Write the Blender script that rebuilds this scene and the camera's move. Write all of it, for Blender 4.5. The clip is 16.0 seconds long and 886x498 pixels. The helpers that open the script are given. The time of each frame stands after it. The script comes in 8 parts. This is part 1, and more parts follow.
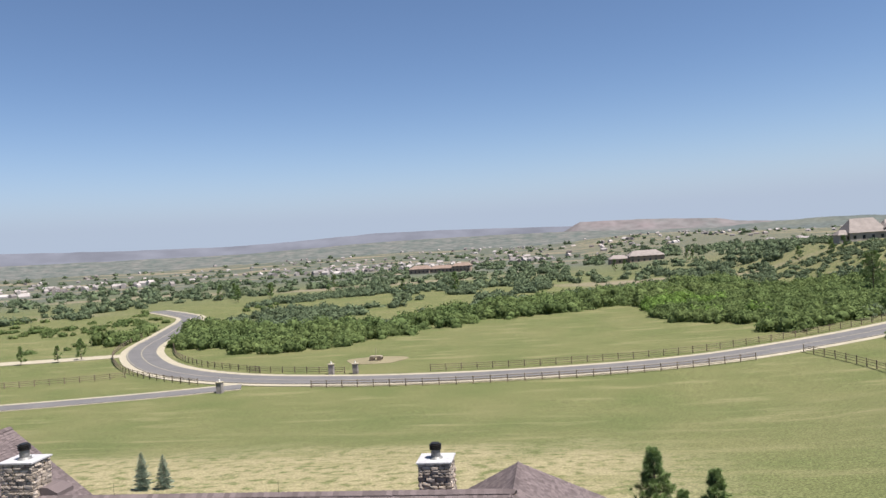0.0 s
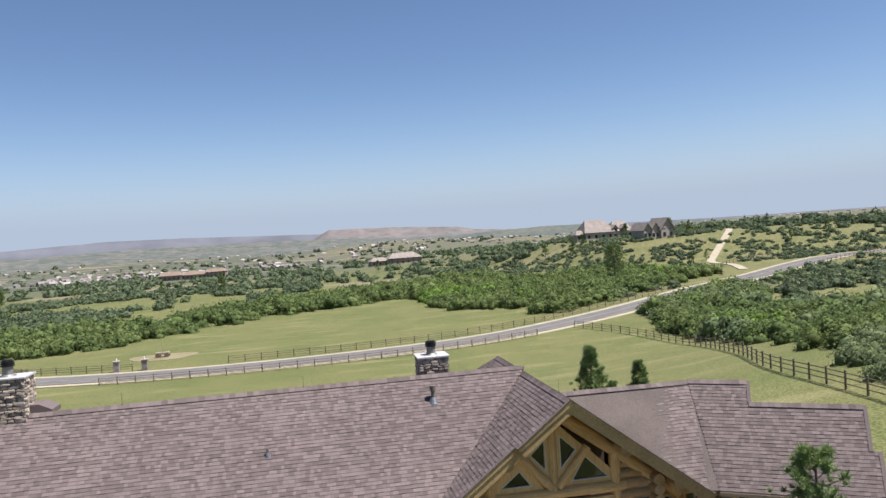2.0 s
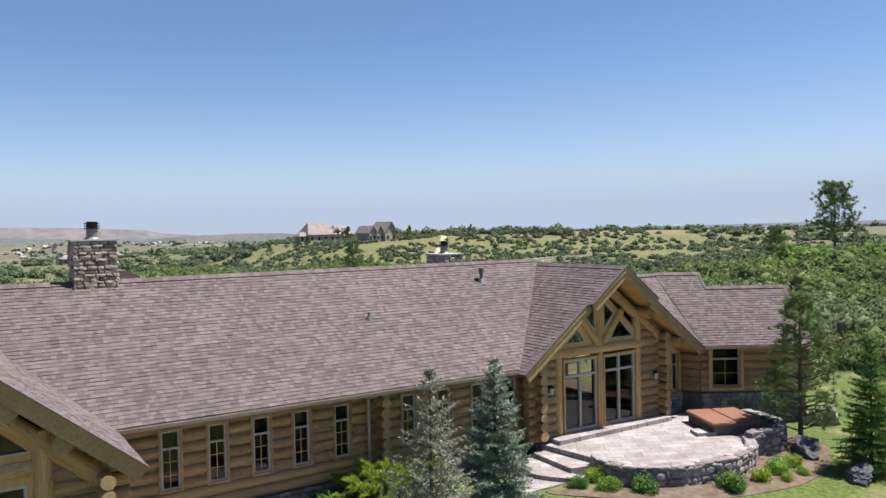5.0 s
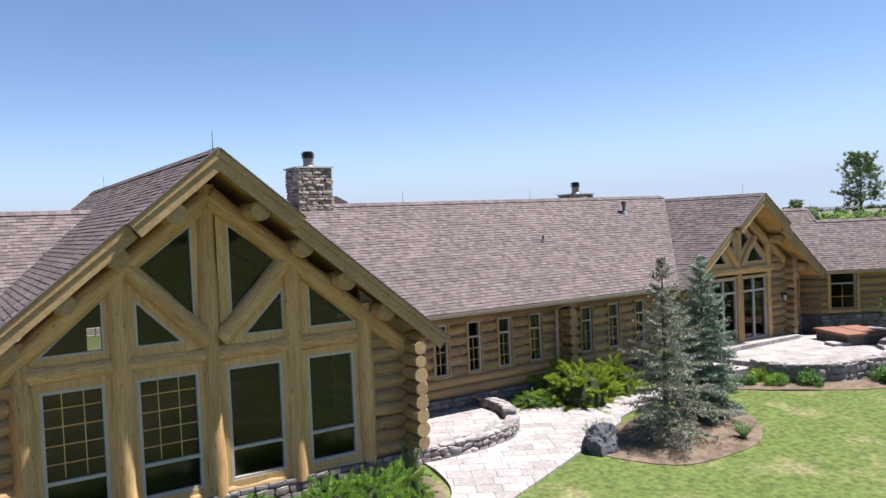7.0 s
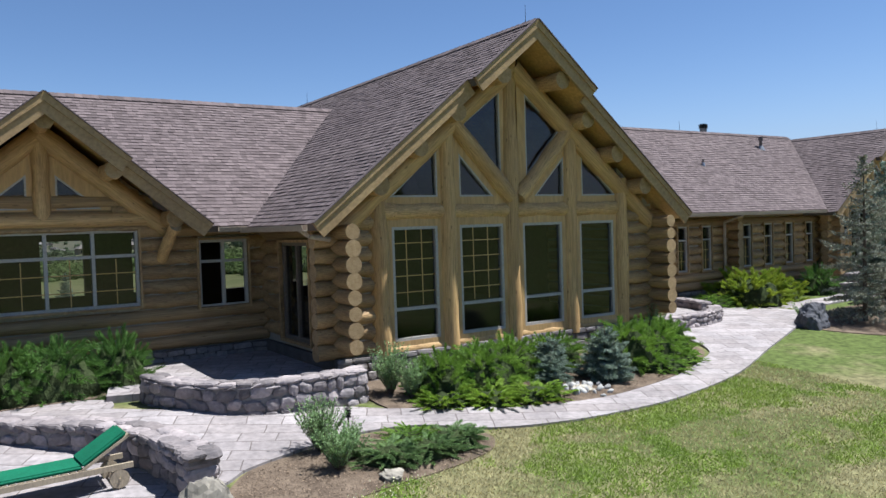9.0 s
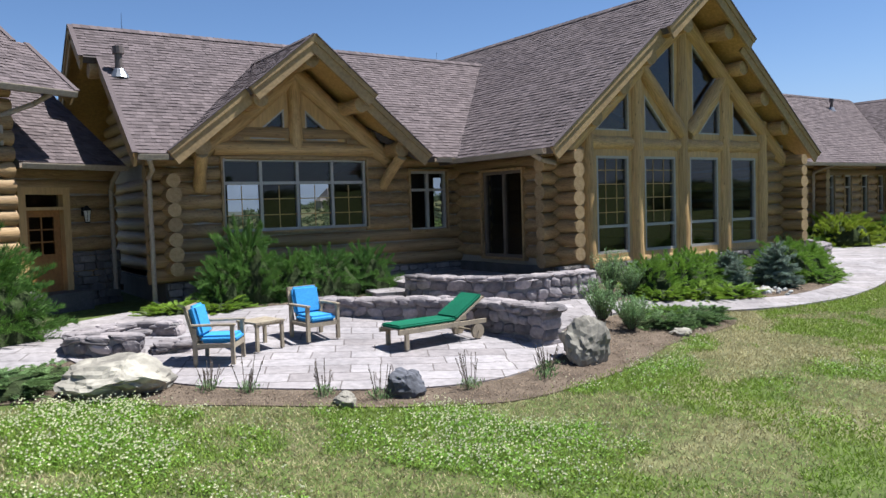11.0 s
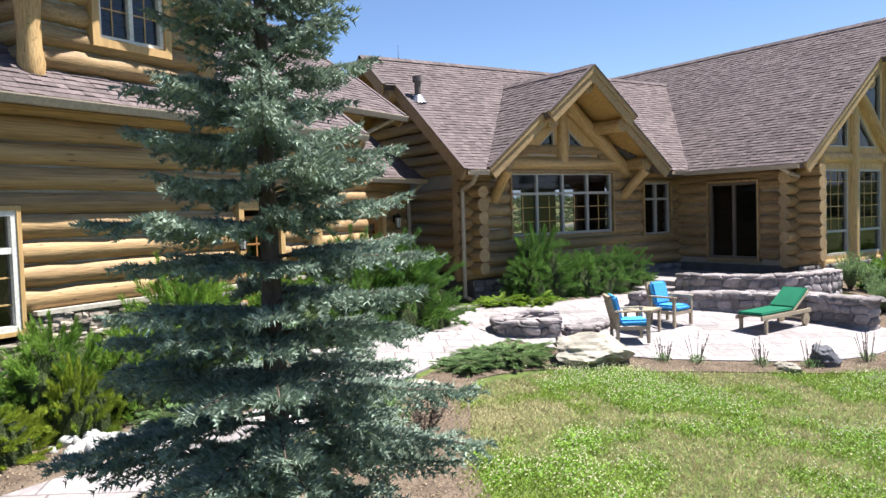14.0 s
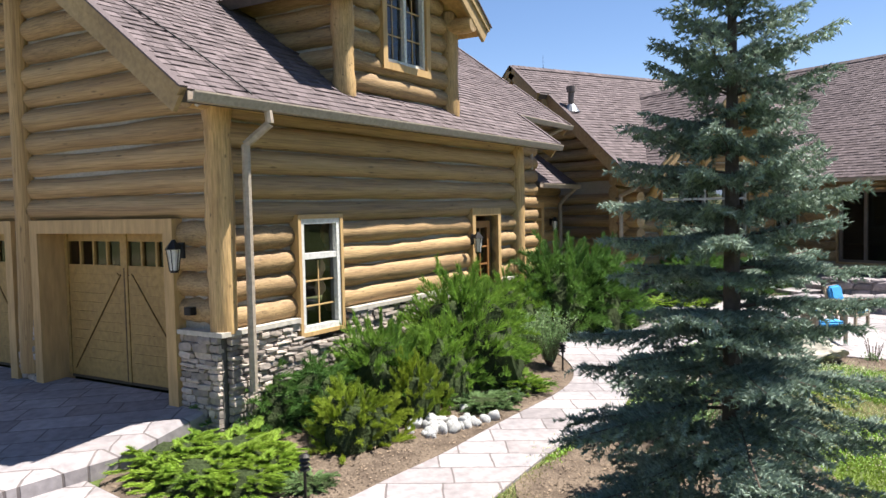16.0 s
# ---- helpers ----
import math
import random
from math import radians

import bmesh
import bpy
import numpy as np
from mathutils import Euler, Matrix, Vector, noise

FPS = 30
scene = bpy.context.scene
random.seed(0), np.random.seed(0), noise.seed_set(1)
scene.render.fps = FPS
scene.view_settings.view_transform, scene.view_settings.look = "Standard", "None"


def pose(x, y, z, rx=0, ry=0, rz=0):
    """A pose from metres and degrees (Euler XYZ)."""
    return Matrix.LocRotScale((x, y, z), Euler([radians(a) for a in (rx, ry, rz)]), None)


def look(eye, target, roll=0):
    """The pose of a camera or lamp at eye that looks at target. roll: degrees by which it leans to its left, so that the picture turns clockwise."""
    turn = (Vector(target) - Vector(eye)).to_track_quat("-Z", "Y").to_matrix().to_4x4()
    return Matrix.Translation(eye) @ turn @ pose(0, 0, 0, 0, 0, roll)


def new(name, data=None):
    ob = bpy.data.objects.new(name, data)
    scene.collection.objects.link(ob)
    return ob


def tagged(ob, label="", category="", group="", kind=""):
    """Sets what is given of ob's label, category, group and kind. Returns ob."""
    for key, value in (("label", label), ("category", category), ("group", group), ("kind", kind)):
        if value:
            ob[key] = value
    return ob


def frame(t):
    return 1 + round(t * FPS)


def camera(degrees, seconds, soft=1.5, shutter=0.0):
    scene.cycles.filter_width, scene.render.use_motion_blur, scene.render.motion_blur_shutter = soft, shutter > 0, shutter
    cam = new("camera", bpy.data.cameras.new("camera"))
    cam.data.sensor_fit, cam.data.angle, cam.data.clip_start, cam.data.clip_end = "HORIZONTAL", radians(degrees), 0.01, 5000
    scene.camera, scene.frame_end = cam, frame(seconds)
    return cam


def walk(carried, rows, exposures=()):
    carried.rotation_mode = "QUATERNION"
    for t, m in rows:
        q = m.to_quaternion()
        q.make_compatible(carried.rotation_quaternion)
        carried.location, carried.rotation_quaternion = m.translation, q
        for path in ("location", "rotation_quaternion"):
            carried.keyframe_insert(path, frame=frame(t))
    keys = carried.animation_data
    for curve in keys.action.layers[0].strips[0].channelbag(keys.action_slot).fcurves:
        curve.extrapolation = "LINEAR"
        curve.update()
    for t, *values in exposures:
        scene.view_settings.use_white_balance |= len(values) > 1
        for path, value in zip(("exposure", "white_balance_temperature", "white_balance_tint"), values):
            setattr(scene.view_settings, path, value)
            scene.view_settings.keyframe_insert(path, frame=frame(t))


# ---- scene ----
cam = camera(59.9, 16.0)
PATH = [
    (0, (51.319, -15.012, 14.835), (49.832, -5.124, 14.708), -3.69),
    (0.5, (49.006, -15.912, 13.960), (48.347, -5.934, 13.813), -3.81),
    (1, (46.656, -16.896, 13.224), (46.845, -6.900, 13.044), -3.77),
    (1.5, (44.270, -17.360, 12.482), (45.259, -7.411, 12.277), -3.87),
    (2, (41.907, -17.616, 11.773), (43.660, -7.773, 11.546), -3.76),
    (2.5, (39.571, -17.811, 11.122), (42.050, -8.127, 10.873), -3.75),
    (3, (37.223, -17.597, 10.519), (37.871, -15.705, 10.467), -3.8),
    (3.2, (36.332, -17.521, 10.408), (37.035, -15.65, 10.347), -3.7),
    (5.3, (27.268, -15.824, 7.682), (28.369, -14.155, 7.63), -1.5),
    (5.5, (26.683, -15.71, 7.489), (27.79, -14.045, 7.435), -1.8),
    (6, (25.024, -15.953, 6.966), (26.109, -14.274, 6.915), -2.7),
    (6.5, (23.118, -15.533, 6.323), (24.204, -13.855, 6.276), -2.8),
    (7, (21.315, -14.686, 5.848), (22.407, -13.012, 5.782), -2.5),
    (7.5, (19.28, -14.32, 5.21), (20.383, -12.652, 5.134), -2.0),
    (8, (17.791, -13.708, 4.48), (18.872, -12.026, 4.401), -1.4),
    (8.5, (16.135, -13.174, 3.643), (17.21, -11.489, 3.577), -1.8),
    (9, (14.52, -12.672, 2.965), (15.614, -10.999, 2.9), -1.8),
    (9.2, (13.901, -12.421, 2.685), (15.001, -10.752, 2.623), -1.8),
    (11.3, (7.776, -11.875, 1.659), (8.9, -10.224, 1.546), -1.7),
    (11.5, (7.306, -11.633, 1.595), (8.434, -9.985, 1.489), -1.7),
    (12, (6.13, -11.167, 1.6), (7.265, -9.523, 1.501), -1.9),
    (12.5, (4.887, -10.779, 1.735), (6.027, -9.139, 1.635), -2.0),
    (13, (3.697, -10.611, 1.887), (4.817, -8.957, 1.786), -1.9),
    (13.5, (2.515, -10.555, 2.049), (3.628, -8.896, 1.945), -2.0),
    (14, (1.418, -10.627, 2.061), (2.508, -8.953, 1.963), -1.8),
    (14.5, (0.621, -10.548, 2.11), (1.684, -8.856, 2.014), -1.6),
    (15, (-0.321, -10.336, 2.181), (0.733, -8.639, 2.086), -1.6),
    (15.5, (-1.437, -9.984, 2.387), (-0.375, -8.293, 2.27), -0.9),
    (16, (-2.426, -9.556, 2.365), (-1.38, -7.855, 2.258), -1.2),
]
walk(cam, [(t, look(eye, target, roll)) for t, eye, target, roll in PATH],
     exposures=[(0, 0.94, 6600, 10), (3, 1.0, 6600, 10), (5.5, 1.14, 6500, 10), (7, 1.35, 6400, 10), (7.5, 1.38, 6400, 10), (8, 1.42, 6400, 10), (8.5, 1.3, 6350, 10), (9, 0.98, 6000, 8), (12, 1.05, 6050, 8),
                (13, 1.33, 6400, 8), (14.2, 1.55, 6400, 10), (15, 1.56, 6450, 10), (15.5, 1.5, 6500, 10), (16, 1.45, 6500, 10)])

# ---- daylight: high summer sun and clear sky ----
SUN = Vector((0.43, -0.167, 1.0)).normalized()
sun_data = bpy.data.lights.new("sun", "SUN")
sun_data.energy, sun_data.angle, sun_data.color = 5.0, radians(0.53), (1.0, 0.965, 0.91)
sun = new("sun", sun_data)
sun.matrix_world = look(SUN * 60, (0, 0, 0))
world = bpy.data.worlds.new("world")
scene.world = world
world.use_nodes = True
sky = world.node_tree.nodes.new("ShaderNodeTexSky")
sky.sky_type, sky.sun_disc = "NISHITA", False
sky.sun_elevation = math.asin(SUN.z)
sky.sun_rotation = math.atan2(SUN.x, SUN.y)
sky.altitude, sky.air_density, sky.dust_density, sky.ozone_density = 1900.0, 1.0, 0.1, 2.5
background = world.node_tree.nodes["Background"]
background.inputs[1].default_value = 0.056
tone = world.node_tree.nodes.new("ShaderNodeMix")
tone.data_type, tone.blend_type = "RGBA", "MULTIPLY"
tone.inputs["Factor"].default_value = 1.0
tone.inputs["B"].default_value = (1.0, 1.04, 1.12, 1)
world.node_tree.links.new(sky.outputs[0], tone.inputs["A"])
# the haze low over the valley: where the sky pales it leans to a grey lilac
haze = world.node_tree.nodes.new("ShaderNodeMix")
haze.data_type = "RGBA"
haze.inputs["B"].default_value = (4.2, 5.0, 6.35, 1)
split = world.node_tree.nodes.new("ShaderNodeSeparateColor")
pale = world.node_tree.nodes.new("ShaderNodeMapRange")
pale.interpolation_type = "SMOOTHSTEP"
pale.inputs["From Min"].default_value, pale.inputs["From Max"].default_value = 1.6, 6.2
wire = world.node_tree.links.new
wire(tone.outputs["Result"], split.inputs[0])
wire(split.outputs[0], pale.inputs["Value"])
wire(pale.outputs[0], haze.inputs["Factor"])
wire(tone.outputs["Result"], haze.inputs["A"])
wire(haze.outputs["Result"], background.inputs[0])


# ---- materials ----
def mat(name, col, col2=None, rough=0.85, big=0.6, fine=12.0, bump=0.25, coords="Object", stretch=(1, 1, 1), rand=0.0,
        island=0.0, metal=0.0, mixin=0.5, spec=0.3, bdist=0.02):
    """A two-scale noise material: broad patches between two colours, fine grain, bump, and a random tone a piece."""
    m = bpy.data.materials.new(name)
    m.use_nodes = True
    nt = m.node_tree
    n, l = nt.nodes, nt.links
    bsdf = n["Principled BSDF"]
    bsdf.inputs["Roughness"].default_value = rough
    bsdf.inputs["Metallic"].default_value = metal
    bsdf.inputs["Specular IOR Level"].default_value = spec
    if coords == "World":
        geo = n.new("ShaderNodeNewGeometry")
        src = geo.outputs["Position"]
    else:
        tc = n.new("ShaderNodeTexCoord")
        src = tc.outputs["Object"]
    mp = n.new("ShaderNodeMapping")
    mp.inputs["Scale"].default_value = stretch
    l.new(src, mp.inputs["Vector"])
    info = n.new("ShaderNodeObjectInfo")
    if rand:
        off = n.new("ShaderNodeMath")
        off.operation = "MULTIPLY"
        off.inputs[1].default_value = 37.0
        l.new(info.outputs["Random"], off.inputs[0])
        l.new(off.outputs[0], mp.inputs["Location"])
    n1 = n.new("ShaderNodeTexNoise")
    n1.inputs["Scale"].default_value, n1.inputs["Detail"].default_value = big, 4.0
    n2 = n.new("ShaderNodeTexNoise")
    n2.inputs["Scale"].default_value, n2.inputs["Detail"].default_value = fine, 5.0
    for k in (n1, n2):
        l.new(mp.outputs[0], k.inputs["Vector"])
    ramp = n.new("ShaderNodeMapRange")
    ramp.inputs["From Min"].default_value, ramp.inputs["From Max"].default_value = mixin - 0.18, mixin + 0.18
    l.new(n1.outputs[0], ramp.inputs["Value"])
    mix = n.new("ShaderNodeMix")
    mix.data_type = "RGBA"
    col2 = col2 or tuple(c * 0.75 for c in col)
    mix.inputs["A"].default_value, mix.inputs["B"].default_value = (*col, 1), (*col2, 1)
    l.new(ramp.outputs[0], mix.inputs["Factor"])
    hsv = n.new("ShaderNodeHueSaturation")
    l.new(mix.outputs["Result"], hsv.inputs["Color"])
    val = n.new("ShaderNodeMapRange")
    val.inputs["From Min"].default_value, val.inputs["From Max"].default_value = 0.3, 0.7
    val.inputs["To Min"].default_value, val.inputs["To Max"].default_value = 0.82, 1.18
    l.new(n2.outputs[0], val.inputs["Value"])
    last = val.outputs[0]
    for amount, sock in ((rand, info.outputs["Random"]), (island, None)):
        if not amount:
            continue
        if sock is None:
            gi = n.new("ShaderNodeNewGeometry")
            sock = gi.outputs["Random Per Island"]
        rr = n.new("ShaderNodeMapRange")
        rr.inputs["To Min"].default_value, rr.inputs["To Max"].default_value = 1 - amount, 1 + amount
        l.new(sock, rr.inputs["Value"])
        mul = n.new("ShaderNodeMath")
        mul.operation = "MULTIPLY"
        l.new(last, mul.inputs[0])
        l.new(rr.outputs[0], mul.inputs[1])
        last = mul.outputs[0]
    l.new(last, hsv.inputs["Value"])
    l.new(hsv.outputs[0], bsdf.inputs["Base Color"])
    if bump:
        b = n.new("ShaderNodeBump")
        b.inputs["Strength"].default_value, b.inputs["Distance"].default_value = bump, bdist
        l.new(n2.outputs[0], b.inputs["Height"])
        l.new(b.outputs[0], bsdf.inputs["Normal"])
    return m


def leafy(name, col, col2, rough=0.6, trans=0.25, big=0.5, spec=0.25):
    """Foliage: tone by island and by place, a little light through the leaf."""
    m = mat(name, col, col2, rough=rough, big=big, fine=5.0, bump=0, coords="World", island=0.35, spec=spec)
    n, l = m.node_tree.nodes, m.node_tree.links
    bsdf, out = n["Principled BSDF"], n["Material Output"]
    tr = n.new("ShaderNodeBsdfTranslucent")
    hsv = [k for k in n if k.type == "HUE_SAT"][0]
    l.new(hsv.outputs[0], tr.inputs[0])
    mx = n.new("ShaderNodeMixShader")
    mx.inputs[0].default_value = trans
    l.new(bsdf.outputs[0], mx.inputs[1])
    l.new(tr.outputs[0], mx.inputs[2])
    l.new(mx.outputs[0], out.inputs[0])
    return m


def pane_glass(name, tint=(0.46, 0.47, 0.48)):
    m = bpy.data.materials.new(name)
    m.use_nodes = True
    n, l = m.node_tree.nodes, m.node_tree.links
    n.remove(n["Principled BSDF"])
    t = n.new("ShaderNodeBsdfTransparent")
    t.inputs[0].default_value = (*tint, 1)
    g = n.new("ShaderNodeBsdfGlossy")
    g.inputs["Roughness"].default_value = 0.02
    f = n.new("ShaderNodeFresnel")
    f.inputs[0].default_value = 1.6
    mx = n.new("ShaderNodeMixShader")
    l.new(f.outputs[0], mx.inputs[0])
    l.new(t.outputs[0], mx.inputs[1])
    l.new(g.outputs[0], mx.inputs[2])
    l.new(mx.outputs[0], n["Material Output"].inputs[0])
    return m


M_LOG = mat("honey_log", (0.375, 0.25, 0.12), (0.265, 0.165, 0.08), rough=0.6, big=1.3, fine=9, bump=0.35, stretch=(2.2, 1.0, 1.0), rand=0.2, spec=0.3)


def knots(m):
    """Dark oval knots and fine lengthwise checks on the logs."""
    n, l = m.node_tree.nodes, m.node_tree.links
    mp = n.new("ShaderNodeMapping")
    mp.inputs["Scale"].default_value = (15, 1.5, 1.5)
    src = [k for k in n if k.type == "MAPPING"][0]
    tc = [k for k in n if k.type == "TEX_COORD"][0]
    l.new(tc.outputs["Object"], mp.inputs["Vector"])
    l.new([k for k in n if k.type == "MATH"][0].outputs[0], mp.inputs["Location"])
    vo = n.new("ShaderNodeTexVoronoi")
    vo.inputs["Scale"].default_value = 1.0
    l.new(mp.outputs[0], vo.inputs["Vector"])
    rr = n.new("ShaderNodeMapRange")
    rr.inputs["From Min"].default_value, rr.inputs["From Max"].default_value = 0.05, 0.16
    rr.inputs["To Min"].default_value, rr.inputs["To Max"].default_value = 0.45, 1.0
    l.new(vo.outputs["Distance"], rr.inputs["Value"])
    ck = n.new("ShaderNodeTexNoise")
    ck.inputs["Scale"].default_value, ck.inputs["Detail"].default_value = 1.0, 4.0
    m2 = n.new("ShaderNodeMapping")
    m2.inputs["Scale"].default_value = (7, 9, 9)
    l.new(tc.outputs["Object"], m2.inputs["Vector"])
    l.new(m2.outputs[0], ck.inputs["Vector"])
    r2 = n.new("ShaderNodeMapRange")
    r2.inputs["From Min"].default_value, r2.inputs["From Max"].default_value = 0.36, 0.52
    r2.inputs["To Min"].default_value, r2.inputs["To Max"].default_value = 0.72, 1.0
    l.new(ck.outputs[0], r2.inputs["Value"])
    mu = n.new("ShaderNodeMath")
    mu.operation = "MULTIPLY"
    l.new(rr.outputs[0], mu.inputs[0])
    l.new(r2.outputs[0], mu.inputs[1])
    mx = n.new("ShaderNodeMix")
    mx.data_type, mx.blend_type = "RGBA", "MULTIPLY"
    mx.inputs["Factor"].default_value = 1.0
    hsv = [k for k in n if k.type == "HUE_SAT"][0]
    l.new(hsv.outputs[0], mx.inputs["A"])
    l.new(mu.outputs[0], mx.inputs["B"])
    l.new(mx.outputs["Result"], n["Principled BSDF"].inputs["Base Color"])


knots(M_LOG)
M_POST = mat("peeled_post", (0.53, 0.345, 0.155), (0.40, 0.245, 0.105), rough=0.6, big=1.3, fine=9, bump=0.35, stretch=(2.2, 1.0, 1.0), rand=0.12, spec=0.3)
knots(M_POST)
M_LOGEND = mat("log_end_grain", (0.37, 0.26, 0.14), (0.27, 0.18, 0.09), rough=0.8, big=2.0, fine=10, bump=0.3, rand=0.15)
M_TRIM = mat("golden_trim_wood", (0.51, 0.33, 0.145), (0.43, 0.27, 0.115), rough=0.6, big=1.0, fine=16, bump=0.2, stretch=(1, 1, 0.15), spec=0.3)
M_BARGE = mat("weathered_barge_board", (0.37, 0.255, 0.125), (0.285, 0.19, 0.095), rough=0.7, big=1.0, fine=14, bump=0.25)
M_SOFFIT = mat("soffit_board", (0.52, 0.33, 0.12), (0.43, 0.26, 0.09), rough=0.7, big=1.0, fine=14, bump=0.2)
M_CHINK = mat("chinking", (0.36, 0.317, 0.259), (0.302, 0.266, 0.216), rough=0.95, big=2.0, fine=30, bump=0.3)
M_SHINGLE = mat("asphalt_shingle", (0.135, 0.107, 0.107), (0.117, 0.093, 0.094), rough=0.95, big=0.35, fine=40, bump=0.4, coords="World", island=0.26, spec=0.15)
M_ROOFBASE = mat("roof_felt", (0.11, 0.09, 0.085), rough=0.95, big=1.0, fine=20, coords="World")
M_GUTTER = mat("tan_metal_gutter", (0.352, 0.288, 0.224), (0.32, 0.264, 0.208), rough=0.45, big=1.5, fine=20, bump=0.05)
M_FRAME = mat("pale_window_frame", (0.40, 0.375, 0.34), (0.36, 0.335, 0.305), rough=0.5, big=2.0, fine=20, bump=0.05)
M_FRAMEDARK = mat("brown_door_frame", (0.16, 0.125, 0.1), (0.13, 0.1, 0.08), rough=0.5, big=2.0, fine=20, bump=0.05)
M_FRAMEWHITE = mat("white_window_frame", (0.62, 0.60, 0.56), (0.56, 0.54, 0.50), rough=0.5, big=2.0, fine=20, bump=0.05)
# dark brown of the door seam and of the shade drawn beside the braces
M_DOORLINE = mat("seam_and_shade_line", (0.13, 0.075, 0.032), (0.10, 0.058, 0.026), rough=0.6, big=1.0, fine=14, bump=0.15)
M_GLASS = pane_glass("window_glass")
M_STONE = mat("ledge_stone", (0.32, 0.26, 0.21), (0.19, 0.165, 0.15), rough=0.9, big=2.5, fine=16, bump=0.7, coords="World", rand=0.42, island=0.42)
M_GREYSTONE = mat("grey_rubble_stone", (0.215, 0.19, 0.18), (0.13, 0.118, 0.118), rough=0.9, big=2.0, fine=14, bump=0.6, coords="World", rand=0.28, island=0.28)
M_MORTAR = mat("mortar", (0.11, 0.10, 0.092), rough=0.95, big=3, fine=30, bump=0.4, coords="World")
M_DARKMETAL = mat("dark_metal", (0.035, 0.032, 0.03), rough=0.5, metal=0.6, big=3, fine=20, bump=0.05)
M_GREYMETAL = mat("galvanised_metal", (0.336, 0.344, 0.36), rough=0.4, metal=0.8, big=3, fine=20, bump=0.05)
M_PIPE = mat("painted_vent_pipe", (0.16, 0.13, 0.12), rough=0.6, big=3, fine=20, bump=0.05)
# dark base colour stands in for unlit rooms behind the panes
M_INSIDE = mat("dark_interior", (0.11, 0.078, 0.052), (0.08, 0.057, 0.038), rough=0.8, big=1.0, fine=8)
M_DOORWOOD = mat("varnished_door_wood", (0.32, 0.152, 0.048), (0.264, 0.12, 0.04), rough=0.5, big=1.0, fine=14, bump=0.15)
M_CURB = mat("plain_concrete", (0.34, 0.325, 0.32), (0.28, 0.268, 0.262), rough=0.9, big=1.5, fine=16, bump=0.2, coords="World")
M_GARDOOR = mat("garage_door_wood", (0.40, 0.25, 0.082), (0.335, 0.205, 0.07), rough=0.55, big=0.8, fine=14, bump=0.2, coords="World")


# ---- mesh helpers ----
def box(bm, lo, hi, m=None):
    vs = [Vector((x, y, z)) for x in (lo[0], hi[0]) for y in (lo[1], hi[1]) for z in (lo[2], hi[2])]
    vs = [bm.verts.new(m @ v if m else v) for v in vs]
    for f in ((0, 1, 3, 2), (4, 6, 7, 5), (0, 4, 5, 1), (2, 3, 7, 6), (0, 2, 6, 4), (1, 5, 7, 3)):
        bm.faces.new([vs[i] for i in f])


def tube(bm, p0, p1, r0, r1=None, seg=10, wob=0.0, rings=1, cap=True):
    p0, p1 = Vector(p0), Vector(p1)
    r1 = r0 if r1 is None else r1
    ax = (p1 - p0).normalized()
    a = ax.cross(Vector((0, 0, 1)) if abs(ax.z) < 0.9 else Vector((1, 0, 0))).normalized()
    b = ax.cross(a)
    rows = []
    for i in range(rings + 1):
        k = i / rings
        c, r = p0.lerp(p1, k), r0 + (r1 - r0) * k
        rows.append([bm.verts.new(c + (a * math.cos(t) + b * math.sin(t)) * r * (1 + wob * random.uniform(-1, 1)))
                     for t in (2 * math.pi * j / seg for j in range(seg))])
    for u, v in zip(rows, rows[1:]):
        for j in range(seg):
            bm.faces.new((u[j], u[(j + 1) % seg], v[(j + 1) % seg], v[j]))
    if cap:
        bm.faces.new(rows[0][::-1])
        bm.faces.new(rows[-1])


def bent_tube(bm, pts, r, seg=8):
    for p, q in zip(pts, pts[1:]):
        tube(bm, p, q, r, r, seg)


def prism(bm, pts, depth):
    """A flat polygon of 3D points, pushed along the vector depth into a solid."""
    d = Vector(depth)
    lo = [bm.verts.new(Vector(p)) for p in pts]
    hi = [bm.verts.new(Vector(p) + d) for p in pts]
    bm.faces.new(lo[::-1])
    bm.faces.new(hi)
    for i in range(len(pts)):
        j = (i + 1) % len(pts)
        bm.faces.new((lo[i], lo[j], hi[j], hi[i]))


def finish(bm, name, mats, smooth=False):
    bmesh.ops.recalc_face_normals(bm, faces=bm.faces)
    me = bpy.data.meshes.new(name)
    bm.to_mesh(me)
    bm.free()
    for m in mats if isinstance(mats, (list, tuple)) else [mats]:
        me.materials.append(m)
    if smooth:
        me.polygons.foreach_set("use_smooth", [True] * len(me.polygons))
    return me


def part(name, bm, material, parent=None, label="", smooth=False, m=None):
    ob = new(name, finish(bm, name, material, smooth) if isinstance(bm, bmesh.types.BMesh) else bm)
    if parent:
        ob.parent = parent
    if m is not None:
        ob.matrix_basis = m
    return tagged(ob, label)


def pymesh(name, verts, faces, mats, smooth=False):
    me = bpy.data.meshes.new(name)
    me.from_pydata([tuple(v) for v in verts], [], faces)
    for m in mats if isinstance(mats, (list, tuple)) else [mats]:
        me.materials.append(m)
    if smooth:
        me.polygons.foreach_set("use_smooth", [True] * len(me.polygons))
    me.update()
    return me


def thing(name, label, category, loc=(0, 0, 0), group="", kind=""):
    ob = new(name)
    ob.empty_display_size = 0.3
    ob.matrix_basis = pose(*loc)
    return tagged(ob, label, category, group, kind)


def smooth_step(a, b, x):
    t = min(1.0, max(0.0, (x - a) / (b - a)))
    return t * t * (3 - 2 * t)


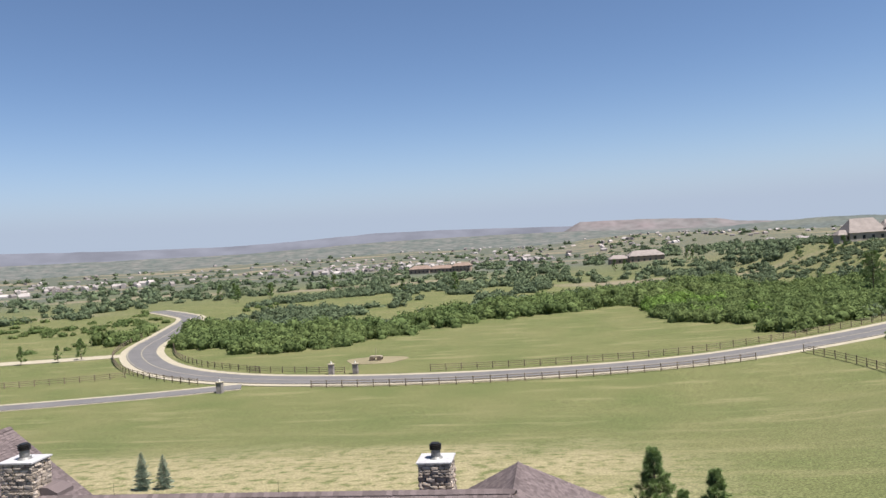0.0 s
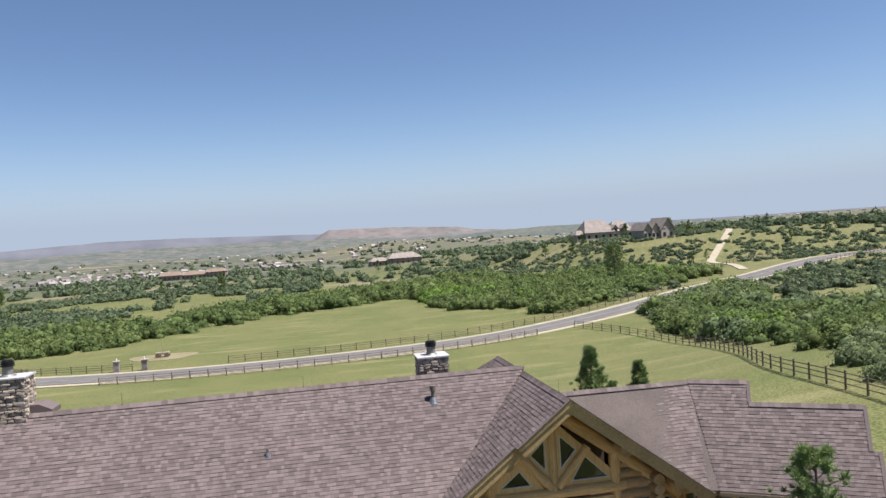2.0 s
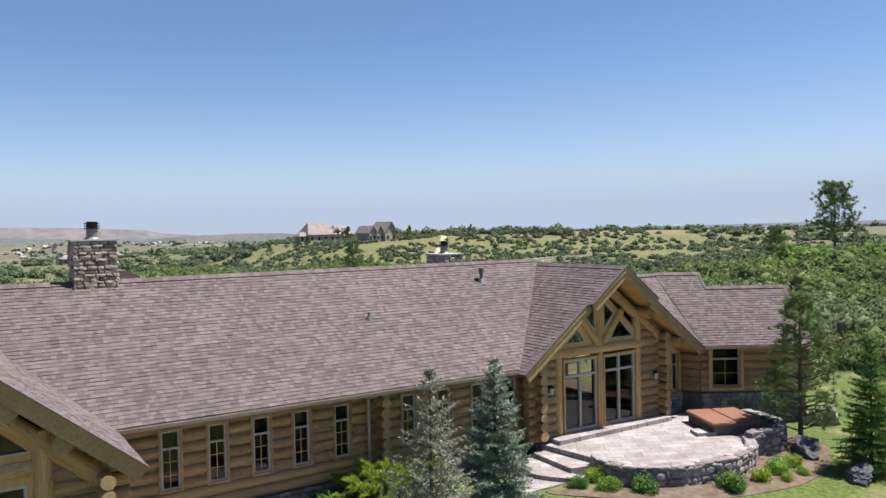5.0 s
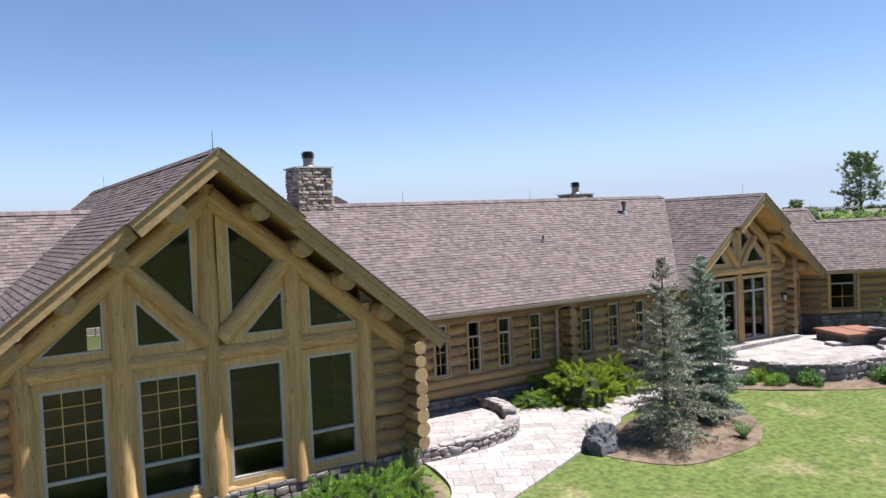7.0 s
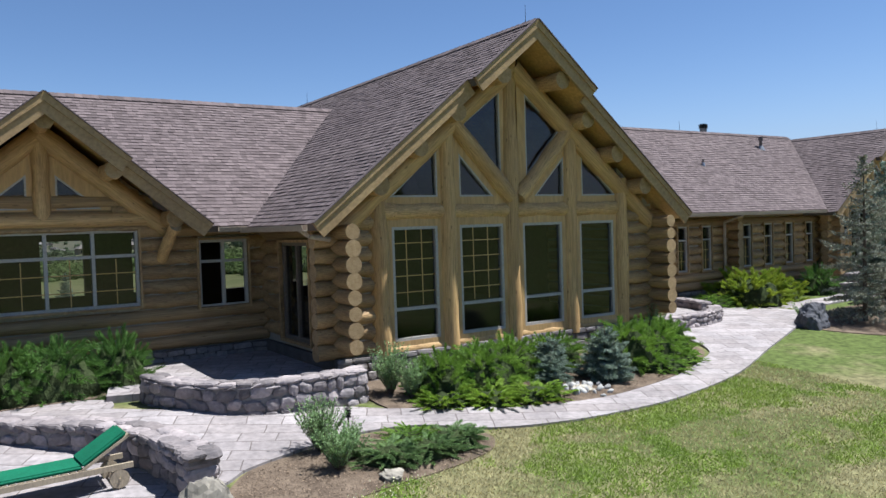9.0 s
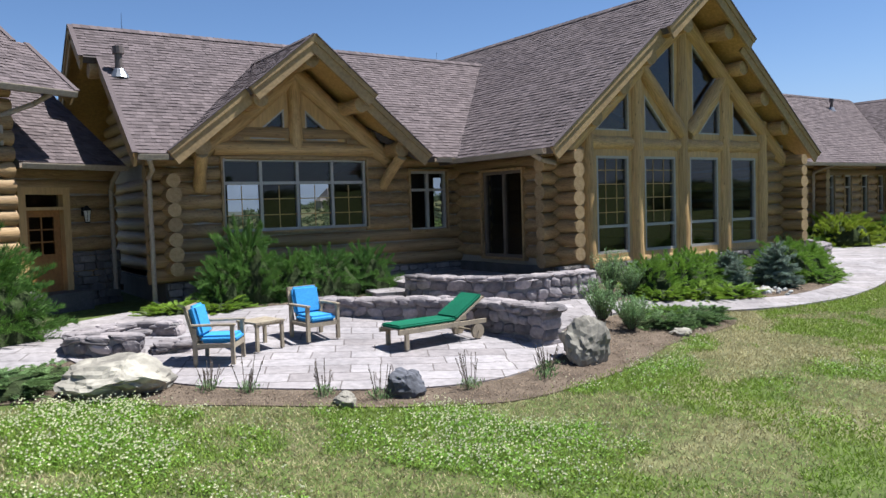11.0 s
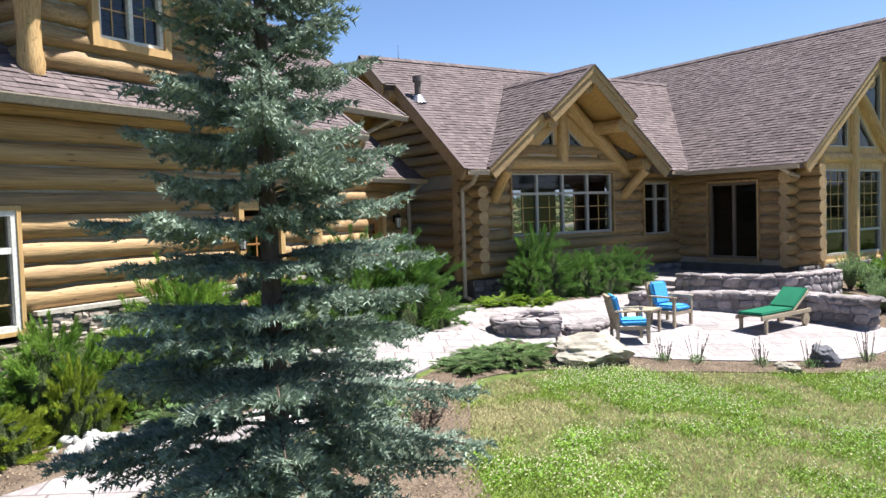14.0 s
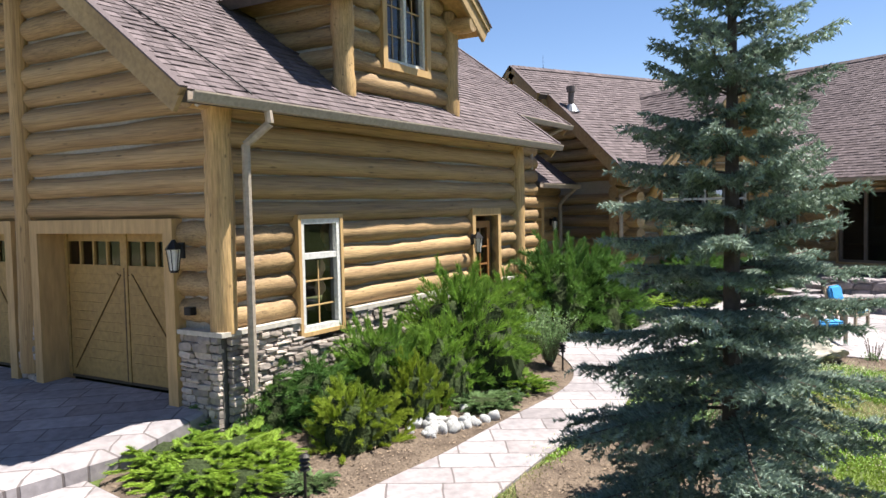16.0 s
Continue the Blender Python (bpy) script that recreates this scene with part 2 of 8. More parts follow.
# ---- the lie of the land ----
def ground_z(x, y):
    near = 1 - smooth_step(30, 38, x)
    z = -0.33 - (1 - near) * 0.1 * max(0.0, min(9.0, 0.5 - y)) - near * (0.12 * max(0.0, min(1.5, 1.5 - y)) + 0.07 * max(0.0, min(9.0, -y)))
    z -= 8.0 * smooth_step(13, 95, y)
    z += 6.0 * smooth_step(60, 220, x) * smooth_step(0, 60, y)
    z += 3.5 * smooth_step(65, 115, x) * (1 - smooth_step(40, 110, y))
    z += 7.4 * smooth_step(125, 168, x) * smooth_step(205, 262, y) * (1 - smooth_step(330, 480, y))
    z += 5.0 * smooth_step(-60, -170, y)
    r = math.hypot(x - 40, y)
    if r > 120:
        z += noise.noise((x * 0.006, y * 0.006, 0.3)) * 3.0 * smooth_step(120, 400, r)
        east_side = smooth_step(-0.1, 0.9, (x - 40) / r)
        z += noise.noise((x * 0.0012, y * 0.0012, 5.1)) * (22 - 13 * east_side) * smooth_step(500, 2000, r)
        z -= 30 * smooth_step(300, 1600, r) * (1 - 0.55 * east_side)
    return z


def spread(a, b, step, far, grow=1.16):
    xs = list(np.arange(a, b + 0.01, step))
    d = step
    while xs[-1] < far:
        d *= grow
        xs.append(xs[-1] + d)
    d = step
    while xs[0] > -far:
        d *= grow
        xs.insert(0, xs[0] - d)
    return xs


def ground_sheet():
    xs, ys = spread(-30, 110, 2.0, 4650), spread(-30, 180, 2.0, 4650)
    verts = [(x, y, ground_z(x, y)) for y in ys for x in xs]
    w = len(xs)
    faces = [(j * w + i, j * w + i + 1, (j + 1) * w + i + 1, (j + 1) * w + i) for j in range(len(ys) - 1) for i in range(w - 1)]
    return pymesh("ground", verts, faces, M_GROUND, True)


def ground_material():
    m = mat("meadow", (0.09, 0.104, 0.04), (0.122, 0.122, 0.054), rough=0.95, big=0.09, fine=6.0, bump=0.5, coords="World", spec=0.1, bdist=0.05)
    n, l = m.node_tree.nodes, m.node_tree.links
    bsdf = n["Principled BSDF"]
    hsv = [k for k in n if k.type == "HUE_SAT"][0]
    geo = n.new("ShaderNodeNewGeometry")
    sep = n.new("ShaderNodeSeparateXYZ")
    l.new(geo.outputs["Position"], sep.inputs[0])

    def band(sock, lo, hi):
        r = n.new("ShaderNodeMapRange")
        r.interpolation_type = "SMOOTHSTEP"
        r.inputs["From Min"].default_value, r.inputs["From Max"].default_value = lo, hi
        l.new(sock, r.inputs["Value"])
        return r.outputs[0]

    def mul(a, b):
        k = n.new("ShaderNodeMath")
        k.operation = "MULTIPLY"
        l.new(a, k.inputs[0])
        l.new(b, k.inputs[1])
        return k.outputs[0]

    def tint(base, col, fac):
        x = n.new("ShaderNodeMix")
        x.data_type = "RGBA"
        x.inputs["B"].default_value = (*col, 1)
        l.new(base, x.inputs["A"])
        l.new(fac, x.inputs["Factor"])
        return x.outputs["Result"]

    wob = n.new("ShaderNodeTexNoise")
    wob.inputs["Scale"].default_value, wob.inputs["Detail"].default_value = 0.12, 5.0
    l.new(geo.outputs["Position"], wob.inputs["Vector"])
    add = n.new("ShaderNodeMath")
    add.operation = "MULTIPLY_ADD"
    add.inputs[1].default_value = 26.0
    l.new(wob.outputs[0], add.inputs[0])
    l.new(sep.outputs["Y"], add.inputs[2])
    ywob = add.outputs[0]
    col = hsv.outputs[0]
    # dry straw belt behind the house
    dry = mul(band(ywob, 26, 31), band(ywob, 74, 60))
    sp = n.new("ShaderNodeTexNoise")
    sp.inputs["Scale"].default_value, sp.inputs["Detail"].default_value = 0.9, 6.0
    l.new(geo.outputs["Position"], sp.inputs["Vector"])
    dry = mul(dry, band(sp.outputs[0], 0.32, 0.55))
    dry = mul(dry, band(sep.outputs["X"], 66, 52))
    col = tint(col, (0.235, 0.205, 0.12), dry)
    # valley flats greyed with distance: haze put into the ground colour
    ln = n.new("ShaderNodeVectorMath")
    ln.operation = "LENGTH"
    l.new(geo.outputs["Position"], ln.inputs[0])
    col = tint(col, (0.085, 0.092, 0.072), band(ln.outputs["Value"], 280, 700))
    cl = n.new("ShaderNodeTexNoise")
    cl.inputs["Scale"].default_value, cl.inputs["Detail"].default_value = 0.006, 6.0
    st = n.new("ShaderNodeMapping")
    st.inputs["Scale"].default_value = (0.6, 1.5, 1.0)
    l.new(geo.outputs["Position"], st.inputs["Vector"])
    l.new(st.outputs[0], cl.inputs["Vector"])
    col = tint(col, (0.175, 0.15, 0.105), mul(band(cl.outputs[0], 0.52, 0.62), band(ln.outputs["Value"], 200, 330)))
    # streaks of dry and of yellow-flowered grass in the meadow
    sk = n.new("ShaderNodeTexNoise")
    sk.inputs["Scale"].default_value, sk.inputs["Detail"].default_value = 0.22, 7.0
    sm = n.new("ShaderNodeMapping")
    sm.inputs["Scale"].default_value = (0.35, 1.3, 1.0)
    sm.inputs["Rotation"].default_value = (0, 0, radians(-14))
    l.new(geo.outputs["Position"], sm.inputs["Vector"])
    l.new(sm.outputs[0], sk.inputs["Vector"])
    col = tint(col, (0.155, 0.148, 0.072), mul(band(sk.outputs[0], 0.52, 0.72), band(ln.outputs["Value"], 420, 200)))
    # dry slopes to the east
    col = tint(col, (0.175, 0.152, 0.09), mul(mul(band(sep.outputs["X"], 95, 125), band(sep.outputs["Y"], 20, 60)), band(sp.outputs[0], 0.42, 0.74)))
    # mown lawn on the garden side
    lawn = band(sep.outputs["Y"], 14, 9)
    g1 = n.new("ShaderNodeTexNoise")
    g1.inputs["Scale"].default_value, g1.inputs["Detail"].default_value = 0.55, 6.0
    l.new(geo.outputs["Position"], g1.inputs["Vector"])
    lx = n.new("ShaderNodeMix")
    lx.data_type = "RGBA"
    lx.inputs["A"].default_value, lx.inputs["B"].default_value = (0.08, 0.104, 0.03, 1), (0.155, 0.145, 0.072, 1)
    dryx = n.new("ShaderNodeMath")
    dryx.operation = "MULTIPLY_ADD"
    dryx.inputs[1].default_value = 0.12
    l.new(mul(band(sep.outputs["X"], 13, 20), band(sep.outputs["X"], 36, 29)), dryx.inputs[0])
    l.new(g1.outputs[0], dryx.inputs[2])
    l.new(band(dryx.outputs[0], 0.53, 0.72), lx.inputs["Factor"])
    k = n.new("ShaderNodeMix")
    k.data_type = "RGBA"
    l.new(col, k.inputs["A"])
    l.new(lx.outputs["Result"], k.inputs["B"])
    l.new(lawn, k.inputs["Factor"])
    fine = [q for q in n if q.type == "TEX_NOISE"][1]
    v = n.new("ShaderNodeHueSaturation")
    l.new(k.outputs["Result"], v.inputs["Color"])
    rr = n.new("ShaderNodeMapRange")
    rr.inputs["From Min"].default_value, rr.inputs["From Max"].default_value = 0.3, 0.7
    rr.inputs["To Min"].default_value, rr.inputs["To Max"].default_value = 0.62, 1.38
    l.new(fine.outputs[0], rr.inputs["Value"])
    l.new(rr.outputs[0], v.inputs["Value"])
    l.new(v.outputs[0], bsdf.inputs["Base Color"])
    return m


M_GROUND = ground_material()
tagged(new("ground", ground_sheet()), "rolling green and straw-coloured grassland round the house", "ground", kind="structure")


# ---- logs, walls, windows ----
def log_mesh(seed, skin):
    rnd = random.Random(seed)
    bm = bmesh.new()
    seg, rings = 11, 10
    rows = []
    bow = rnd.uniform(-0.14, 0.14)
    for i in range(rings):
        k = i / (rings - 1)
        r = 1.0 + rnd.uniform(-0.09, 0.09) + 0.05 * (0.5 - k)
        c = bow * math.sin(math.pi * k)
        rows.append([bm.verts.new((k, r * math.cos(t) * rnd.uniform(0.97, 1.03), c + r * math.sin(t) * rnd.uniform(0.97, 1.03)))
                     for t in (2 * math.pi * j / seg for j in range(seg))])
    for a, b in zip(rows, rows[1:]):
        for j in range(seg):
            bm.faces.new((a[j], a[(j + 1) % seg], b[(j + 1) % seg], b[j])).smooth = True
    for ring in (rows[0][::-1], rows[-1]):
        bm.faces.new(ring).material_index = 1
    return finish(bm, "log", [skin, M_LOGEND])


LOGS = [log_mesh(s, M_LOG) for s in range(8)]
TIMBERS = [log_mesh(s + 30, M_POST) for s in range(6)]
LOG_R, COURSE = 0.168, 0.333
rnd_log = random.Random(5)


def lay_log(parent, m, u0, u1, z, v=0.05, r=LOG_R, name="log"):
    ob = new(name, rnd_log.choice(LOGS))
    ob.parent = parent
    flip = rnd_log.random() < 0.5
    loc = m @ Matrix.Translation((u1 if flip else u0, v, z)) @ Matrix.Rotation(math.pi if flip else 0, 4, "Z")
    ob.matrix_basis = loc @ Matrix.Rotation(rnd_log.uniform(0, 6.28), 4, "X") @ Matrix.Diagonal((u1 - u0, r, r, 1))
    return ob


def gaps(u0, u1, z, openings, pad=0.0):
    """The stretches of u0..u1 at height z that no opening takes."""
    out = [(u0, u1)]
    for a, b, c, d in openings:
        if c - pad < z < d + pad:
            out = [s for p, q in out for s in ((p, min(q, a)), (max(p, b), q)) if s[1] - s[0] > 0.06]
    return out


def log_wall(parent, m, length, z0, z1, openings=(), over=(0.0, 0.0), shift=0.0, top=None, name="wall", label="", start=0.0):
    """A wall of stacked round logs with pale chinking between. Local x runs along it, y goes in."""
    bm = bmesh.new()
    cuts = sorted({start, length, *[k for o in openings for k in o[:2] if start < k < length]})
    for a, b in zip(cuts, cuts[1:]):
        mid = (a + b) / 2
        zs = [(z0, z1)]
        for p, q, c, d in openings:
            if p < mid < q:
                zs = [s for e, f in zs for s in ((e, min(f, c)), (max(e, d), f)) if s[1] - s[0] > 0.01]
        for c, d in zs:
            if top:
                ta, tb = top(a), top(b)
                pts = [(a, 0, c), (b, 0, c), (b, 0, max(c + 0.01, min(d, tb))), (a, 0, max(c + 0.01, min(d, ta)))]
                prism(bm, [m @ Vector(p) for p in pts], m.to_3x3() @ Vector((0, 0.15, 0)))
            else:
                box(bm, (a, 0, c), (b, 0.15, d), m)
    bmesh.ops.remove_doubles(bm, verts=bm.verts[:], dist=0.0005)
    wall = part(name, bm, M_CHINK, parent, label)
    z = z0 + COURSE / 2 + shift
    while z < z1 - 0.05:
        a, b = start, length
        if top:
            us = [k for k in np.arange(start, length + 0.01, 0.1) if top(k) > z + 0.1]
            if not us:
                break
            a, b = us[0], us[-1]
            a, b = (start if a < start + 0.11 else a), (length if b > length - 0.11 else b)
        for p, q in gaps(a, b, z, openings, 0.02):
            lay_log(wall, m, p - (over[0] if p == start else 0), q + (over[1] if q == length else 0), z)
        z += COURSE
    return wall


def bar(bm, m, p, q, w, v0, v1, ext=0.0):
    """A straight bar in the wall's plane from p to q (u, z), w wide, from v0 to v1 deep."""
    d = Vector((q[0] - p[0], q[1] - p[1])).normalized()
    n = Vector((-d.y, d.x)) * (w / 2)
    a, b = Vector(p) - d * ext, Vector(q) + d * ext
    pts = [a - n, b - n, b + n, a + n]
    prism(bm, [m @ Vector((k.x, v0, k.y)) for k in pts], m.to_3x3() @ Vector((0, v1 - v0, 0)))


def inset(pts, w):
    """A polygon of (u, z), counter-clockwise, moved inwards by w."""
    out, n = [], len(pts)
    for i in range(n):
        a, b, c = (Vector(pts[(i + k) % n]) for k in (-1, 0, 1))
        e, f = (b - a).normalized(), (c - b).normalized()
        ne, nf = Vector((-e.y, e.x)), Vector((-f.y, f.x))
        k = (ne + nf) / max(0.2, 1 + ne.dot(nf))
        out.append(b + k * w)
    return out


def glazing(win, m, pts, v):
    """One pane that faces outwards; pts (u, z) run counter-clockwise."""
    me = pymesh("pane", [m @ Vector((p[0], v, p[1])) for p in pts], [tuple(range(len(pts)))], M_GLASS)
    pane = part("pane", me, None, win)
    pane.visible_shadow = False


def window(parent, m, pts, cols=1, rails=(), grid=(0, 0), trim=0.13, frame_w=0.065, name="window", label="", gridpart=None, material=None, v=0.0, proud=0.15, trim_m=None):
    """A glazed opening: pts is its outline (u, z) counter-clockwise. rails: heights of cross bars."""
    u0, u1 = min(p[0] for p in pts), max(p[0] for p in pts)
    z0, z1 = min(p[1] for p in pts), max(p[1] for p in pts)
    fm = material or M_FRAME
    bm = bmesh.new()
    ins = inset(pts, frame_w)
    for i in range(len(pts)):
        j = (i + 1) % len(pts)
        ring = [pts[i], pts[j], ins[j], ins[i]]
        prism(bm, [m @ Vector((p[0], v - 0.05, p[1])) for p in ring], m.to_3x3() @ Vector((0, 0.13, 0)))
    win = part(name, bm, fm, parent, label)
    cuts_u = [u0 + (u1 - u0) * k / cols for k in range(cols + 1)]
    cuts_z = [z0, *rails, z1]
    for u in cuts_u[1:-1]:
        bm = bmesh.new()
        bar(bm, m, (u, z0 + frame_w), (u, z1 - frame_w), frame_w * 1.15, v - 0.045, v + 0.075)
        part("mullion", bm, fm, win)
    for z in rails:
        bm = bmesh.new()
        bar(bm, m, (u0 + frame_w, z), (u1 - frame_w, z), frame_w * 1.1, v - 0.042, v + 0.07)
        part("transom", bm, fm, win)
    if cols == 1 and not rails:
        glazing(win, m, ins, v + 0.025)
    else:
        for a, b in zip(cuts_u, cuts_u[1:]):
            for c, d in zip(cuts_z, cuts_z[1:]):
                glazing(win, m, rect(a + 0.02, b - 0.02, c + 0.02, d - 0.02), v + 0.025)
    if grid[0] or grid[1]:
        bm = bmesh.new()
        a0, a1 = (z0, z1) if gridpart is None else gridpart
        w = (u1 - u0) / cols
        for c in range(cols):
            for k in range(1, grid[0]):
                u = u0 + w * (c + k / grid[0])
                bar(bm, m, (u, a0 + frame_w), (u, a1 - frame_w), 0.022, v + 0.012, v + 0.022)
        for k in range(1, grid[1]):
            z = a0 + (a1 - a0) * k / grid[1]
            bar(bm, m, (u0 + frame_w, z), (u1 - frame_w, z), 0.022, v + 0.010, v + 0.021)
        part("grille", bm, M_TRIM, win)
    if trim:
        bm = bmesh.new()
        outer = inset(pts, -trim)
        for i in range(len(pts)):
            j = (i + 1) % len(pts)
            ring = [outer[i], outer[j], pts[j], pts[i]]
            prism(bm, [m @ Vector((p[0], v - proud, p[1])) for p in ring], m.to_3x3() @ Vector((0, 0.09 + proud, 0)))
        part("window_trim", bm, trim_m or M_TRIM, win, "golden wooden surround")
    return win


def rect(u0, u1, z0, z1):
    return [(u0, z0), (u1, z0), (u1, z1), (u0, z1)]


# ---- roofs ----
rnd_roof = random.Random(11)


def roof_plane(parent, pts, thick=0.17, shingled=True, name="roof", label=""):
    """A roof slope over the given corners: boarded slab below, laid asphalt shingles above, tab by tab."""
    pts = [Vector(p) for p in pts]
    n = Vector((0, 0, 0))
    for i in range(len(pts)):
        n += pts[i].cross(pts[(i + 1) % len(pts)])
    n = n.normalized() if n.z > 0 else -n.normalized()
    up = (Vector((0, 0, 1)) - n * n.z).normalized()
    side = up.cross(n).normalized()
    bm = bmesh.new()
    prism(bm, [p - n * thick for p in pts], n * (thick - 0.004))
    for f in bm.faces:
        if (f.calc_center_median() - pts[0]).dot(n) < -thick * 0.8:
            f.material_index = 1
    bm.faces.ensure_lookup_table()
    me_slab = bmesh_to_roof(bm)
    slab = part(name, me_slab, None, parent, label)
    if not shingled:
        return slab
    o = pts[0]
    flat = [((p - o).dot(side), (p - o).dot(up)) for p in pts]

    def span(r):
        xs = []
        for (a, b), (c, d) in zip(flat, flat[1:] + flat[:1]):
            if (b <= r < d) or (d <= r < b):
                xs.append(a + (c - a) * (r - b) / (d - b))
        xs.sort()
        return list(zip(xs[0::2], xs[1::2]))

    lo, hi = min(p[1] for p in flat), max(p[1] for p in flat)
    verts, faces = [], []
    r, e = lo + 1e-4, 0.142

    def put(s, t, h):
        verts.append(o + side * s + up * t + n * h)
        return len(verts) - 1

    while r < hi - 0.01:
        r1 = min(r + e, hi - 1e-4)
        for a, b in span(r + 0.4 * (r1 - r)):
            s = a - 0.01
            while s < b:
                w = rnd_roof.choice((0.11, 0.14, 0.18, 0.23))
                q = min(s + w, b + 0.01)
                h = 0.015 + rnd_roof.choice((0, 0, 0.01))
                k = [put(s + 0.003, r - 0.012, h), put(q - 0.003, r - 0.012, h), put(q - 0.003, r1 + 0.02, 0.003), put(s + 0.003, r1 + 0.02, 0.003),
                     put(s + 0.003, r - 0.012, 0), put(q - 0.003, r - 0.012, 0)]
                faces += [(k[0], k[1], k[2], k[3]), (k[4], k[5], k[1], k[0])]
                s = q
        r = r1 if r1 > r + 0.02 else hi
    sh = new("shingles", pymesh("shingles", verts, faces, M_SHINGLE))
    sh.parent = slab
    tagged(sh, "brown-grey asphalt shingles", kind="stuff")
    return slab


def bmesh_to_roof(bm):
    for f in bm.faces:
        f.normal_update()
    me = bpy.data.meshes.new("roof")
    bm.to_mesh(me)
    bm.free()
    me.materials.append(M_ROOFBASE)
    me.materials.append(M_SOFFIT)
    return me


def barge(parent, p, q, out, h=0.34, w=0.06, name="barge_board"):
    """The board on a gable's sloping edge from p to q, out: outward direction."""
    p, q, out = Vector(p), Vector(q), Vector(out)
    d = (q - p).normalized()
    dn = Vector((0, 0, -1))
    dn = (dn - d * dn.dot(d)).normalized()
    bm = bmesh.new()
    prism(bm, [p + dn * -0.01, q + dn * -0.01, q + dn * h, p + dn * h], out * w)
    prism(bm, [p + dn * -0.008, q + dn * -0.008, q + dn * 0.09, p + dn * 0.14], out * (w + 0.035))
    board = part(name, bm, M_BARGE, parent)
    bm = bmesh.new()
    prism(bm, [p + dn * -0.034, q + dn * -0.034, q + dn * -0.012, p + dn * -0.012], out * (w + 0.06))
    part("drip_edge", bm, M_SHINGLE, board, "dark shingle edge")
    return board


def ridge_cap(parent, p, q):
    p, q = Vector(p), Vector(q)
    d = (q - p).normalized()
    s = d.cross(Vector((0, 0, 1))).normalized()
    n = int((q - p).length / 0.2)
    verts, faces = [], []
    for i in range(n):
        a, b = p.lerp(q, i / n), p.lerp(q, (i + 1.15) / n)
        h0, h1 = 0.022, 0.008
        i0 = len(verts)
        verts += [a - s * 0.14 + Vector((0, 0, -0.09 + h0)), a + Vector((0, 0, 0.03 + h0)), a + s * 0.16 + Vector((0, 0, -0.09 + h0)),
                  b - s * 0.16 + Vector((0, 0, -0.09 + h1)), b + Vector((0, 0, 0.03 + h1)), b + s * 0.16 + Vector((0, 0, -0.09 + h1))]
        faces += [(i0, i0 + 1, i0 + 4, i0 + 3), (i0 + 1, i0 + 2, i0 + 5, i0 + 4)]
    ob = new("ridge_cap", pymesh("ridge_cap", verts, faces, M_SHINGLE))
    ob.parent = parent
    tagged(ob, "overlapping shingle ridge cap", kind="stuff")
    return ob


def gutter(parent, p, q, out):
    p, q, out = Vector(p), Vector(q), Vector(out)
    bm = bmesh.new()
    z = Vector((0, 0, 1))
    prof = [(0, -0.12), (0.09, -0.12), (0.125, -0.02), (0.125, 0.0), (0.11, 0.0), (0.085, -0.10), (0.012, -0.10), (0.012, 0), (0, 0)]
    prism(bm, [p + out * a + z * b for a, b in prof], q - p)
    return part("gutter", bm, M_GUTTER, parent, "tan metal gutter")


def downspout(parent, pts):
    bm = bmesh.new()
    bent_tube(bm, pts, 0.055, 8)
    return part("downspout", bm, M_GUTTER, parent, "tan metal downspout")


def timber(parent, p, q, r=0.17, name="timber_post", mats=None):
    p, q = Vector(p), Vector(q)
    ob = new(name, rnd_log.choice(TIMBERS))
    ob.parent = parent
    d = q - p
    ob.matrix_basis = Matrix.Translation(p) @ d.to_track_quat("X", "Z").to_matrix().to_4x4() @ Matrix.Rotation(rnd_log.uniform(0, 6.28), 4, "X") @ Matrix.Diagonal((d.length, r, r, 1))
    return ob


def purlins(parent, m, cx, apex, k, y0, y1, offs, r=0.205, drop=0.47):
    """Round roof beams that carry the overhang: u offsets from the gable's middle."""
    for d in offs:
        z = apex - k * abs(d) - drop - (0.0 if d else 0.05)
        timber(parent, m @ Vector((cx + d, y0, z)), m @ Vector((cx + d, y1, z)), r, "purlin")


def gable_roof(parent, m, cx, half, apex, k, y_tip, y_back, jog, jog_in=0.3, shingled=(True, True), back=None, valley=None):
    """Two slopes about a ridge that runs along local y. The upper part, down to jog off the middle, reaches further out."""
    for sgn, on in ((-1, shingled[0]), (1, shingled[1])):
        def at(d, y):
            return m @ Vector((cx + sgn * d, y, apex - k * d))
        yb = y_back
        pts = [at(0, y_tip), at(jog, y_tip), at(jog, y_tip + jog_in), at(half, y_tip + jog_in)]
        pts += [at(half, valley[0]), at(0, valley[1])] if valley else [at(half, yb), at(0, yb)]
        roof_plane(parent, pts, shingled=on)
        out = m.to_3x3() @ Vector((0, -1, 0))
        barge(parent, at(0, y_tip), at(jog, y_tip), out, w=0.06 + 0.002 * (sgn + 1))
        barge(parent, at(jog, y_tip + jog_in), at(half, y_tip + jog_in), out)
    ridge_cap(parent, m @ Vector((cx, y_tip, apex)), m @ Vector((cx, valley[1] if valley else y_back, apex)))


I4 = Matrix.Identity(4)
house = thing("log_house", "long honey-coloured log house with brown shingle roof and stone base", "house")
K = 0.776
RIDGE_Y, RIDGE_Z, EAVE_Y = 9.6, 6.65, 5.0
EAVE_Z = RIDGE_Z - K * (RIDGE_Y - EAVE_Y)


def main_z(y):
    return RIDGE_Z - K * abs(RIDGE_Y - y)


SX, SA, SK = 16.40, 5.87, 0.815
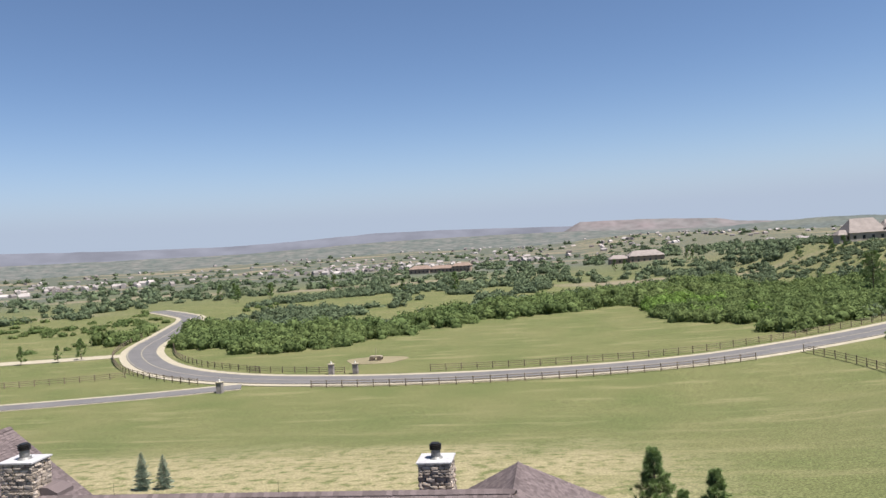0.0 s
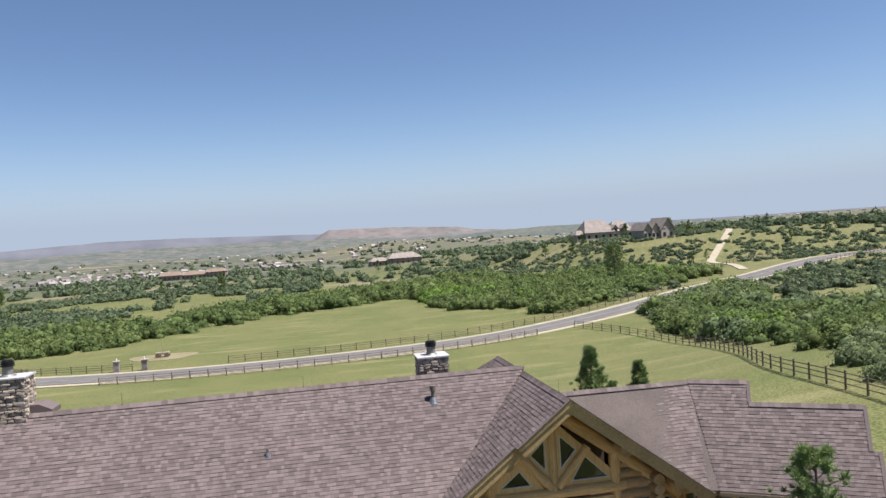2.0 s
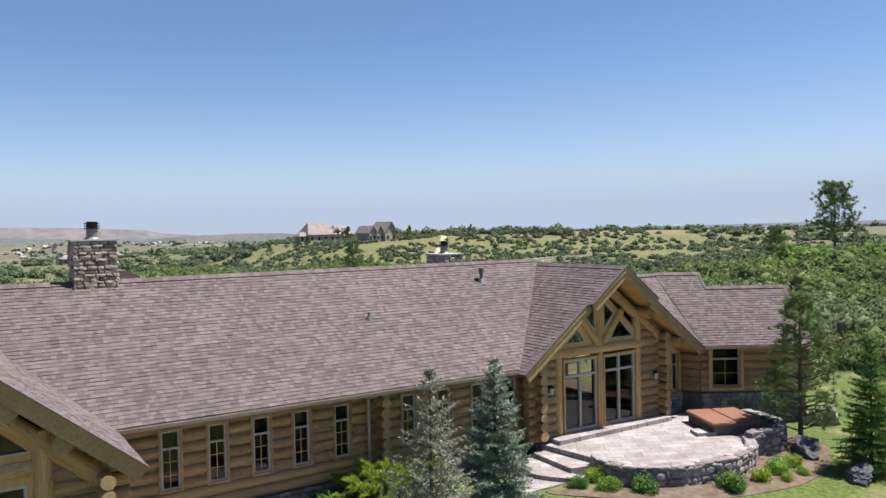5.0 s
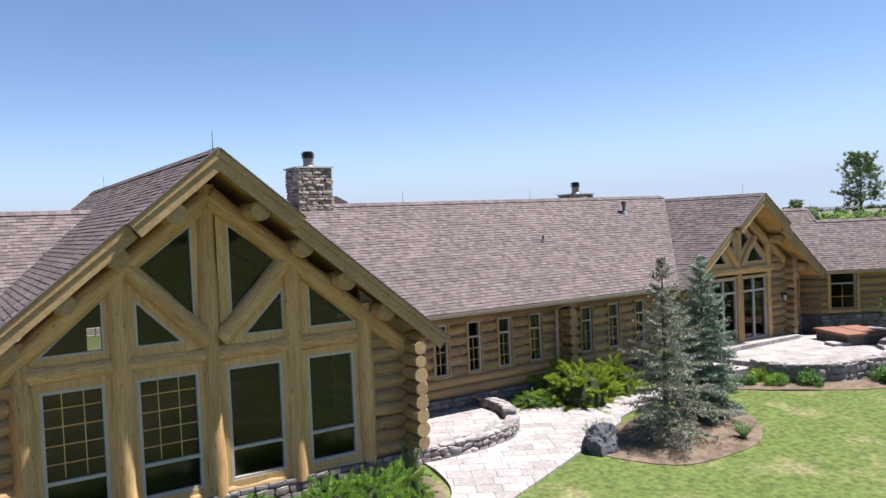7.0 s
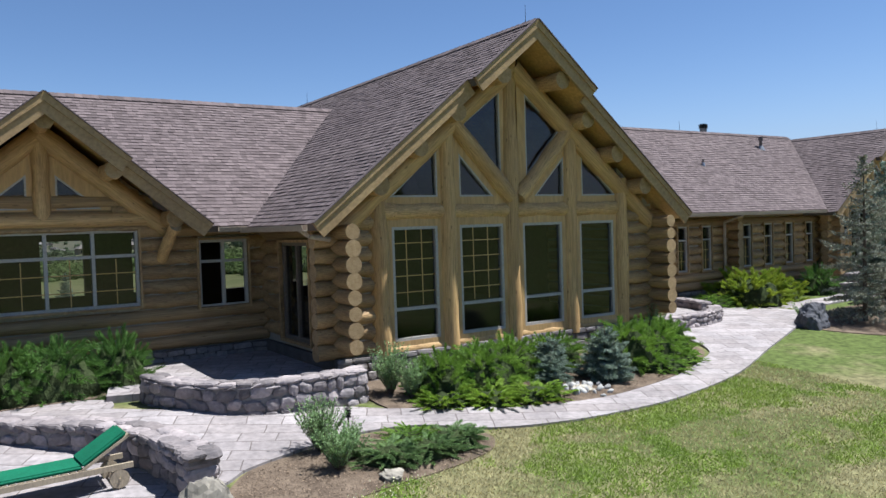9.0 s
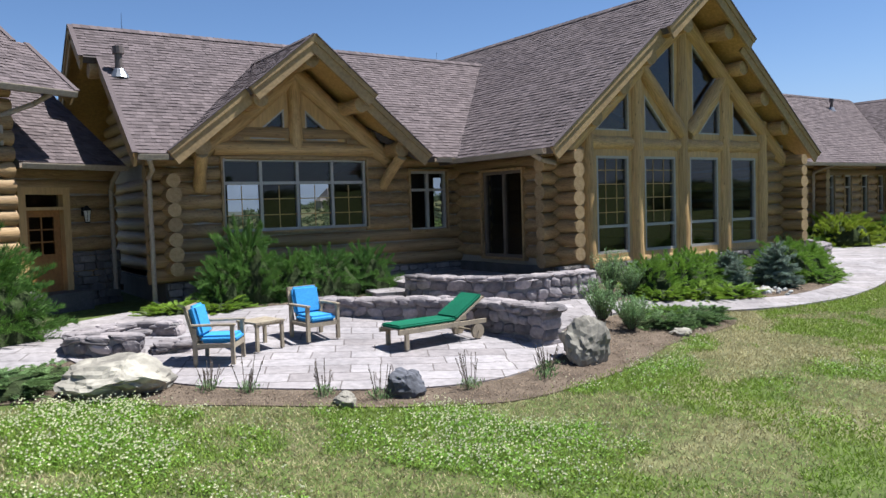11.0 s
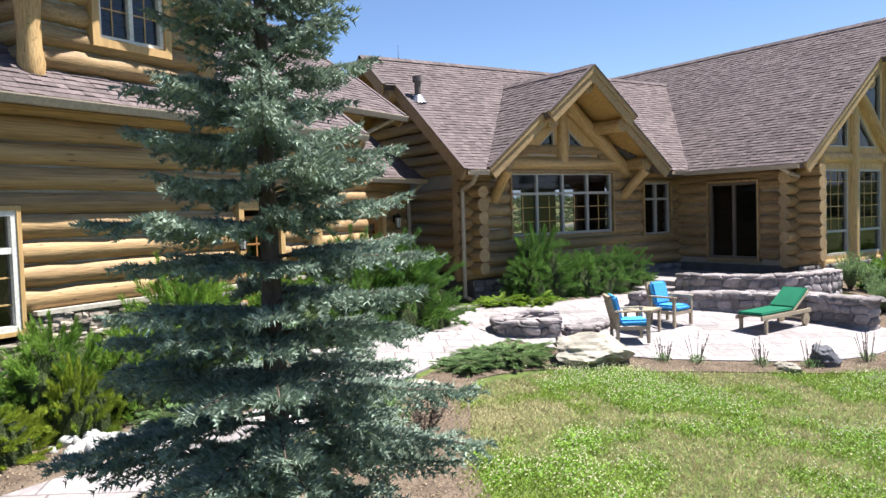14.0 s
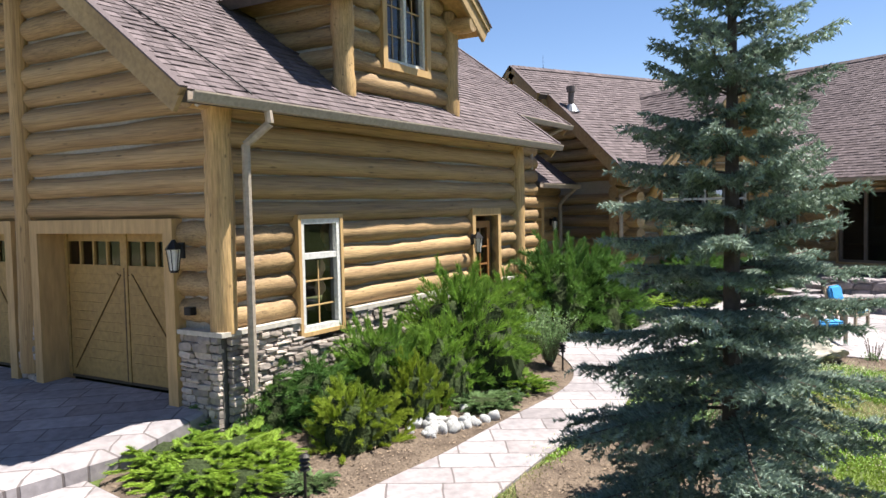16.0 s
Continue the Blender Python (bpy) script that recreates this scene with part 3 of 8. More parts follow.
# main range
roof_plane(house, [(12.4, EAVE_Y, EAVE_Z), (SX - 3.1, EAVE_Y, EAVE_Z), (SX, 8.3, main_z(8.3)), (SX + 3.1, EAVE_Y, EAVE_Z), (20.85, EAVE_Y, EAVE_Z), (25.35, RIDGE_Y, RIDGE_Z), (12.0, RIDGE_Y, RIDGE_Z), (12.0, 8.3, main_z(8.3)), (12.4, 8.3, main_z(8.3))])
roof_plane(house, [(31.45, EAVE_Y, EAVE_Z), (45.1, EAVE_Y, EAVE_Z), (49.5, RIDGE_Y, RIDGE_Z), (26.9, RIDGE_Y, RIDGE_Z)])
roof_plane(house, [(12.0, 14.2, main_z(14.2)), (49.3, 14.2, main_z(14.2)), (49.3, RIDGE_Y, RIDGE_Z), (12.0, RIDGE_Y, RIDGE_Z)], shingled=False)
ridge_cap(house, (12.0, RIDGE_Y, RIDGE_Z), (25.1, RIDGE_Y, RIDGE_Z))
ridge_cap(house, (27.1, RIDGE_Y, RIDGE_Z), (49.26, RIDGE_Y, RIDGE_Z))
barge(house, (12.4, 8.3, main_z(8.3)), (12.4, EAVE_Y, EAVE_Z), (-1, 0, 0))
barge(house, (12.0, RIDGE_Y, RIDGE_Z), (12.0, 8.3, main_z(8.3)), (-1, 0, 0))
barge(house, (12.0, RIDGE_Y, RIDGE_Z), (12.0, 14.2, main_z(14.2)), (-1, 0, 0))
for py in (8.55, 6.7):
    timber(house, (12.14 if py > 8 else 12.55, py, main_z(py) - 0.47), (13.4, py, main_z(py) - 0.47), 0.2, "purlin")
gutter(house, (12.4, EAVE_Y, EAVE_Z - 0.02), (13.0, EAVE_Y, EAVE_Z - 0.02), (0, -1, 0))
gutter(house, (19.9, EAVE_Y, EAVE_Z - 0.02), (20.55, EAVE_Y, EAVE_Z - 0.02), (0, -1, 0))
gutter(house, (31.65, EAVE_Y, EAVE_Z - 0.02), (44.7, EAVE_Y, EAVE_Z - 0.02), (0, -1, 0))
# great gable, small gable, terrace gable
GX, GA, GK = 26.15, 7.56, 0.8135
gable_roof(house, I4, GX, 5.55, GA, GK, 0.95, 16.5, 1.8)
gable_roof(house, I4, SX, 3.38, SA, SK, 4.72, 8.7, 1.62, 0.3, valley=(5.02, 8.61))
PX, PA, PK = 49.36, 6.49, 0.7585
gable_roof(house, I4, PX, 4.65, PA, PK, 4.34, 13.4, 1.7, 0.25, valley=(17.7, 13.1))
roof_plane(house, [(PX, 13.1, PA), (PX + 4.65, 17.7, PA - PK * 4.65), (PX - 4.65, 17.7, PA - PK * 4.65)], shingled=False, label="hipped rear end of the roof")
gutter(house, (20.52, 1.3, 3.03), (20.52, 5.05, 3.03), (-1, 0, 0))
# roof right of the terrace gable and the turned east wing
roof_plane(house, [(53.9, 4.9, 3.0), (54.3, 4.75, 3.0), (55.18, 8.21, 5.78), (50.4, 8.3, 5.8)])
ME = pose(54.3, 4.75, 3.0, 0, 0, -33)
EK = 0.83


def east(u, d):
    return ME @ Vector((u, d, EK * d))


roof_plane(house, [east(0, 0), east(4.6, 0), east(4.6, 1.3), east(4.35, 1.3), east(4.35, 2.65), east(0.9, 2.65), east(0.82, 3.38), east(-1.15, 3.38)])
roof_plane(house, [east(-1.15, 3.38), east(0.82, 3.38), ME @ Vector((0.82, 6.6, 0.1)), ME @ Vector((-1.15, 6.6, 0.1))], shingled=False)
roof_plane(house, [east(0.9, 2.65), east(4.35, 2.65), ME @ Vector((4.35, 5.3, 0)), ME @ Vector((0.9, 5.3, 0))], shingled=False)
barge(house, east(4.6, 1.3), east(4.6, 0), ME.to_3x3() @ Vector((1, 0, 0)))
barge(house, east(4.35, 2.65), east(4.35, 1.3), ME.to_3x3() @ Vector((1, 0, 0)))
barge(house, east(0.82, 3.38), east(0.86, 2.65), ME.to_3x3() @ Vector((1, 0, 0)))
gutter(house, ME @ Vector((0, 0, -0.02)), ME @ Vector((4.6, 0, -0.02)), ME.to_3x3() @ Vector((0, -1, 0)))
ridge_cap(house, east(-1.15, 3.38), east(0.82, 3.38))
ridge_cap(house, east(0.9, 2.65), east(4.35, 2.65))
ridge_cap(house, (50.4, 8.3, 5.8), (55.18, 8.21, 5.78))

# walls of the main range: dining side
S_OPEN = [(14.5, 18.34, 1.3, 3.06), (19.7, 20.9, 1.13, 2.76)]
W0, W1 = 0.2, 3.75
MF = pose(0, 6.05, 0)
log_wall(house, MF, 21.4, W0, W1, S_OPEN, over=(0.45, 0), start=13.2)
W_LOW = W0 + COURSE * int((3.0 - W0) / COURSE)
log_wall(house, pose(13.2, 14.0, 0, 0, 0, -90), 7.95, W0, W_LOW, (), over=(0, 0.5), shift=COURSE / 2)
log_wall(house, pose(13.2, 14.0, 0, 0, 0, -90), 7.7, W_LOW, 6.4, (), shift=COURSE / 2, top=lambda u: main_z(14.0 - u) - 0.3)
window(house, MF, rect(14.5, 18.34, 1.3, 3.06), cols=4, rails=(2.47,), grid=(2, 3), gridpart=(1.3, 2.47), trim=0.05, trim_m=M_LOG, label="wide four-bay window with transom lights")
window(house, MF, rect(19.7, 20.9, 1.13, 2.76), cols=2, rails=(2.24,), trim=0.05, trim_m=M_LOG, label="two-light casement window with transoms")
# mid range and its tall narrow windows
SLITS = [33.24, 34.55, 35.86, 37.12, 38.48, 40.9, 42.28, 43.7, 45.12]
M_OPEN = [(x - 0.26, x + 0.26, 0.93, 2.59) for x in SLITS]
log_wall(house, MF, 45.9, W0, W1, M_OPEN, start=30.95)
for x in SLITS:
    window(house, MF, rect(x - 0.26, x + 0.26, 0.93, 2.59), rails=(2.08,), grid=(2, 3), gridpart=(0.93, 2.08), trim=0.07, frame_w=0.055, label="tall narrow window with transom light", trim_m=M_LOG, v=-0.03, proud=0.1)
cross = new("cross_wall")
cross.parent = house
z = W0 + COURSE
while z < 3.0:
    lay_log(cross, pose(39.75, 7.0, 0, 0, 0, -90), 0.0, 1.55, z)
    z += COURSE
# great gable
MG = pose(0, 1.95, 0)
log_wall(house, pose(21.4, 6.05, 0, 0, 0, -90), 4.1, W0, 3.2, [(1.25, 2.95, 0.37, 2.65)], over=(0, 0.75), shift=COURSE / 2)
log_wall(house, pose(30.95, 1.95, 0, 0, 0, 90), 4.1, W0, 3.2, (), over=(0.75, 0), shift=COURSE / 2)
log_wall(house, MG, 22.3, W0, 3.35, (), over=(0.5, 0), start=21.4)
log_wall(house, MG, 30.95, W0, 3.35, (), over=(0, 0.5), start=29.85)
POSTS = (22.43, 24.22, 26.08, 27.95, 29.75)


def rafter_z(x):
    return GA - GK * abs(x - GX) - 0.45


for x in POSTS:
    timber(house, (x, 1.98, 0.1), (x, 1.98, rafter_z(x) - 0.15), 0.225)
for a, b in zip(POSTS, POSTS[1:]):
    timber(house, (a + 0.1, 2.0, 3.26), (b - 0.1, 2.0, 3.26), 0.2, "tie_beam")
    timber(house, (a + 0.1, 2.0, 0.22), (b - 0.1, 2.0, 0.22), 0.14, "sill_beam")
for sgn in (-1, 1):
    timber(house, (GX + sgn * 0.0, 1.94, GA - 0.9), (GX + sgn * 4.7, 1.94, GA - 0.9 - GK * 4.7), 0.235, "rafter_log")
    timber(house, (GX + sgn * 0.12, 1.9, 3.55), (GX + sgn * 1.8, 1.9, 5.3), 0.2, "brace")
for a, b in zip(POSTS, POSTS[1:]):
    window(house, MG, rect(a + 0.30, b - 0.30, 0.42, 2.93), rails=(1.12,), grid=(3, 5) if a < 26 else (0, 0), gridpart=(1.12, 2.93), trim=0.18, proud=0.06, label="tall picture window with lower vent light")
for s in (-1, 1):
    def g(d, z):
        return (GX + s * d, z)
    tri = [[g(2.2, 3.58), g(3.45, 3.58), g(2.2, 4.66)], [g(0.62, 3.58), g(1.6, 3.58), g(1.6, 4.58)], [g(0.38, 4.02), g(1.52, 5.22), g(0.38, 6.08)]]
    for t in tri:
        window(house, MG, t if s > 0 else t[::-1], trim=0.24, proud=0.055, frame_w=0.04, label="angled gable light")
log_wall(house, pose(0, 2.02, 0), 30.9, 3.0, 7.0, [(POSTS[0], POSTS[-1], 2.0, 7.2)], start=21.4, top=lambda u: GA - GK * abs(u - GX) - 0.3)
purlins(house, I4, GX, GA, GK, 1.04, 2.4, (-0.88, 0.88), 0.2, 0.56)
purlins(house, I4, GX, GA, GK, 1.34, 2.4, (-1.95, 1.95, -2.95, 2.95, -3.95, 3.95), 0.205, 0.54)
window(house, pose(21.4, 6.05, 0, 0, 0, -90), rect(1.25, 2.95, 0.37, 2.65), cols=2, trim=0.06, trim_m=M_LOG, frame_w=0.08, name="sliding_door", label="two-leaf dark-framed glass sliding door in the log wall", material=M_FRAMEDARK)
# small gable over the wide window
log_wall(house, MF, 18.6, 3.0, 5.3, [(15.05, 17.8, 3.5, 5.3)], start=14.6, top=lambda u: SA - SK * abs(u - SX) - 0.3)
timber(house, (14.3, 5.98, 3.3), (18.95, 5.98, 3.3), 0.17, "tie_beam")
timber(house, (SX, 5.98, 3.3), (SX, 5.98, SA - 0.5), 0.17)
for s in (-1, 1):
    timber(house, (SX, 5.98, SA - 0.7), (SX + s * 2.6, 5.98, SA - 0.7 - SK * 2.6), 0.22, "rafter_log")
    timber(house, (SX + s * 2.45, 6.0, 2.35), (SX + s * 2.6, 5.2, 3.1), 0.14, "brace")
    t = [(SX + s * 0.28, 3.54), (SX + s * 1.2, 3.54), (SX + s * 0.28, 4.3)]
    window(house, MF, t if s > 0 else t[::-1], trim=0.3, proud=0.055, frame_w=0.04, label="small triangular gable light")
purlins(house, I4, SX, SA, SK, 4.86, 6.2, (0, -1.3, 1.3), 0.185)
purlins(house, I4, SX, SA, SK, 5.16, 6.2, (-2.6, 2.6), 0.2)
# terrace gable with its glass doors
MP = pose(0, 5.45, 0)
log_wall(house, MP, 46.8, W0, 3.5, (), over=(0.4, 0), start=45.9)
log_wall(house, MP, 52.4, W0, 5.5, [(46.0, 51.15, 0, 7)], over=(0, 0.1), start=45.9, top=lambda u: PA - PK * abs(u - PX) - 0.3)
log_wall(house, pose(52.4, 5.45, 0, 0, 0, 90), 2.0, W0, 3.6, (), over=(0.5, 0), shift=COURSE / 2)
log_wall(house, pose(45.9, 6.05, 0, 0, 0, -90), 0.6, W0, 3.4, (), over=(0, 0.45), shift=COURSE / 2)
for x in (46.98, 49.05, 51.1):
    timber(house, (x, 5.48, 0.2), (x, 5.48, PA - PK * abs(x - PX) - 0.5), 0.18)
timber(house, (46.4, 5.46, 3.36), (51.4, 5.46, 3.36), 0.2, "tie_beam")
for s in (-1, 1):
    timber(house, (PX, 5.48, PA - 0.7), (PX + s * 3.9, 5.48, PA - 0.7 - PK * 3.9), 0.2, "rafter_log")
    timber(house, (PX - 0.3 + s * 0.1, 5.4, 3.55), (PX - 0.3 + s * 1.15, 5.4, 4.72), 0.15, "brace")
for t in ([(47.25, 3.66), (48.35, 3.66), (47.95, 4.2)], [(49.6, 3.66), (50.9, 3.66), (50.1, 4.45)], [(49.28, 4.05), (49.85, 4.65), (49.28, 5.2)], [(48.82, 4.05), (48.82, 5.1), (48.3, 4.62)]):
    window(house, MP, t, trim=0.22, proud=0.055, frame_w=0.04, label="angled gable light")
for a, b in ((47.2, 48.88), (49.22, 50.9)):
    window(house, MP, rect(a, b, 0.4, 3.05), cols=2, rails=(2.45,), trim=0.06, frame_w=0.08, name="patio_door", label="two-leaf glass patio door with transom")
purlins(house, I4, PX, PA, PK, 4.8, 5.9, (0, -1.9, 1.9, -3.6, 3.6))
# wall between the terrace gable and the east wing
log_wall(house, MF, 54.3, 0.95, 3.6, [(52.75, 53.2, 1.0, 2.6), (53.7, 54.1, 1.0, 2.6)], start=52.4)
for a, b in ((52.75, 53.2), (53.7, 54.1)):
    window(house, MF, rect(a, b, 1.0, 2.6), rails=(2.1,), trim=0.1, frame_w=0.05, label="narrow window")
log_wall(house, pose(54.25, 6.12, 0, 0, 0, -70), 1.0, 0.95, 3.05, ())
MEW = pose(54.3, 4.75, 0, 0, 0, -33) @ pose(0, 0.55, 0)
log_wall(house, MEW, 4.3, 0.95, 3.25, [(0.45, 1.65, 1.15, 2.85)], over=(0, 0.4))
window(house, MEW, rect(0.45, 1.65, 1.15, 2.85), rails=(2.35,), grid=(2, 2), gridpart=(1.15, 2.35), trim=0.12, label="wide window with transom light")
log_wall(house, MEW @ pose(4.3, 0, 0, 0, 0, 90), 4.6, W0, 4.6, (), shift=COURSE / 2, top=lambda u: 3.0 + 0.3 + EK * min(u, 4.6 - u))
# unseen rooms added behind the glass to keep it dark: rear walls, floor, ceilings
REAR = [(14.6, 15.6, 1.1, 2.7), (17.0, 18.2, 1.1, 2.8), (19.6, 20.8, 1.1, 2.8), (22.4, 23.6, 1.0, 2.8), (25.2, 26.6, 0.9, 2.9), (33.5, 34.6, 1.2, 2.6), (41.0, 42.2, 1.2, 2.6)]
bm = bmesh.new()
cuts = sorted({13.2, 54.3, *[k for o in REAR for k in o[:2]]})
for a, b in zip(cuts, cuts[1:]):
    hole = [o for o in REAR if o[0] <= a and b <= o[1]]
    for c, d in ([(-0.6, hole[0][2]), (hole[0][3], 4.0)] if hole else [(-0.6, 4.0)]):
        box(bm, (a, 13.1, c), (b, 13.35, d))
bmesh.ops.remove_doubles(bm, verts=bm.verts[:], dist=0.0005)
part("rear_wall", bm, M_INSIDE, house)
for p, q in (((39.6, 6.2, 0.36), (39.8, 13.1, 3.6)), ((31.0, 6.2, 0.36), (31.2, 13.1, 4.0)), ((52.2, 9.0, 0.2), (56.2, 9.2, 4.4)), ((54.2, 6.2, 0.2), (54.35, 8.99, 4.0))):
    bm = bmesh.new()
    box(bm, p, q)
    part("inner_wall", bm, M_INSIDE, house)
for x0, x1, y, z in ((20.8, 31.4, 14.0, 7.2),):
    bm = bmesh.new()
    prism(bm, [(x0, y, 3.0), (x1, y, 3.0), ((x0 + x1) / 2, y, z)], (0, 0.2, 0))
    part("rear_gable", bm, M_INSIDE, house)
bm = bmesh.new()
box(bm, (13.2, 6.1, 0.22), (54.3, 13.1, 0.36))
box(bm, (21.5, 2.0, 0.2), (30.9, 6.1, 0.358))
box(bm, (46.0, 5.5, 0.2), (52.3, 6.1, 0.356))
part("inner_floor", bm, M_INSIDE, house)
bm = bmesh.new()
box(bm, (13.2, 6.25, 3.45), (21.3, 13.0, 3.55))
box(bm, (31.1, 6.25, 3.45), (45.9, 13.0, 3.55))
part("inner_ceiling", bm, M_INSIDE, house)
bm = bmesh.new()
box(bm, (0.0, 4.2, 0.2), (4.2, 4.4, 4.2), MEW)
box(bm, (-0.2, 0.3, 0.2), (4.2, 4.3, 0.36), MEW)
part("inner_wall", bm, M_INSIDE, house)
# stone footing
FOOT = [((0, -0.1, -1.4), (1.0, 0.2, 0.95), pose(54.25, 6.12, 0, 0, 0, -70)), ((52.3, 5.9, -1.4), (54.35, 6.2, 0.95), None), ((-0.05, -0.13, -1.4), (4.35, 0.2, 0.95), MEW), ((13.1, 5.92, -1.4), (21.3, 6.2, 0.2), None),
        ((31.1, 5.92, -1.4), (45.8, 6.2, 0.2), None), ((21.28, 2.0, -1.4), (21.6, 6.1, 0.2), None), ((21.3, 1.84, -1.4), (31.05, 2.2, 0.2), None),
        ((30.7, 2.0, -1.4), (31.07, 6.1, 0.2), None), ((45.8, 5.34, -1.4), (52.5, 5.7, 0.2), None), ((13.08, 6.0, -1.4), (13.4, 13.3, 0.2), None)]
for lo, hi, m in FOOT:
    bm = bmesh.new()
    box(bm, lo, hi, m)
    part("footing", bm, M_MORTAR, house, "dark stone footing")




# ---- garage wing, turned from the house ----
MGA = pose(0.2, 0.1, 0, 0, 0, 27)
GAR_K, GAR_RV, GAR_RZ = 0.7355, 4.1, 7.16


def gar(u, v, dz=0.0):
    return MGA @ Vector((u, v, GAR_RZ - GAR_K * abs(GAR_RV - v) + dz))


def gdir(x, y, z=0):
    return MGA.to_3x3() @ Vector((x, y, z))


garage = thing("log_garage", "honey-coloured log garage wing with stone base and shingle roof", "garage")
roof_plane(garage, [gar(-0.85, -0.55), gar(9.65, -0.55), gar(9.65, 0.5), gar(12.9, 0.5), gar(12.9, 2.2), gar(12.6, 2.2), gar(12.6, GAR_RV), gar(-0.85, GAR_RV)])
roof_plane(garage, [gar(-0.85, GAR_RV), gar(12.6, GAR_RV), gar(12.6, 8.75), gar(-0.85, 8.75)], shingled=False)
ridge_cap(garage, gar(-0.85, GAR_RV), gar(12.6, GAR_RV))
barge(garage, gar(-0.85, GAR_RV), gar(-0.85, -0.55), gdir(-1, 0), h=0.3)
barge(garage, gar(-0.85, GAR_RV), gar(-0.85, 8.75), gdir(-1, 0), h=0.3, w=0.064)
barge(garage, gar(12.6, GAR_RV), gar(12.6, 2.2), gdir(1, 0))
barge(garage, gar(12.9, 2.2), gar(12.9, 0.5), gdir(1, 0))
barge(garage, gar(9.65, 0.5), gar(9.65, -0.55), gdir(1, 0))
gutter(garage, gar(-0.85, -0.55, -0.02), gar(9.65, -0.55, -0.02), gdir(0, -1))
gutter(garage, gar(9.65, 0.5, -0.02), gar(12.9, 0.5, -0.02), gdir(0, -1))
G_OPEN = [(1.37, 2.23, 0.65, 2.25), (6.4, 7.35, 0.0, 2.2)]
log_wall(garage, MGA, 8.4, 0.85, 3.95, G_OPEN, over=(0, 0.12), start=0.0)
window(garage, MGA, rect(1.37, 2.23, 0.65, 2.25), rails=(1.72,), grid=(2, 3), gridpart=(0.65, 1.72), trim=0.06, frame_w=0.075, label="two-light garage window in pale frame", material=M_FRAMEWHITE, v=-0.1, proud=0.07)
timber(garage, MGA @ Vector((0.03, -0.04, 0.85)), MGA @ Vector((0.03, -0.04, 4.0)), 0.18, "corner_post")
timber(garage, MGA @ Vector((8.45, -0.02, 0.3)), MGA @ Vector((8.45, -0.02, 4.0)), 0.2, "corner_post")
timber(garage, MGA @ Vector((-0.4, -0.02, 3.8)), MGA @ Vector((8.6, -0.02, 3.8)), 0.17, "plate_beam")
log_wall(garage, MGA @ pose(8.4, 1.05, 0), 3.0, 0.3, 4.75, [(1.0, 2.2, 2.68, 3.78)], over=(0, 0.35))
log_wall(garage, MGA @ pose(8.4, 0, 0, 0, 0, 90), 1.05, 0.3, 3.9, ())
window(garage, MGA @ pose(8.4, 1.05, 0), rect(1.0, 2.2, 2.68, 3.78), cols=2, grid=(2, 3), trim=0.05, label="two-light upper window", material=M_FRAMEWHITE)
log_wall(garage, MGA @ pose(11.4, 1.05, 0, 0, 0, 90), 6.2, 0.3, 6.6, (), top=lambda u: GAR_RZ - GAR_K * abs(GAR_RV - 1.05 - u) - 0.25)
# side door
bm = bmesh.new()
for a, b, c, d in ((6.47, 6.59, 0.0, 2.08), (7.16, 7.28, 0.0, 2.08), (6.59, 7.16, 1.95, 2.08), (6.59, 7.16, 0.0, 0.85)):
    box(bm, (a, 0.0, c), (b, 0.06, d), MGA)
for z in (1.2, 1.55):
    box(bm, (6.59, 0.01, z), (7.16, 0.05, z + 0.03), MGA)
box(bm, (6.86, 0.012, 0.85), (6.89, 0.048, 1.95), MGA)
sd = part("side_door", bm, M_DOORWOOD, garage, "varnished wooden half-glazed side door")
glazing(sd, MGA, rect(6.59, 7.16, 0.85, 1.95), 0.03)
bm = bmesh.new()
for r in ((6.28, 6.4, 0.0, 2.34), (7.35, 7.47, 0.0, 2.34), (6.4, 7.35, 2.2, 2.34)):
    box(bm, (r[0], -0.16, r[2]), (r[1], 0.1, r[3]), MGA)
part("door_trim", bm, M_TRIM, sd)
bm = bmesh.new()
box(bm, (6.2, -1.0, -0.6), (7.55, -0.14, -0.1), MGA)
bmesh.ops.bevel(bm, geom=bm.edges[:], offset=0.015, segments=1, affect="EDGES")
part("door_step", bm, M_CURB, garage, "pale concrete step below the side door")
# gabled front with the overhead doors
MGF = MGA @ pose(0, 8.2, 0, 0, 0, -90)


def gu(v):
    return 8.2 - v


D_OPEN = [(gu(3.62), gu(0.8), -0.2, 2.12), (gu(7.3), gu(4.45), -0.2, 2.12), (gu(6.2), gu(4.95), 4.55, 6.0)]
log_wall(garage, MGF, 8.2, 0.85, 7.0, D_OPEN, over=(0, 0), shift=0.1, top=lambda u: GAR_RZ - GAR_K * abs(GAR_RV - (8.2 - u)) - 0.25)
timber(garage, MGF @ Vector((gu(4.03), -0.06, 0.0)), MGF @ Vector((gu(4.03), -0.06, 6.9)), 0.17)
window(garage, MGF, rect(gu(6.2), gu(4.95), 4.55, 6.0), cols=2, grid=(2, 3), trim=0.13, label="upper gable window", material=M_FRAMEWHITE, v=-0.06, proud=0.1)


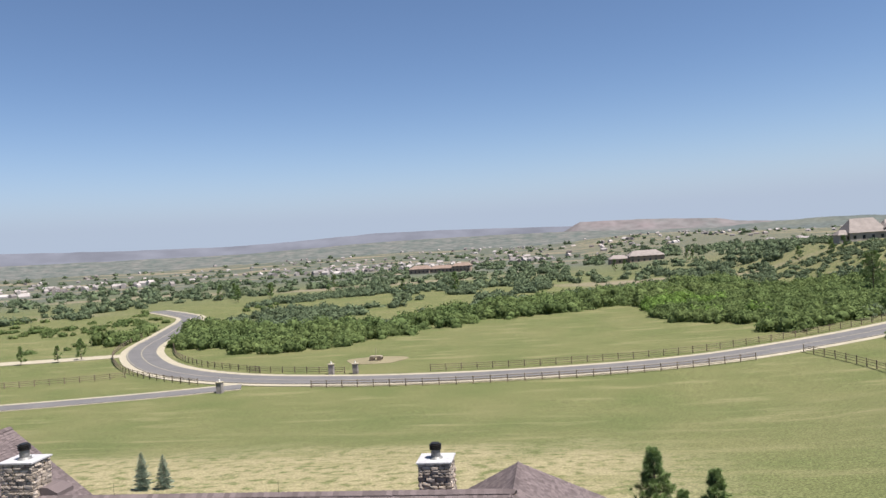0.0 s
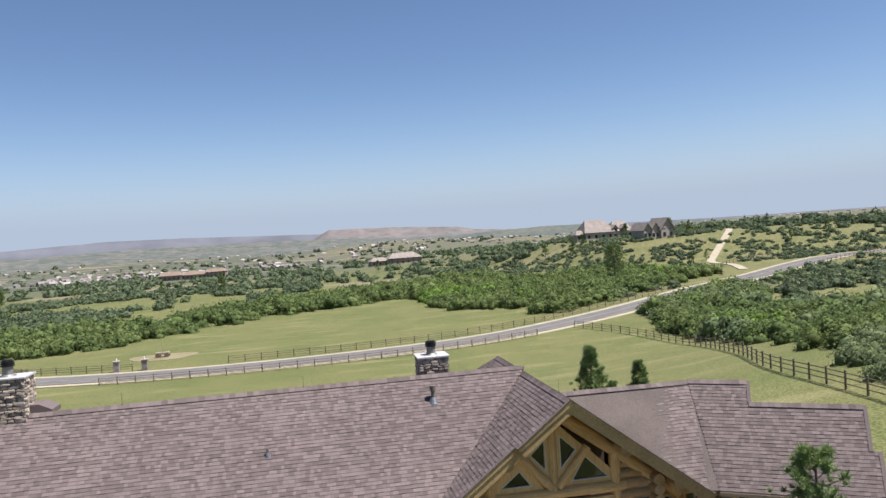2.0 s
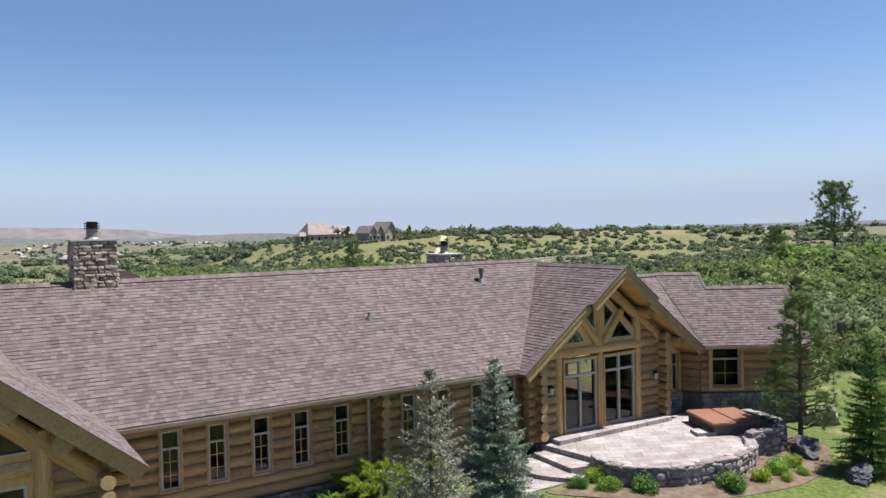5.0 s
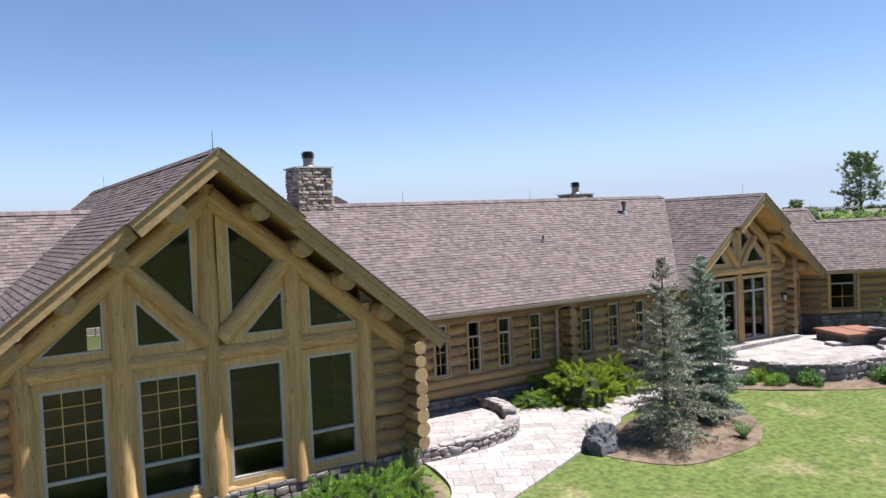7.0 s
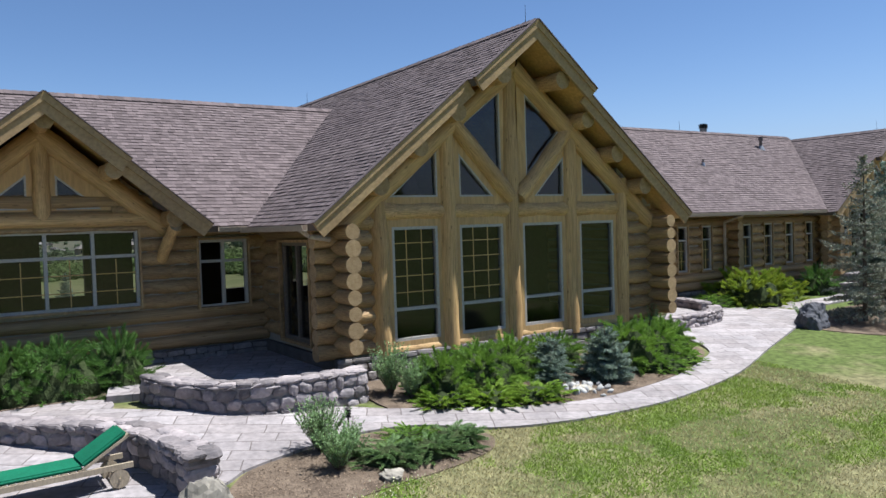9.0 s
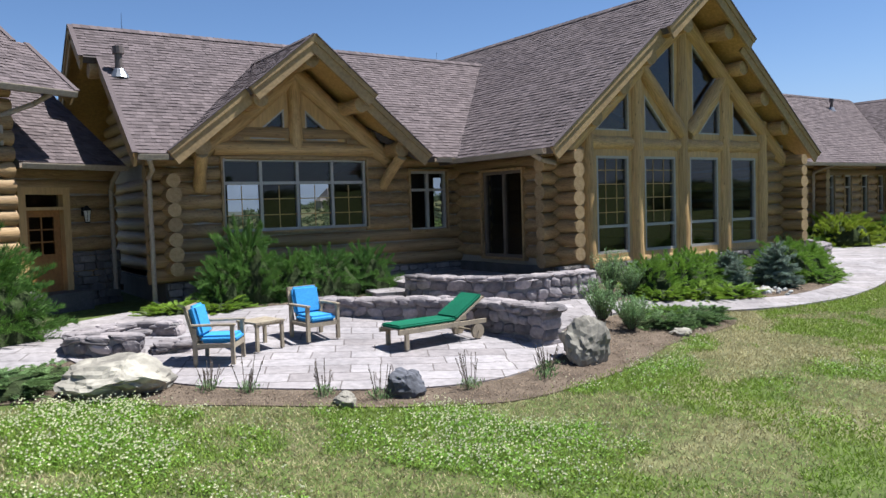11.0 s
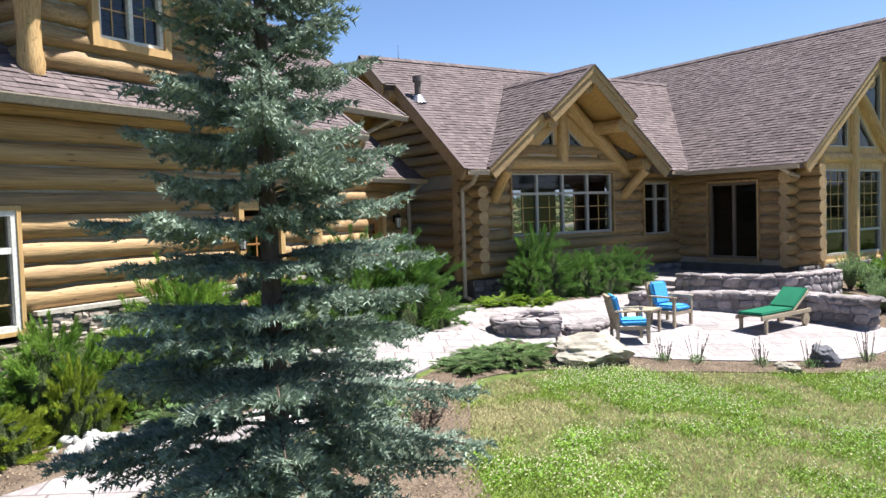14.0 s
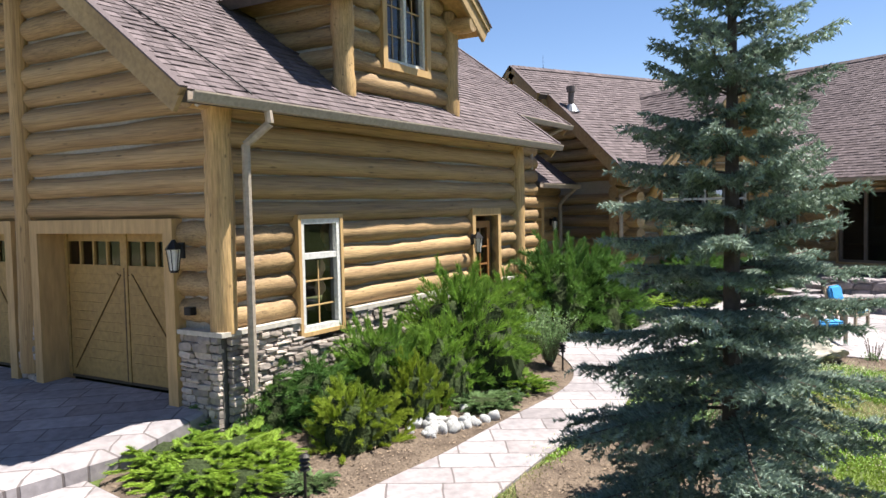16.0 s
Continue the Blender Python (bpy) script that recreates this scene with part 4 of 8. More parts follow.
def overhead_door(v0, v1):
    """A sectional wooden door with glazed top lights and crossed braces, set back in its opening."""
    a, b = gu(v1), gu(v0)
    bm = bmesh.new()
    box(bm, (a, 0.28, -0.05), (b, 0.34, 1.62), MGF)
    w = (b - a) / 2
    door = part("overhead_door", bm, M_GARDOOR, garage, "wooden carriage-style overhead garage door")
    bm = bmesh.new()
    box(bm, (a + w - 0.012, 0.256, -0.04), (a + w + 0.012, 0.262, 1.6), MGF)
    part("meeting_seam", bm, M_DOORLINE, door, "dark seam between the door leaves")
    bm = bmesh.new()
    box(bm, (a, 0.28, 1.98), (b, 0.34, 2.14), MGF)
    part("top_rail", bm, M_GARDOOR, door)
    for k in range(3):
        u = a + w * k
        bm = bmesh.new()
        box(bm, (max(a, u - 0.07), 0.26, -0.05), (min(b, u + 0.07), 0.335, 2.12), MGF)
        part("stile", bm, M_GARDOOR, door)
    for k in range(2):
        u = a + w * k
        for z in np.arange(0.1, 1.6, 0.14):
            bm = bmesh.new()
            box(bm, (u + 0.08, 0.272, z), (u + w - 0.08, 0.282, z + 0.132), MGF)
            part("board", bm, M_GARDOOR, door)
        bm = bmesh.new()
        near, far = (u + w - 0.13, u + 0.12) if k == 0 else (u + 0.13, u + w - 0.12)
        bar(bm, MGF, (near, 1.5), (far, 0.06), 0.075, 0.252, 0.275)
        brace = part("brace", bm, M_GARDOOR, door)
        # two dark strips stand in for the thin shadows along the brace
        bm = bmesh.new()
        for e in (-0.045, 0.045):
            bar(bm, MGF, (near + e, 1.5), (far + e, 0.06), 0.016, 0.262, 0.277)
        part("groove", bm, M_DOORLINE, brace, "dark strips for the shade along the brace")
        glazing(door, MGF, rect(u + 0.07, u + w - 0.07, 1.62, 1.98), 0.305)
        bm = bmesh.new()
        for j in (1, 2, 3):
            x = u + 0.07 + (w - 0.14) * j / 4
            box(bm, (x - 0.02, 0.27, 1.62), (x + 0.02, 0.32, 1.98), MGF)
        part("grille", bm, M_GARDOOR, door)
    bm = bmesh.new()
    for r in ((a - 0.17, a + 0.012, -0.15, 2.3), (b - 0.012, b + 0.17, -0.15, 2.3), (a + 0.012, b - 0.012, 2.108, 2.3)):
        box(bm, (r[0], -0.17, r[2]), (r[1], 0.34, r[3]), MGF)
    part("door_trim", bm, M_TRIM, door)


overhead_door(0.8, 3.62)
overhead_door(4.45, 7.3)
# unseen floors and back walls added to darken the garage and link glass
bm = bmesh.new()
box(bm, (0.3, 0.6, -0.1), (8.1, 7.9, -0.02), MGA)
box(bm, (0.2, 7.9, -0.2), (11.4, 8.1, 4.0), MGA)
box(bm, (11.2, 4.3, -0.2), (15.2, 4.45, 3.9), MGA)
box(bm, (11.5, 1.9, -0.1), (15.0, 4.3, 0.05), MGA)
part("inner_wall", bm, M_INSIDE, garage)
# dormer
DU0, DU1, DV, DZ = 2.7, 5.85, 0.1, 4.22
DC = (DU0 + DU1) / 2
MD = MGA @ pose(0, DV, 0)
D_TOP, DKK = 7.35, 0.75
log_wall(garage, MD, DU1, DZ, 7.1, [(3.72, 4.92, 4.78, 6.23)], start=DU0, top=lambda u: D_TOP - DKK * abs(u - DC) - 0.2)
window(garage, MD, rect(3.72, 4.92, 4.78, 6.23), cols=2, grid=(2, 3), trim=0.12, label="two-light dormer window", material=M_FRAMEWHITE, v=-0.06, proud=0.1)
for s, u in ((-1, DU0), (1, DU1)):
    timber(garage, MGA @ Vector((u, DV - 0.05, DZ - 0.15)), MGA @ Vector((u, DV - 0.05, 6.0)), 0.17, "corner_post")
    w = MGA @ pose(u, DV, 0, 0, 0, 90) if s > 0 else MGA @ pose(u, DV + 2.6, 0, 0, 0, -90)
    log_wall(garage, w, 2.6, DZ, 6.0, ())
gable_roof(garage, MGA, DC, 2.15, D_TOP, DKK, DV - 0.75, 4.0, 0.9, 0.2)
purlins(garage, MGA, DC, D_TOP, DKK, DV - 0.6, DV + 0.3, (0, -1.55, 1.55), 0.14)
# stone base of the garage and its downspout
bm = bmesh.new()
for a, b, c in ((-0.02, 1.3, 0.85), (1.3, 2.4, 0.49), (2.4, 6.28, 0.85), (6.28, 7.47, -0.02), (7.47, 8.4, 0.85)):
    box(bm, (a, -0.1, -1.4), (b, 0.2, c), MGA)
box(bm, (-0.08, -0.1, -1.4), (0.2, 0.63, 0.85), MGA)
box(bm, (-0.08, 3.8, -1.4), (0.2, 4.28, 0.85), MGA)
box(bm, (8.3, -0.05, -1.4), (11.45, 1.25, 0.3), MGA)
part("footing", bm, M_MORTAR, garage, "mortar behind ledge stone")
downspout(garage, [gar(0.35, -0.6, -0.1), MGA @ Vector((0.35, -0.62, 3.45)), MGA @ Vector((0.22, -0.33, 3.2)), MGA @ Vector((0.22, -0.33, 0.1))])
# link between garage and house
link = house
roof_plane(link, [MGA @ Vector((11.8, 0.9, 2.97)), MGA @ Vector((14.45, 0.9, 2.97)), MGA @ Vector((14.45, 4.2, 5.4)), MGA @ Vector((11.4, 4.2, 5.4)), MGA @ Vector((11.4, 1.4, 3.34)), MGA @ Vector((11.8, 1.4, 3.34))])
gutter(link, MGA @ Vector((11.8, 0.9, 2.95)), MGA @ Vector((14.45, 0.9, 2.95)), gdir(0, -1))
MLK = MGA @ pose(0, 1.6, 0)
log_wall(link, MLK, 14.6, 0.3, 3.3, [(12.2, 13.2, 0.2, 2.42)], start=11.4)
bm = bmesh.new()
box(bm, (11.4, 1.5, -1.4), (12.1, 1.85, 0.3), MGA)
box(bm, (13.3, 1.5, -1.4), (14.6, 1.85, 0.95), MGA)
box(bm, (12.05, 0.9, -0.5), (13.4, 1.8, 0.1), MGA)
part("footing", bm, M_MORTAR, link)
bm = bmesh.new()
for a, b, c, d in ((12.25, 12.4, 0.1, 1.95), (13.0, 13.15, 0.1, 1.95), (12.4, 13.0, 1.8, 1.95), (12.4, 13.0, 0.1, 0.95)):
    box(bm, (a, 0.02, c), (b, 0.08, d), MLK)
for z in (1.22, 1.5):
    box(bm, (12.4, 0.03, z), (13.0, 0.07, z + 0.03), MLK)
box(bm, (12.69, 0.032, 0.95), (12.72, 0.068, 1.8), MLK)
ed = part("entry_door", bm, M_DOORWOOD, house, "varnished wooden half-glazed entry door with transom")
glazing(ed, MLK, rect(12.4, 13.0, 0.95, 1.8), 0.045)
glazing(ed, MLK, rect(12.25, 13.15, 2.0, 2.3), 0.045)
bm = bmesh.new()
for r in ((12.08, 12.25, 0.1, 2.46), (13.15, 13.32, 0.1, 2.46), (12.25, 13.15, 2.3, 2.46), (12.25, 13.15, 1.95, 2.02)):
    box(bm, (r[0], -0.14, r[2]), (r[1], 0.1, r[3]), MLK)
part("door_trim", bm, M_TRIM, ed)


# ---- stone work ----
def stone_mesh(seed, mats):
    rnd = random.Random(seed)
    bm = bmesh.new()
    bmesh.ops.create_cube(bm, size=1.0)
    bmesh.ops.subdivide_edges(bm, edges=bm.edges, cuts=1, use_grid_fill=True)
    for v in bm.verts:
        k = v.co.length
        v.co *= 1.0 - 0.16 * max(0.0, (k - 0.5) / 0.37)
        v.co += Vector([rnd.uniform(-0.05, 0.05) for _ in range(3)])
    return finish(bm, "stone", mats)


STONES_L = [stone_mesh(s, M_STONE) for s in range(8)]
STONES_G = [stone_mesh(s + 20, M_GREYSTONE) for s in range(8)]


def rubble_mesh(seed):
    """A field stone with a rounded, uneven face."""
    rnd = random.Random(seed)
    bm = bmesh.new()
    bmesh.ops.create_cube(bm, size=1.0)
    bmesh.ops.subdivide_edges(bm, edges=bm.edges, cuts=2, use_grid_fill=True)
    skew = [rnd.uniform(-0.22, 0.22) for _ in range(4)]
    for v in bm.verts:
        k = v.co.length
        v.co *= 1.0 - 0.3 * max(0.0, (k - 0.5) / 0.37)
        v.co.x += skew[0] * v.co.z + skew[1] * v.co.z * v.co.x
        v.co.z += skew[2] * v.co.x + skew[3] * v.co.x * v.co.x
        v.co += Vector([rnd.uniform(-0.035, 0.035) for _ in range(3)])
        v.co *= 1.12
    return finish(bm, "stone", M_RUBBLE)


M_RUBBLE = mat("grey_field_stone", (0.29, 0.25, 0.245), (0.155, 0.138, 0.142), rough=0.9, big=2.2, fine=14, bump=0.7, coords="World", rand=0.38)
M_WALLMORTAR = mat("wall_mortar", (0.22, 0.205, 0.2), (0.16, 0.15, 0.148), rough=0.95, big=3, fine=26, bump=0.5, coords="World")
STONES_R = [rubble_mesh(s + 50) for s in range(10)]
rnd_st = random.Random(3)


def stone_courses(u0, u1, z0, z1, hs, ws):
    out, z = [], z0
    while z < z1 - 0.02:
        h = min(rnd_st.uniform(*hs), z1 - z)
        u = u0 - rnd_st.uniform(0, ws[0])
        while u < u1:
            w = rnd_st.uniform(*ws)
            a, b = max(u, u0), min(u + w, u1)
            if b - a > 0.03:
                out.append(((a + b) / 2, z + h / 2, b - a, h))
            u += w
        z += h
    return out


def stone_face(parent, m, u0, u1, z0, z1, hs=(0.045, 0.12), ws=(0.1, 0.36), depth=0.13, meshes=None, joined=False, skip=None):
    """Stones of a veneer on the plane y = 0 of m, each a piece, or joined where they stay far off."""
    meshes = meshes or STONES_L
    verts, faces = [], []
    for u, z, w, h in stone_courses(u0, u1, z0, z1, hs, ws):
        if skip and skip(u, z):
            continue
        mm = m @ Matrix.Translation((u, rnd_st.uniform(-0.035, 0.02), z)) @ pose(0, 0, 0, 0, rnd_st.uniform(-4, 4), 0) @ Matrix.Diagonal((w * 0.98, depth, h * rnd_st.uniform(0.85, 1.08), 1))
        me = rnd_st.choice(meshes)
        if joined:
            o = len(verts)
            verts += [mm @ v.co for v in me.vertices]
            faces += [tuple(o + i for i in p.vertices) for p in me.polygons]
        else:
            ob = new("stone", me)
            ob.parent = parent
            ob.matrix_basis = mm
    if joined:
        ob = new("stone_veneer", pymesh("stone_veneer", verts, faces, meshes[0].materials[0]))
        ob.parent = parent
        tagged(ob, "dark ledge stones", kind="stuff")


foot_g = [c for c in garage.children if c.name.startswith("footing")][0]
stone_face(foot_g, MGA @ pose(0, -0.11, 0), 0.0, 8.35, -0.7, 0.82, skip=lambda u, z: 1.3 < u < 2.4 and z > 0.48 or 6.28 < u < 7.47)
stone_face(foot_g, MGF @ pose(0, -0.07, 0), gu(0.62), gu(-0.1), -0.55, 0.82)
stone_face(foot_g, MGF @ pose(0, -0.07, 0), gu(4.27), gu(3.8), -0.4, 0.82)
bm = bmesh.new()
for a, b in ((0.0, 1.28), (2.42, 6.26), (7.48, 8.45)):
    box(bm, (a, -0.2, 0.82), (b, 0.0, 0.88), MGA)
box(bm, (gu(0.62), -0.16, 0.82), (gu(-0.2), 0.0, 0.882), MGF)
part("stone_ledge", bm, mat("pale_cap_stone", (0.50, 0.45, 0.38), rough=0.9, big=2, fine=12, bump=0.4, coords="World"), garage, "pale sandstone ledge")
foot_h = [c for c in house.children if c.name.startswith("footing")][0]
stone_face(foot_h, pose(0, 5.92, 0), 13.1, 21.3, -0.5, 0.2, (0.12, 0.2), (0.2, 0.5), 0.1, STONES_G, True)
stone_face(foot_h, pose(0, 5.92, 0), 31.1, 45.8, -0.5, 0.2, (0.12, 0.2), (0.2, 0.5), 0.1, STONES_G, True)
stone_face(foot_h, pose(0, 1.84, 0), 21.3, 31.05, -0.5, 0.2, (0.12, 0.2), (0.2, 0.5), 0.1, STONES_G, True)
stone_face(foot_h, pose(0, 5.9, 0), 52.3, 54.3, -0.4, 0.95, (0.12, 0.2), (0.2, 0.5), 0.1, STONES_G, True)
stone_face(foot_h, MEW @ pose(0, -0.13, 0), 0.0, 4.35, -0.5, 0.95, (0.12, 0.2), (0.2, 0.5), 0.1, STONES_G, True)
stone_face(foot_h, MGA @ pose(0, 1.49, 0), 13.3, 14.6, -0.5, 0.95, (0.12, 0.2), (0.2, 0.5), 0.1, STONES_G, True)


M_CAP = mat("painted_chimney_cap", (0.42, 0.41, 0.42), (0.34, 0.33, 0.34), rough=0.6, big=3, fine=20, bump=0.05)
M_FLUE = mat("weathered_flue", (0.20, 0.195, 0.19), (0.14, 0.135, 0.13), rough=0.5, metal=0.3, big=3, fine=20, bump=0.05)


def chimney(x0, x1, y0, y1, z0, z1, flue_h):
    ch = part("chimney", bmesh_box((x0 + 0.06, y0 + 0.06, z0), (x1 - 0.06, y1 - 0.06, z1)), M_MORTAR, house, "ledge-stone chimney with metal cap")
    for m, w in ((pose(x0, y0 + 0.05, 0), x1 - x0), (pose(x0 + 0.05, y1, 0, 0, 0, -90), y1 - y0), (pose(x1, y1 - 0.05, 0, 0, 0, 180), x1 - x0), (pose(x1 - 0.05, y0, 0, 0, 0, 90), y1 - y0)):
        stone_face(ch, m, 0, w, z0, z1, (0.07, 0.15), (0.15, 0.4), 0.14)
    bm = bmesh.new()
    box(bm, (x0 - 0.06, y0 - 0.06, z1), (x1 + 0.06, y1 + 0.06, z1 + 0.05))
    part("cap", bm, M_CAP, ch, "pale grey metal chimney cap")
    bm = bmesh.new()
    cx, cy = (x0 + x1) / 2, (y0 + y1) / 2
    tube(bm, (cx, cy, z1 + 0.05), (cx, cy, z1 + 0.12), 0.26, 0.19, 18)
    tube(bm, (cx, cy, z1 + 0.12), (cx, cy, z1 + flue_h), 0.17, 0.17, 18)
    flue = part("flue", bm, M_FLUE, ch, "grey metal flue pipe")
    bm = bmesh.new()
    for k in range(3):
        z = z1 + flue_h - 0.02 + 0.07 * k
        tube(bm, (cx, cy, z), (cx, cy, z + 0.035), 0.22, 0.22, 18)
    tube(bm, (cx, cy, z1 + flue_h), (cx, cy, z1 + flue_h + 0.2), 0.16, 0.16, 18)
    part("cowl", bm, M_DARKMETAL, flue, "dark louvred cowl")
    return ch


def bmesh_box(lo, hi):
    bm = bmesh.new()
    box(bm, lo, hi)
    return bm


chimney(31.35, 32.6, 9.35, 10.35, 5.6, 7.9, 0.4)
chimney(45.9, 47.05, 11.7, 12.8, 3.6, 6.92, 0.4)
bm = bmesh.new()
prism(bm, [(31.5, 9.65, 6.6), (33.3, 9.65, 6.6), (33.3, 9.65, 6.75), (32.9, 9.65, 6.95), (31.5, 9.65, 6.95)], (0, 0.9, 0))
part("chimney_saddle", bm, M_SHINGLE, house)


def vent(x, y, zb, h, r=0.05, cap=True, lean=0.0):
    bm = bmesh.new()
    tube(bm, (x, y, zb - 0.12), (x, y, zb + h), r, r, 12)
    if cap:
        tube(bm, (x, y, zb + h - 0.14), (x, y, zb + h + 0.03), r * 1.5, r * 1.5, 12)
    v = part("vent_pipe", bm, M_PIPE, house, "roof vent pipe")
    bm = bmesh.new()
    tube(bm, (x, y, zb - 0.1), (x, y, zb + 0.12), r * 2.8, r * 1.25, 12)
    part("flashing", bm, M_GREYMETAL, v)


vent(45.9, 8.68, main_z(8.68), 0.5, 0.07)
vent(40.27, 7.45, main_z(7.45), 0.26, 0.04, False)
vent(12.68, 7.7, main_z(7.7), 0.62, 0.09)


def rod(x, y, z, h=0.42):
    bm = bmesh.new()
    tube(bm, (x, y, z - 0.02), (x, y, z + h), 0.007, 0.004, 6)
    tube(bm, (x, y, z - 0.02), (x, y, z + 0.05), 0.02, 0.012, 8)
    part("lightning_rod", bm, M_DARKMETAL, house, "thin lightning rod")


for p in ((GX, 1.3, GA + 0.02), (GX, 14.0, GA + 0.02), (13.2, 9.6, 6.67), (41.5, 9.6, 6.67), (PX, 5.3, PA + 0.02), (32.2, 9.9, 7.75), (35.5, 9.6, 6.67)):
    rod(*p)

M_LAMPGLASS = mat("frosted_lamp_glass", (0.62, 0.60, 0.55), rough=0.3, big=3, fine=20, bump=0.05)


def lantern(parent, m):
    """A wall lantern: back plate, arm, tapered glass body, peaked hood."""
    bm = bmesh.new()
    box(bm, (-0.05, -0.02, -0.1), (0.05, 0.0, 0.1), m)
    l = part("wall_lantern", bm, M_DARKMETAL, parent, "bronze wall lantern")
    for name, p, q, r0, r1, n in (("arm", (0, -0.02, 0.06), (0, -0.14, 0.12), 0.012, 0.012, 8), ("hood", (0, -0.14, 0.02), (0, -0.14, 0.14), 0.11, 0.02, 6), ("base", (0, -0.14, -0.27), (0, -0.14, -0.24), 0.05, 0.06, 6)):
        bm = bmesh.new()
        tube(bm, m @ Vector(p), m @ Vector(q), r0, r1, n)
        part(name, bm, M_DARKMETAL, l)
    for k in range(6):
        a = math.pi * k / 3
        bm = bmesh.new()
        tube(bm, m @ Vector((0.055 * math.cos(a), -0.14 + 0.055 * math.sin(a), -0.25)), m @ Vector((0.092 * math.cos(a), -0.14 + 0.092 * math.sin(a), 0.03)), 0.006, 0.006, 4)
        part("cage_bar", bm, M_DARKMETAL, l)
    bm = bmesh.new()
    tube(bm, m @ Vector((0, -0.14, -0.24)), m @ Vector((0, -0.14, 0.02)), 0.05, 0.085, 6)
    part("lamp_glass", bm, M_LAMPGLASS, l)


lantern(garage, MGF @ pose(gu(0.4), -0.2, 1.9))
lantern(garage, MGA @ pose(6.15, -0.2, 1.75))
lantern(house, MLK @ pose(13.6, -0.2, 1.9))
lantern(house, MP @ pose(46.35, -0.22, 2.2))
lantern(house, MP @ pose(51.8, -0.22, 2.1))
bm = bmesh.new()
box(bm, (gu(0.42), -0.2, 1.08), (gu(0.3), -0.1, 1.18), MGF)
box(bm, (gu(0.4), -0.205, 1.1), (gu(0.32), -0.2, 1.16), MGF)
part("outlet_cover", bm, M_DARKMETAL, garage)
bm = bmesh.new()
for s in (-1, 1):
    tube(bm, MGF @ Vector((gu(-0.28) + s * 0.06, -0.3, 3.72)), MGF @ Vector((gu(-0.28) + s * 0.09, -0.42, 3.66)), 0.035, 0.05, 10)
box(bm, (gu(-0.28) - 0.06, -0.3, 3.7), (gu(-0.28) + 0.06, -0.22, 3.8), MGF)
part("flood_light", bm, M_FRAME, garage, "small twin flood light")
downspout(house, [(20.6, 1.9, 2.95), (20.75, 1.75, 2.8), (21.2, 1.75, 2.72), (21.25, 1.78, 0.0)][:3])
downspout(house, [(12.6, 4.92, 2.95), (12.75, 5.3, 2.75), (12.8, 5.85, 2.6), (12.8, 5.85, -0.2), (12.85, 5.6, -0.27)])
downspout(house, [(39.2, 4.92, 2.95), (39.3, 5.6, 2.75), (39.35, 5.82, 2.7), (39.35, 5.82, -0.2)])
downspout(house, [MGA @ Vector((14.2, 0.85, 2.85)), MGA @ Vector((14.3, 1.2, 2.6)), MGA @ Vector((14.4, 1.42, 2.4)), MGA @ Vector((14.4, 1.42, 0.0))])
downspout(garage, [gar(12.3, 0.45, -0.1), MGA @ Vector((12.2, 0.9, 4.2)), MGA @ Vector((11.5, 1.0, 3.9)), MGA @ Vector((11.5, 1.0, 3.3))])
cable = bmesh.new()
bent_tube(cable, [gar(0.15 - 0.95 * k / 14 + 0.05 * math.sin(9 * k / 14), -0.54 + 4.3 * k / 14, 0.045) for k in range(15)], 0.012, 5)
part("roof_cable", cable, M_DARKMETAL, garage, "thin dark cable lying up the roof")


# ---- paving, terraces and garden walls ----
def paving_material():
    m = mat("stamped_paving", (0.36, 0.325, 0.322), (0.262, 0.238, 0.24), rough=0.85, big=1.1, fine=9, bump=0.3, coords="World", spec=0.25)
    n, l = m.node_tree.nodes, m.node_tree.links
    hsv = [k for k in n if k.type == "HUE_SAT"][0]
    geo = n.new("ShaderNodeNewGeometry")
    mp = n.new("ShaderNodeMapping")
    mp.inputs["Rotation"].default_value = (0, 0, radians(28))
    l.new(geo.outputs["Position"], mp.inputs["Vector"])
    wob = n.new("ShaderNodeTexNoise")
    wob.inputs["Scale"].default_value = 1.6
    l.new(geo.outputs["Position"], wob.inputs["Vector"])
    add = n.new("ShaderNodeVectorMath")
    add.operation = "MULTIPLY_ADD"
    add.inputs[1].default_value = (0.09, 0.09, 0)
    l.new(wob.outputs["Color"], add.inputs[0])
    l.new(mp.outputs[0], add.inputs[2])
    br = n.new("ShaderNodeTexBrick")
    br.offset, br.squash = 0.4, 1.6
    br.squash_frequency = 3
    br.inputs["Scale"].default_value = 1.0
    br.inputs["Brick Width"].default_value, br.inputs["Row Height"].default_value = 0.62, 0.42
    br.inputs["Mortar Size"].default_value, br.inputs["Mortar Smooth"].default_value = 0.013, 0.4
    br.inputs["Color1"].default_value, br.inputs["Color2"].default_value = (1.0, 1.0, 1.0, 1), (0.72, 0.70, 0.69, 1)
    br.inputs["Mortar"].default_value = (0.45, 0.42, 0.40, 1)
    l.new(add.outputs[0], br.inputs["Vector"])
    mx = n.new("ShaderNodeMix")
    mx.data_type, mx.blend_type = "RGBA", "MULTIPLY"
    mx.inputs["Factor"].default_value = 1.0
    l.new(hsv.outputs[0], mx.inputs["A"])
    l.new(br.outputs["Color"], mx.inputs["B"])
    l.new(mx.outputs["Result"], n["Principled BSDF"].inputs["Base Color"])
    bump = [k for k in n if k.type == "BUMP"][0]
    b2 = n.new("ShaderNodeBump")
    b2.invert = True
    b2.inputs["Strength"].default_value, b2.inputs["Distance"].default_value = 0.6, 0.01
    l.new(br.outputs["Fac"], b2.inputs["Height"])
    l.new(bump.outputs[0], b2.inputs["Normal"])
    l.new(b2.outputs[0], n["Principled BSDF"].inputs["Normal"])
    return m


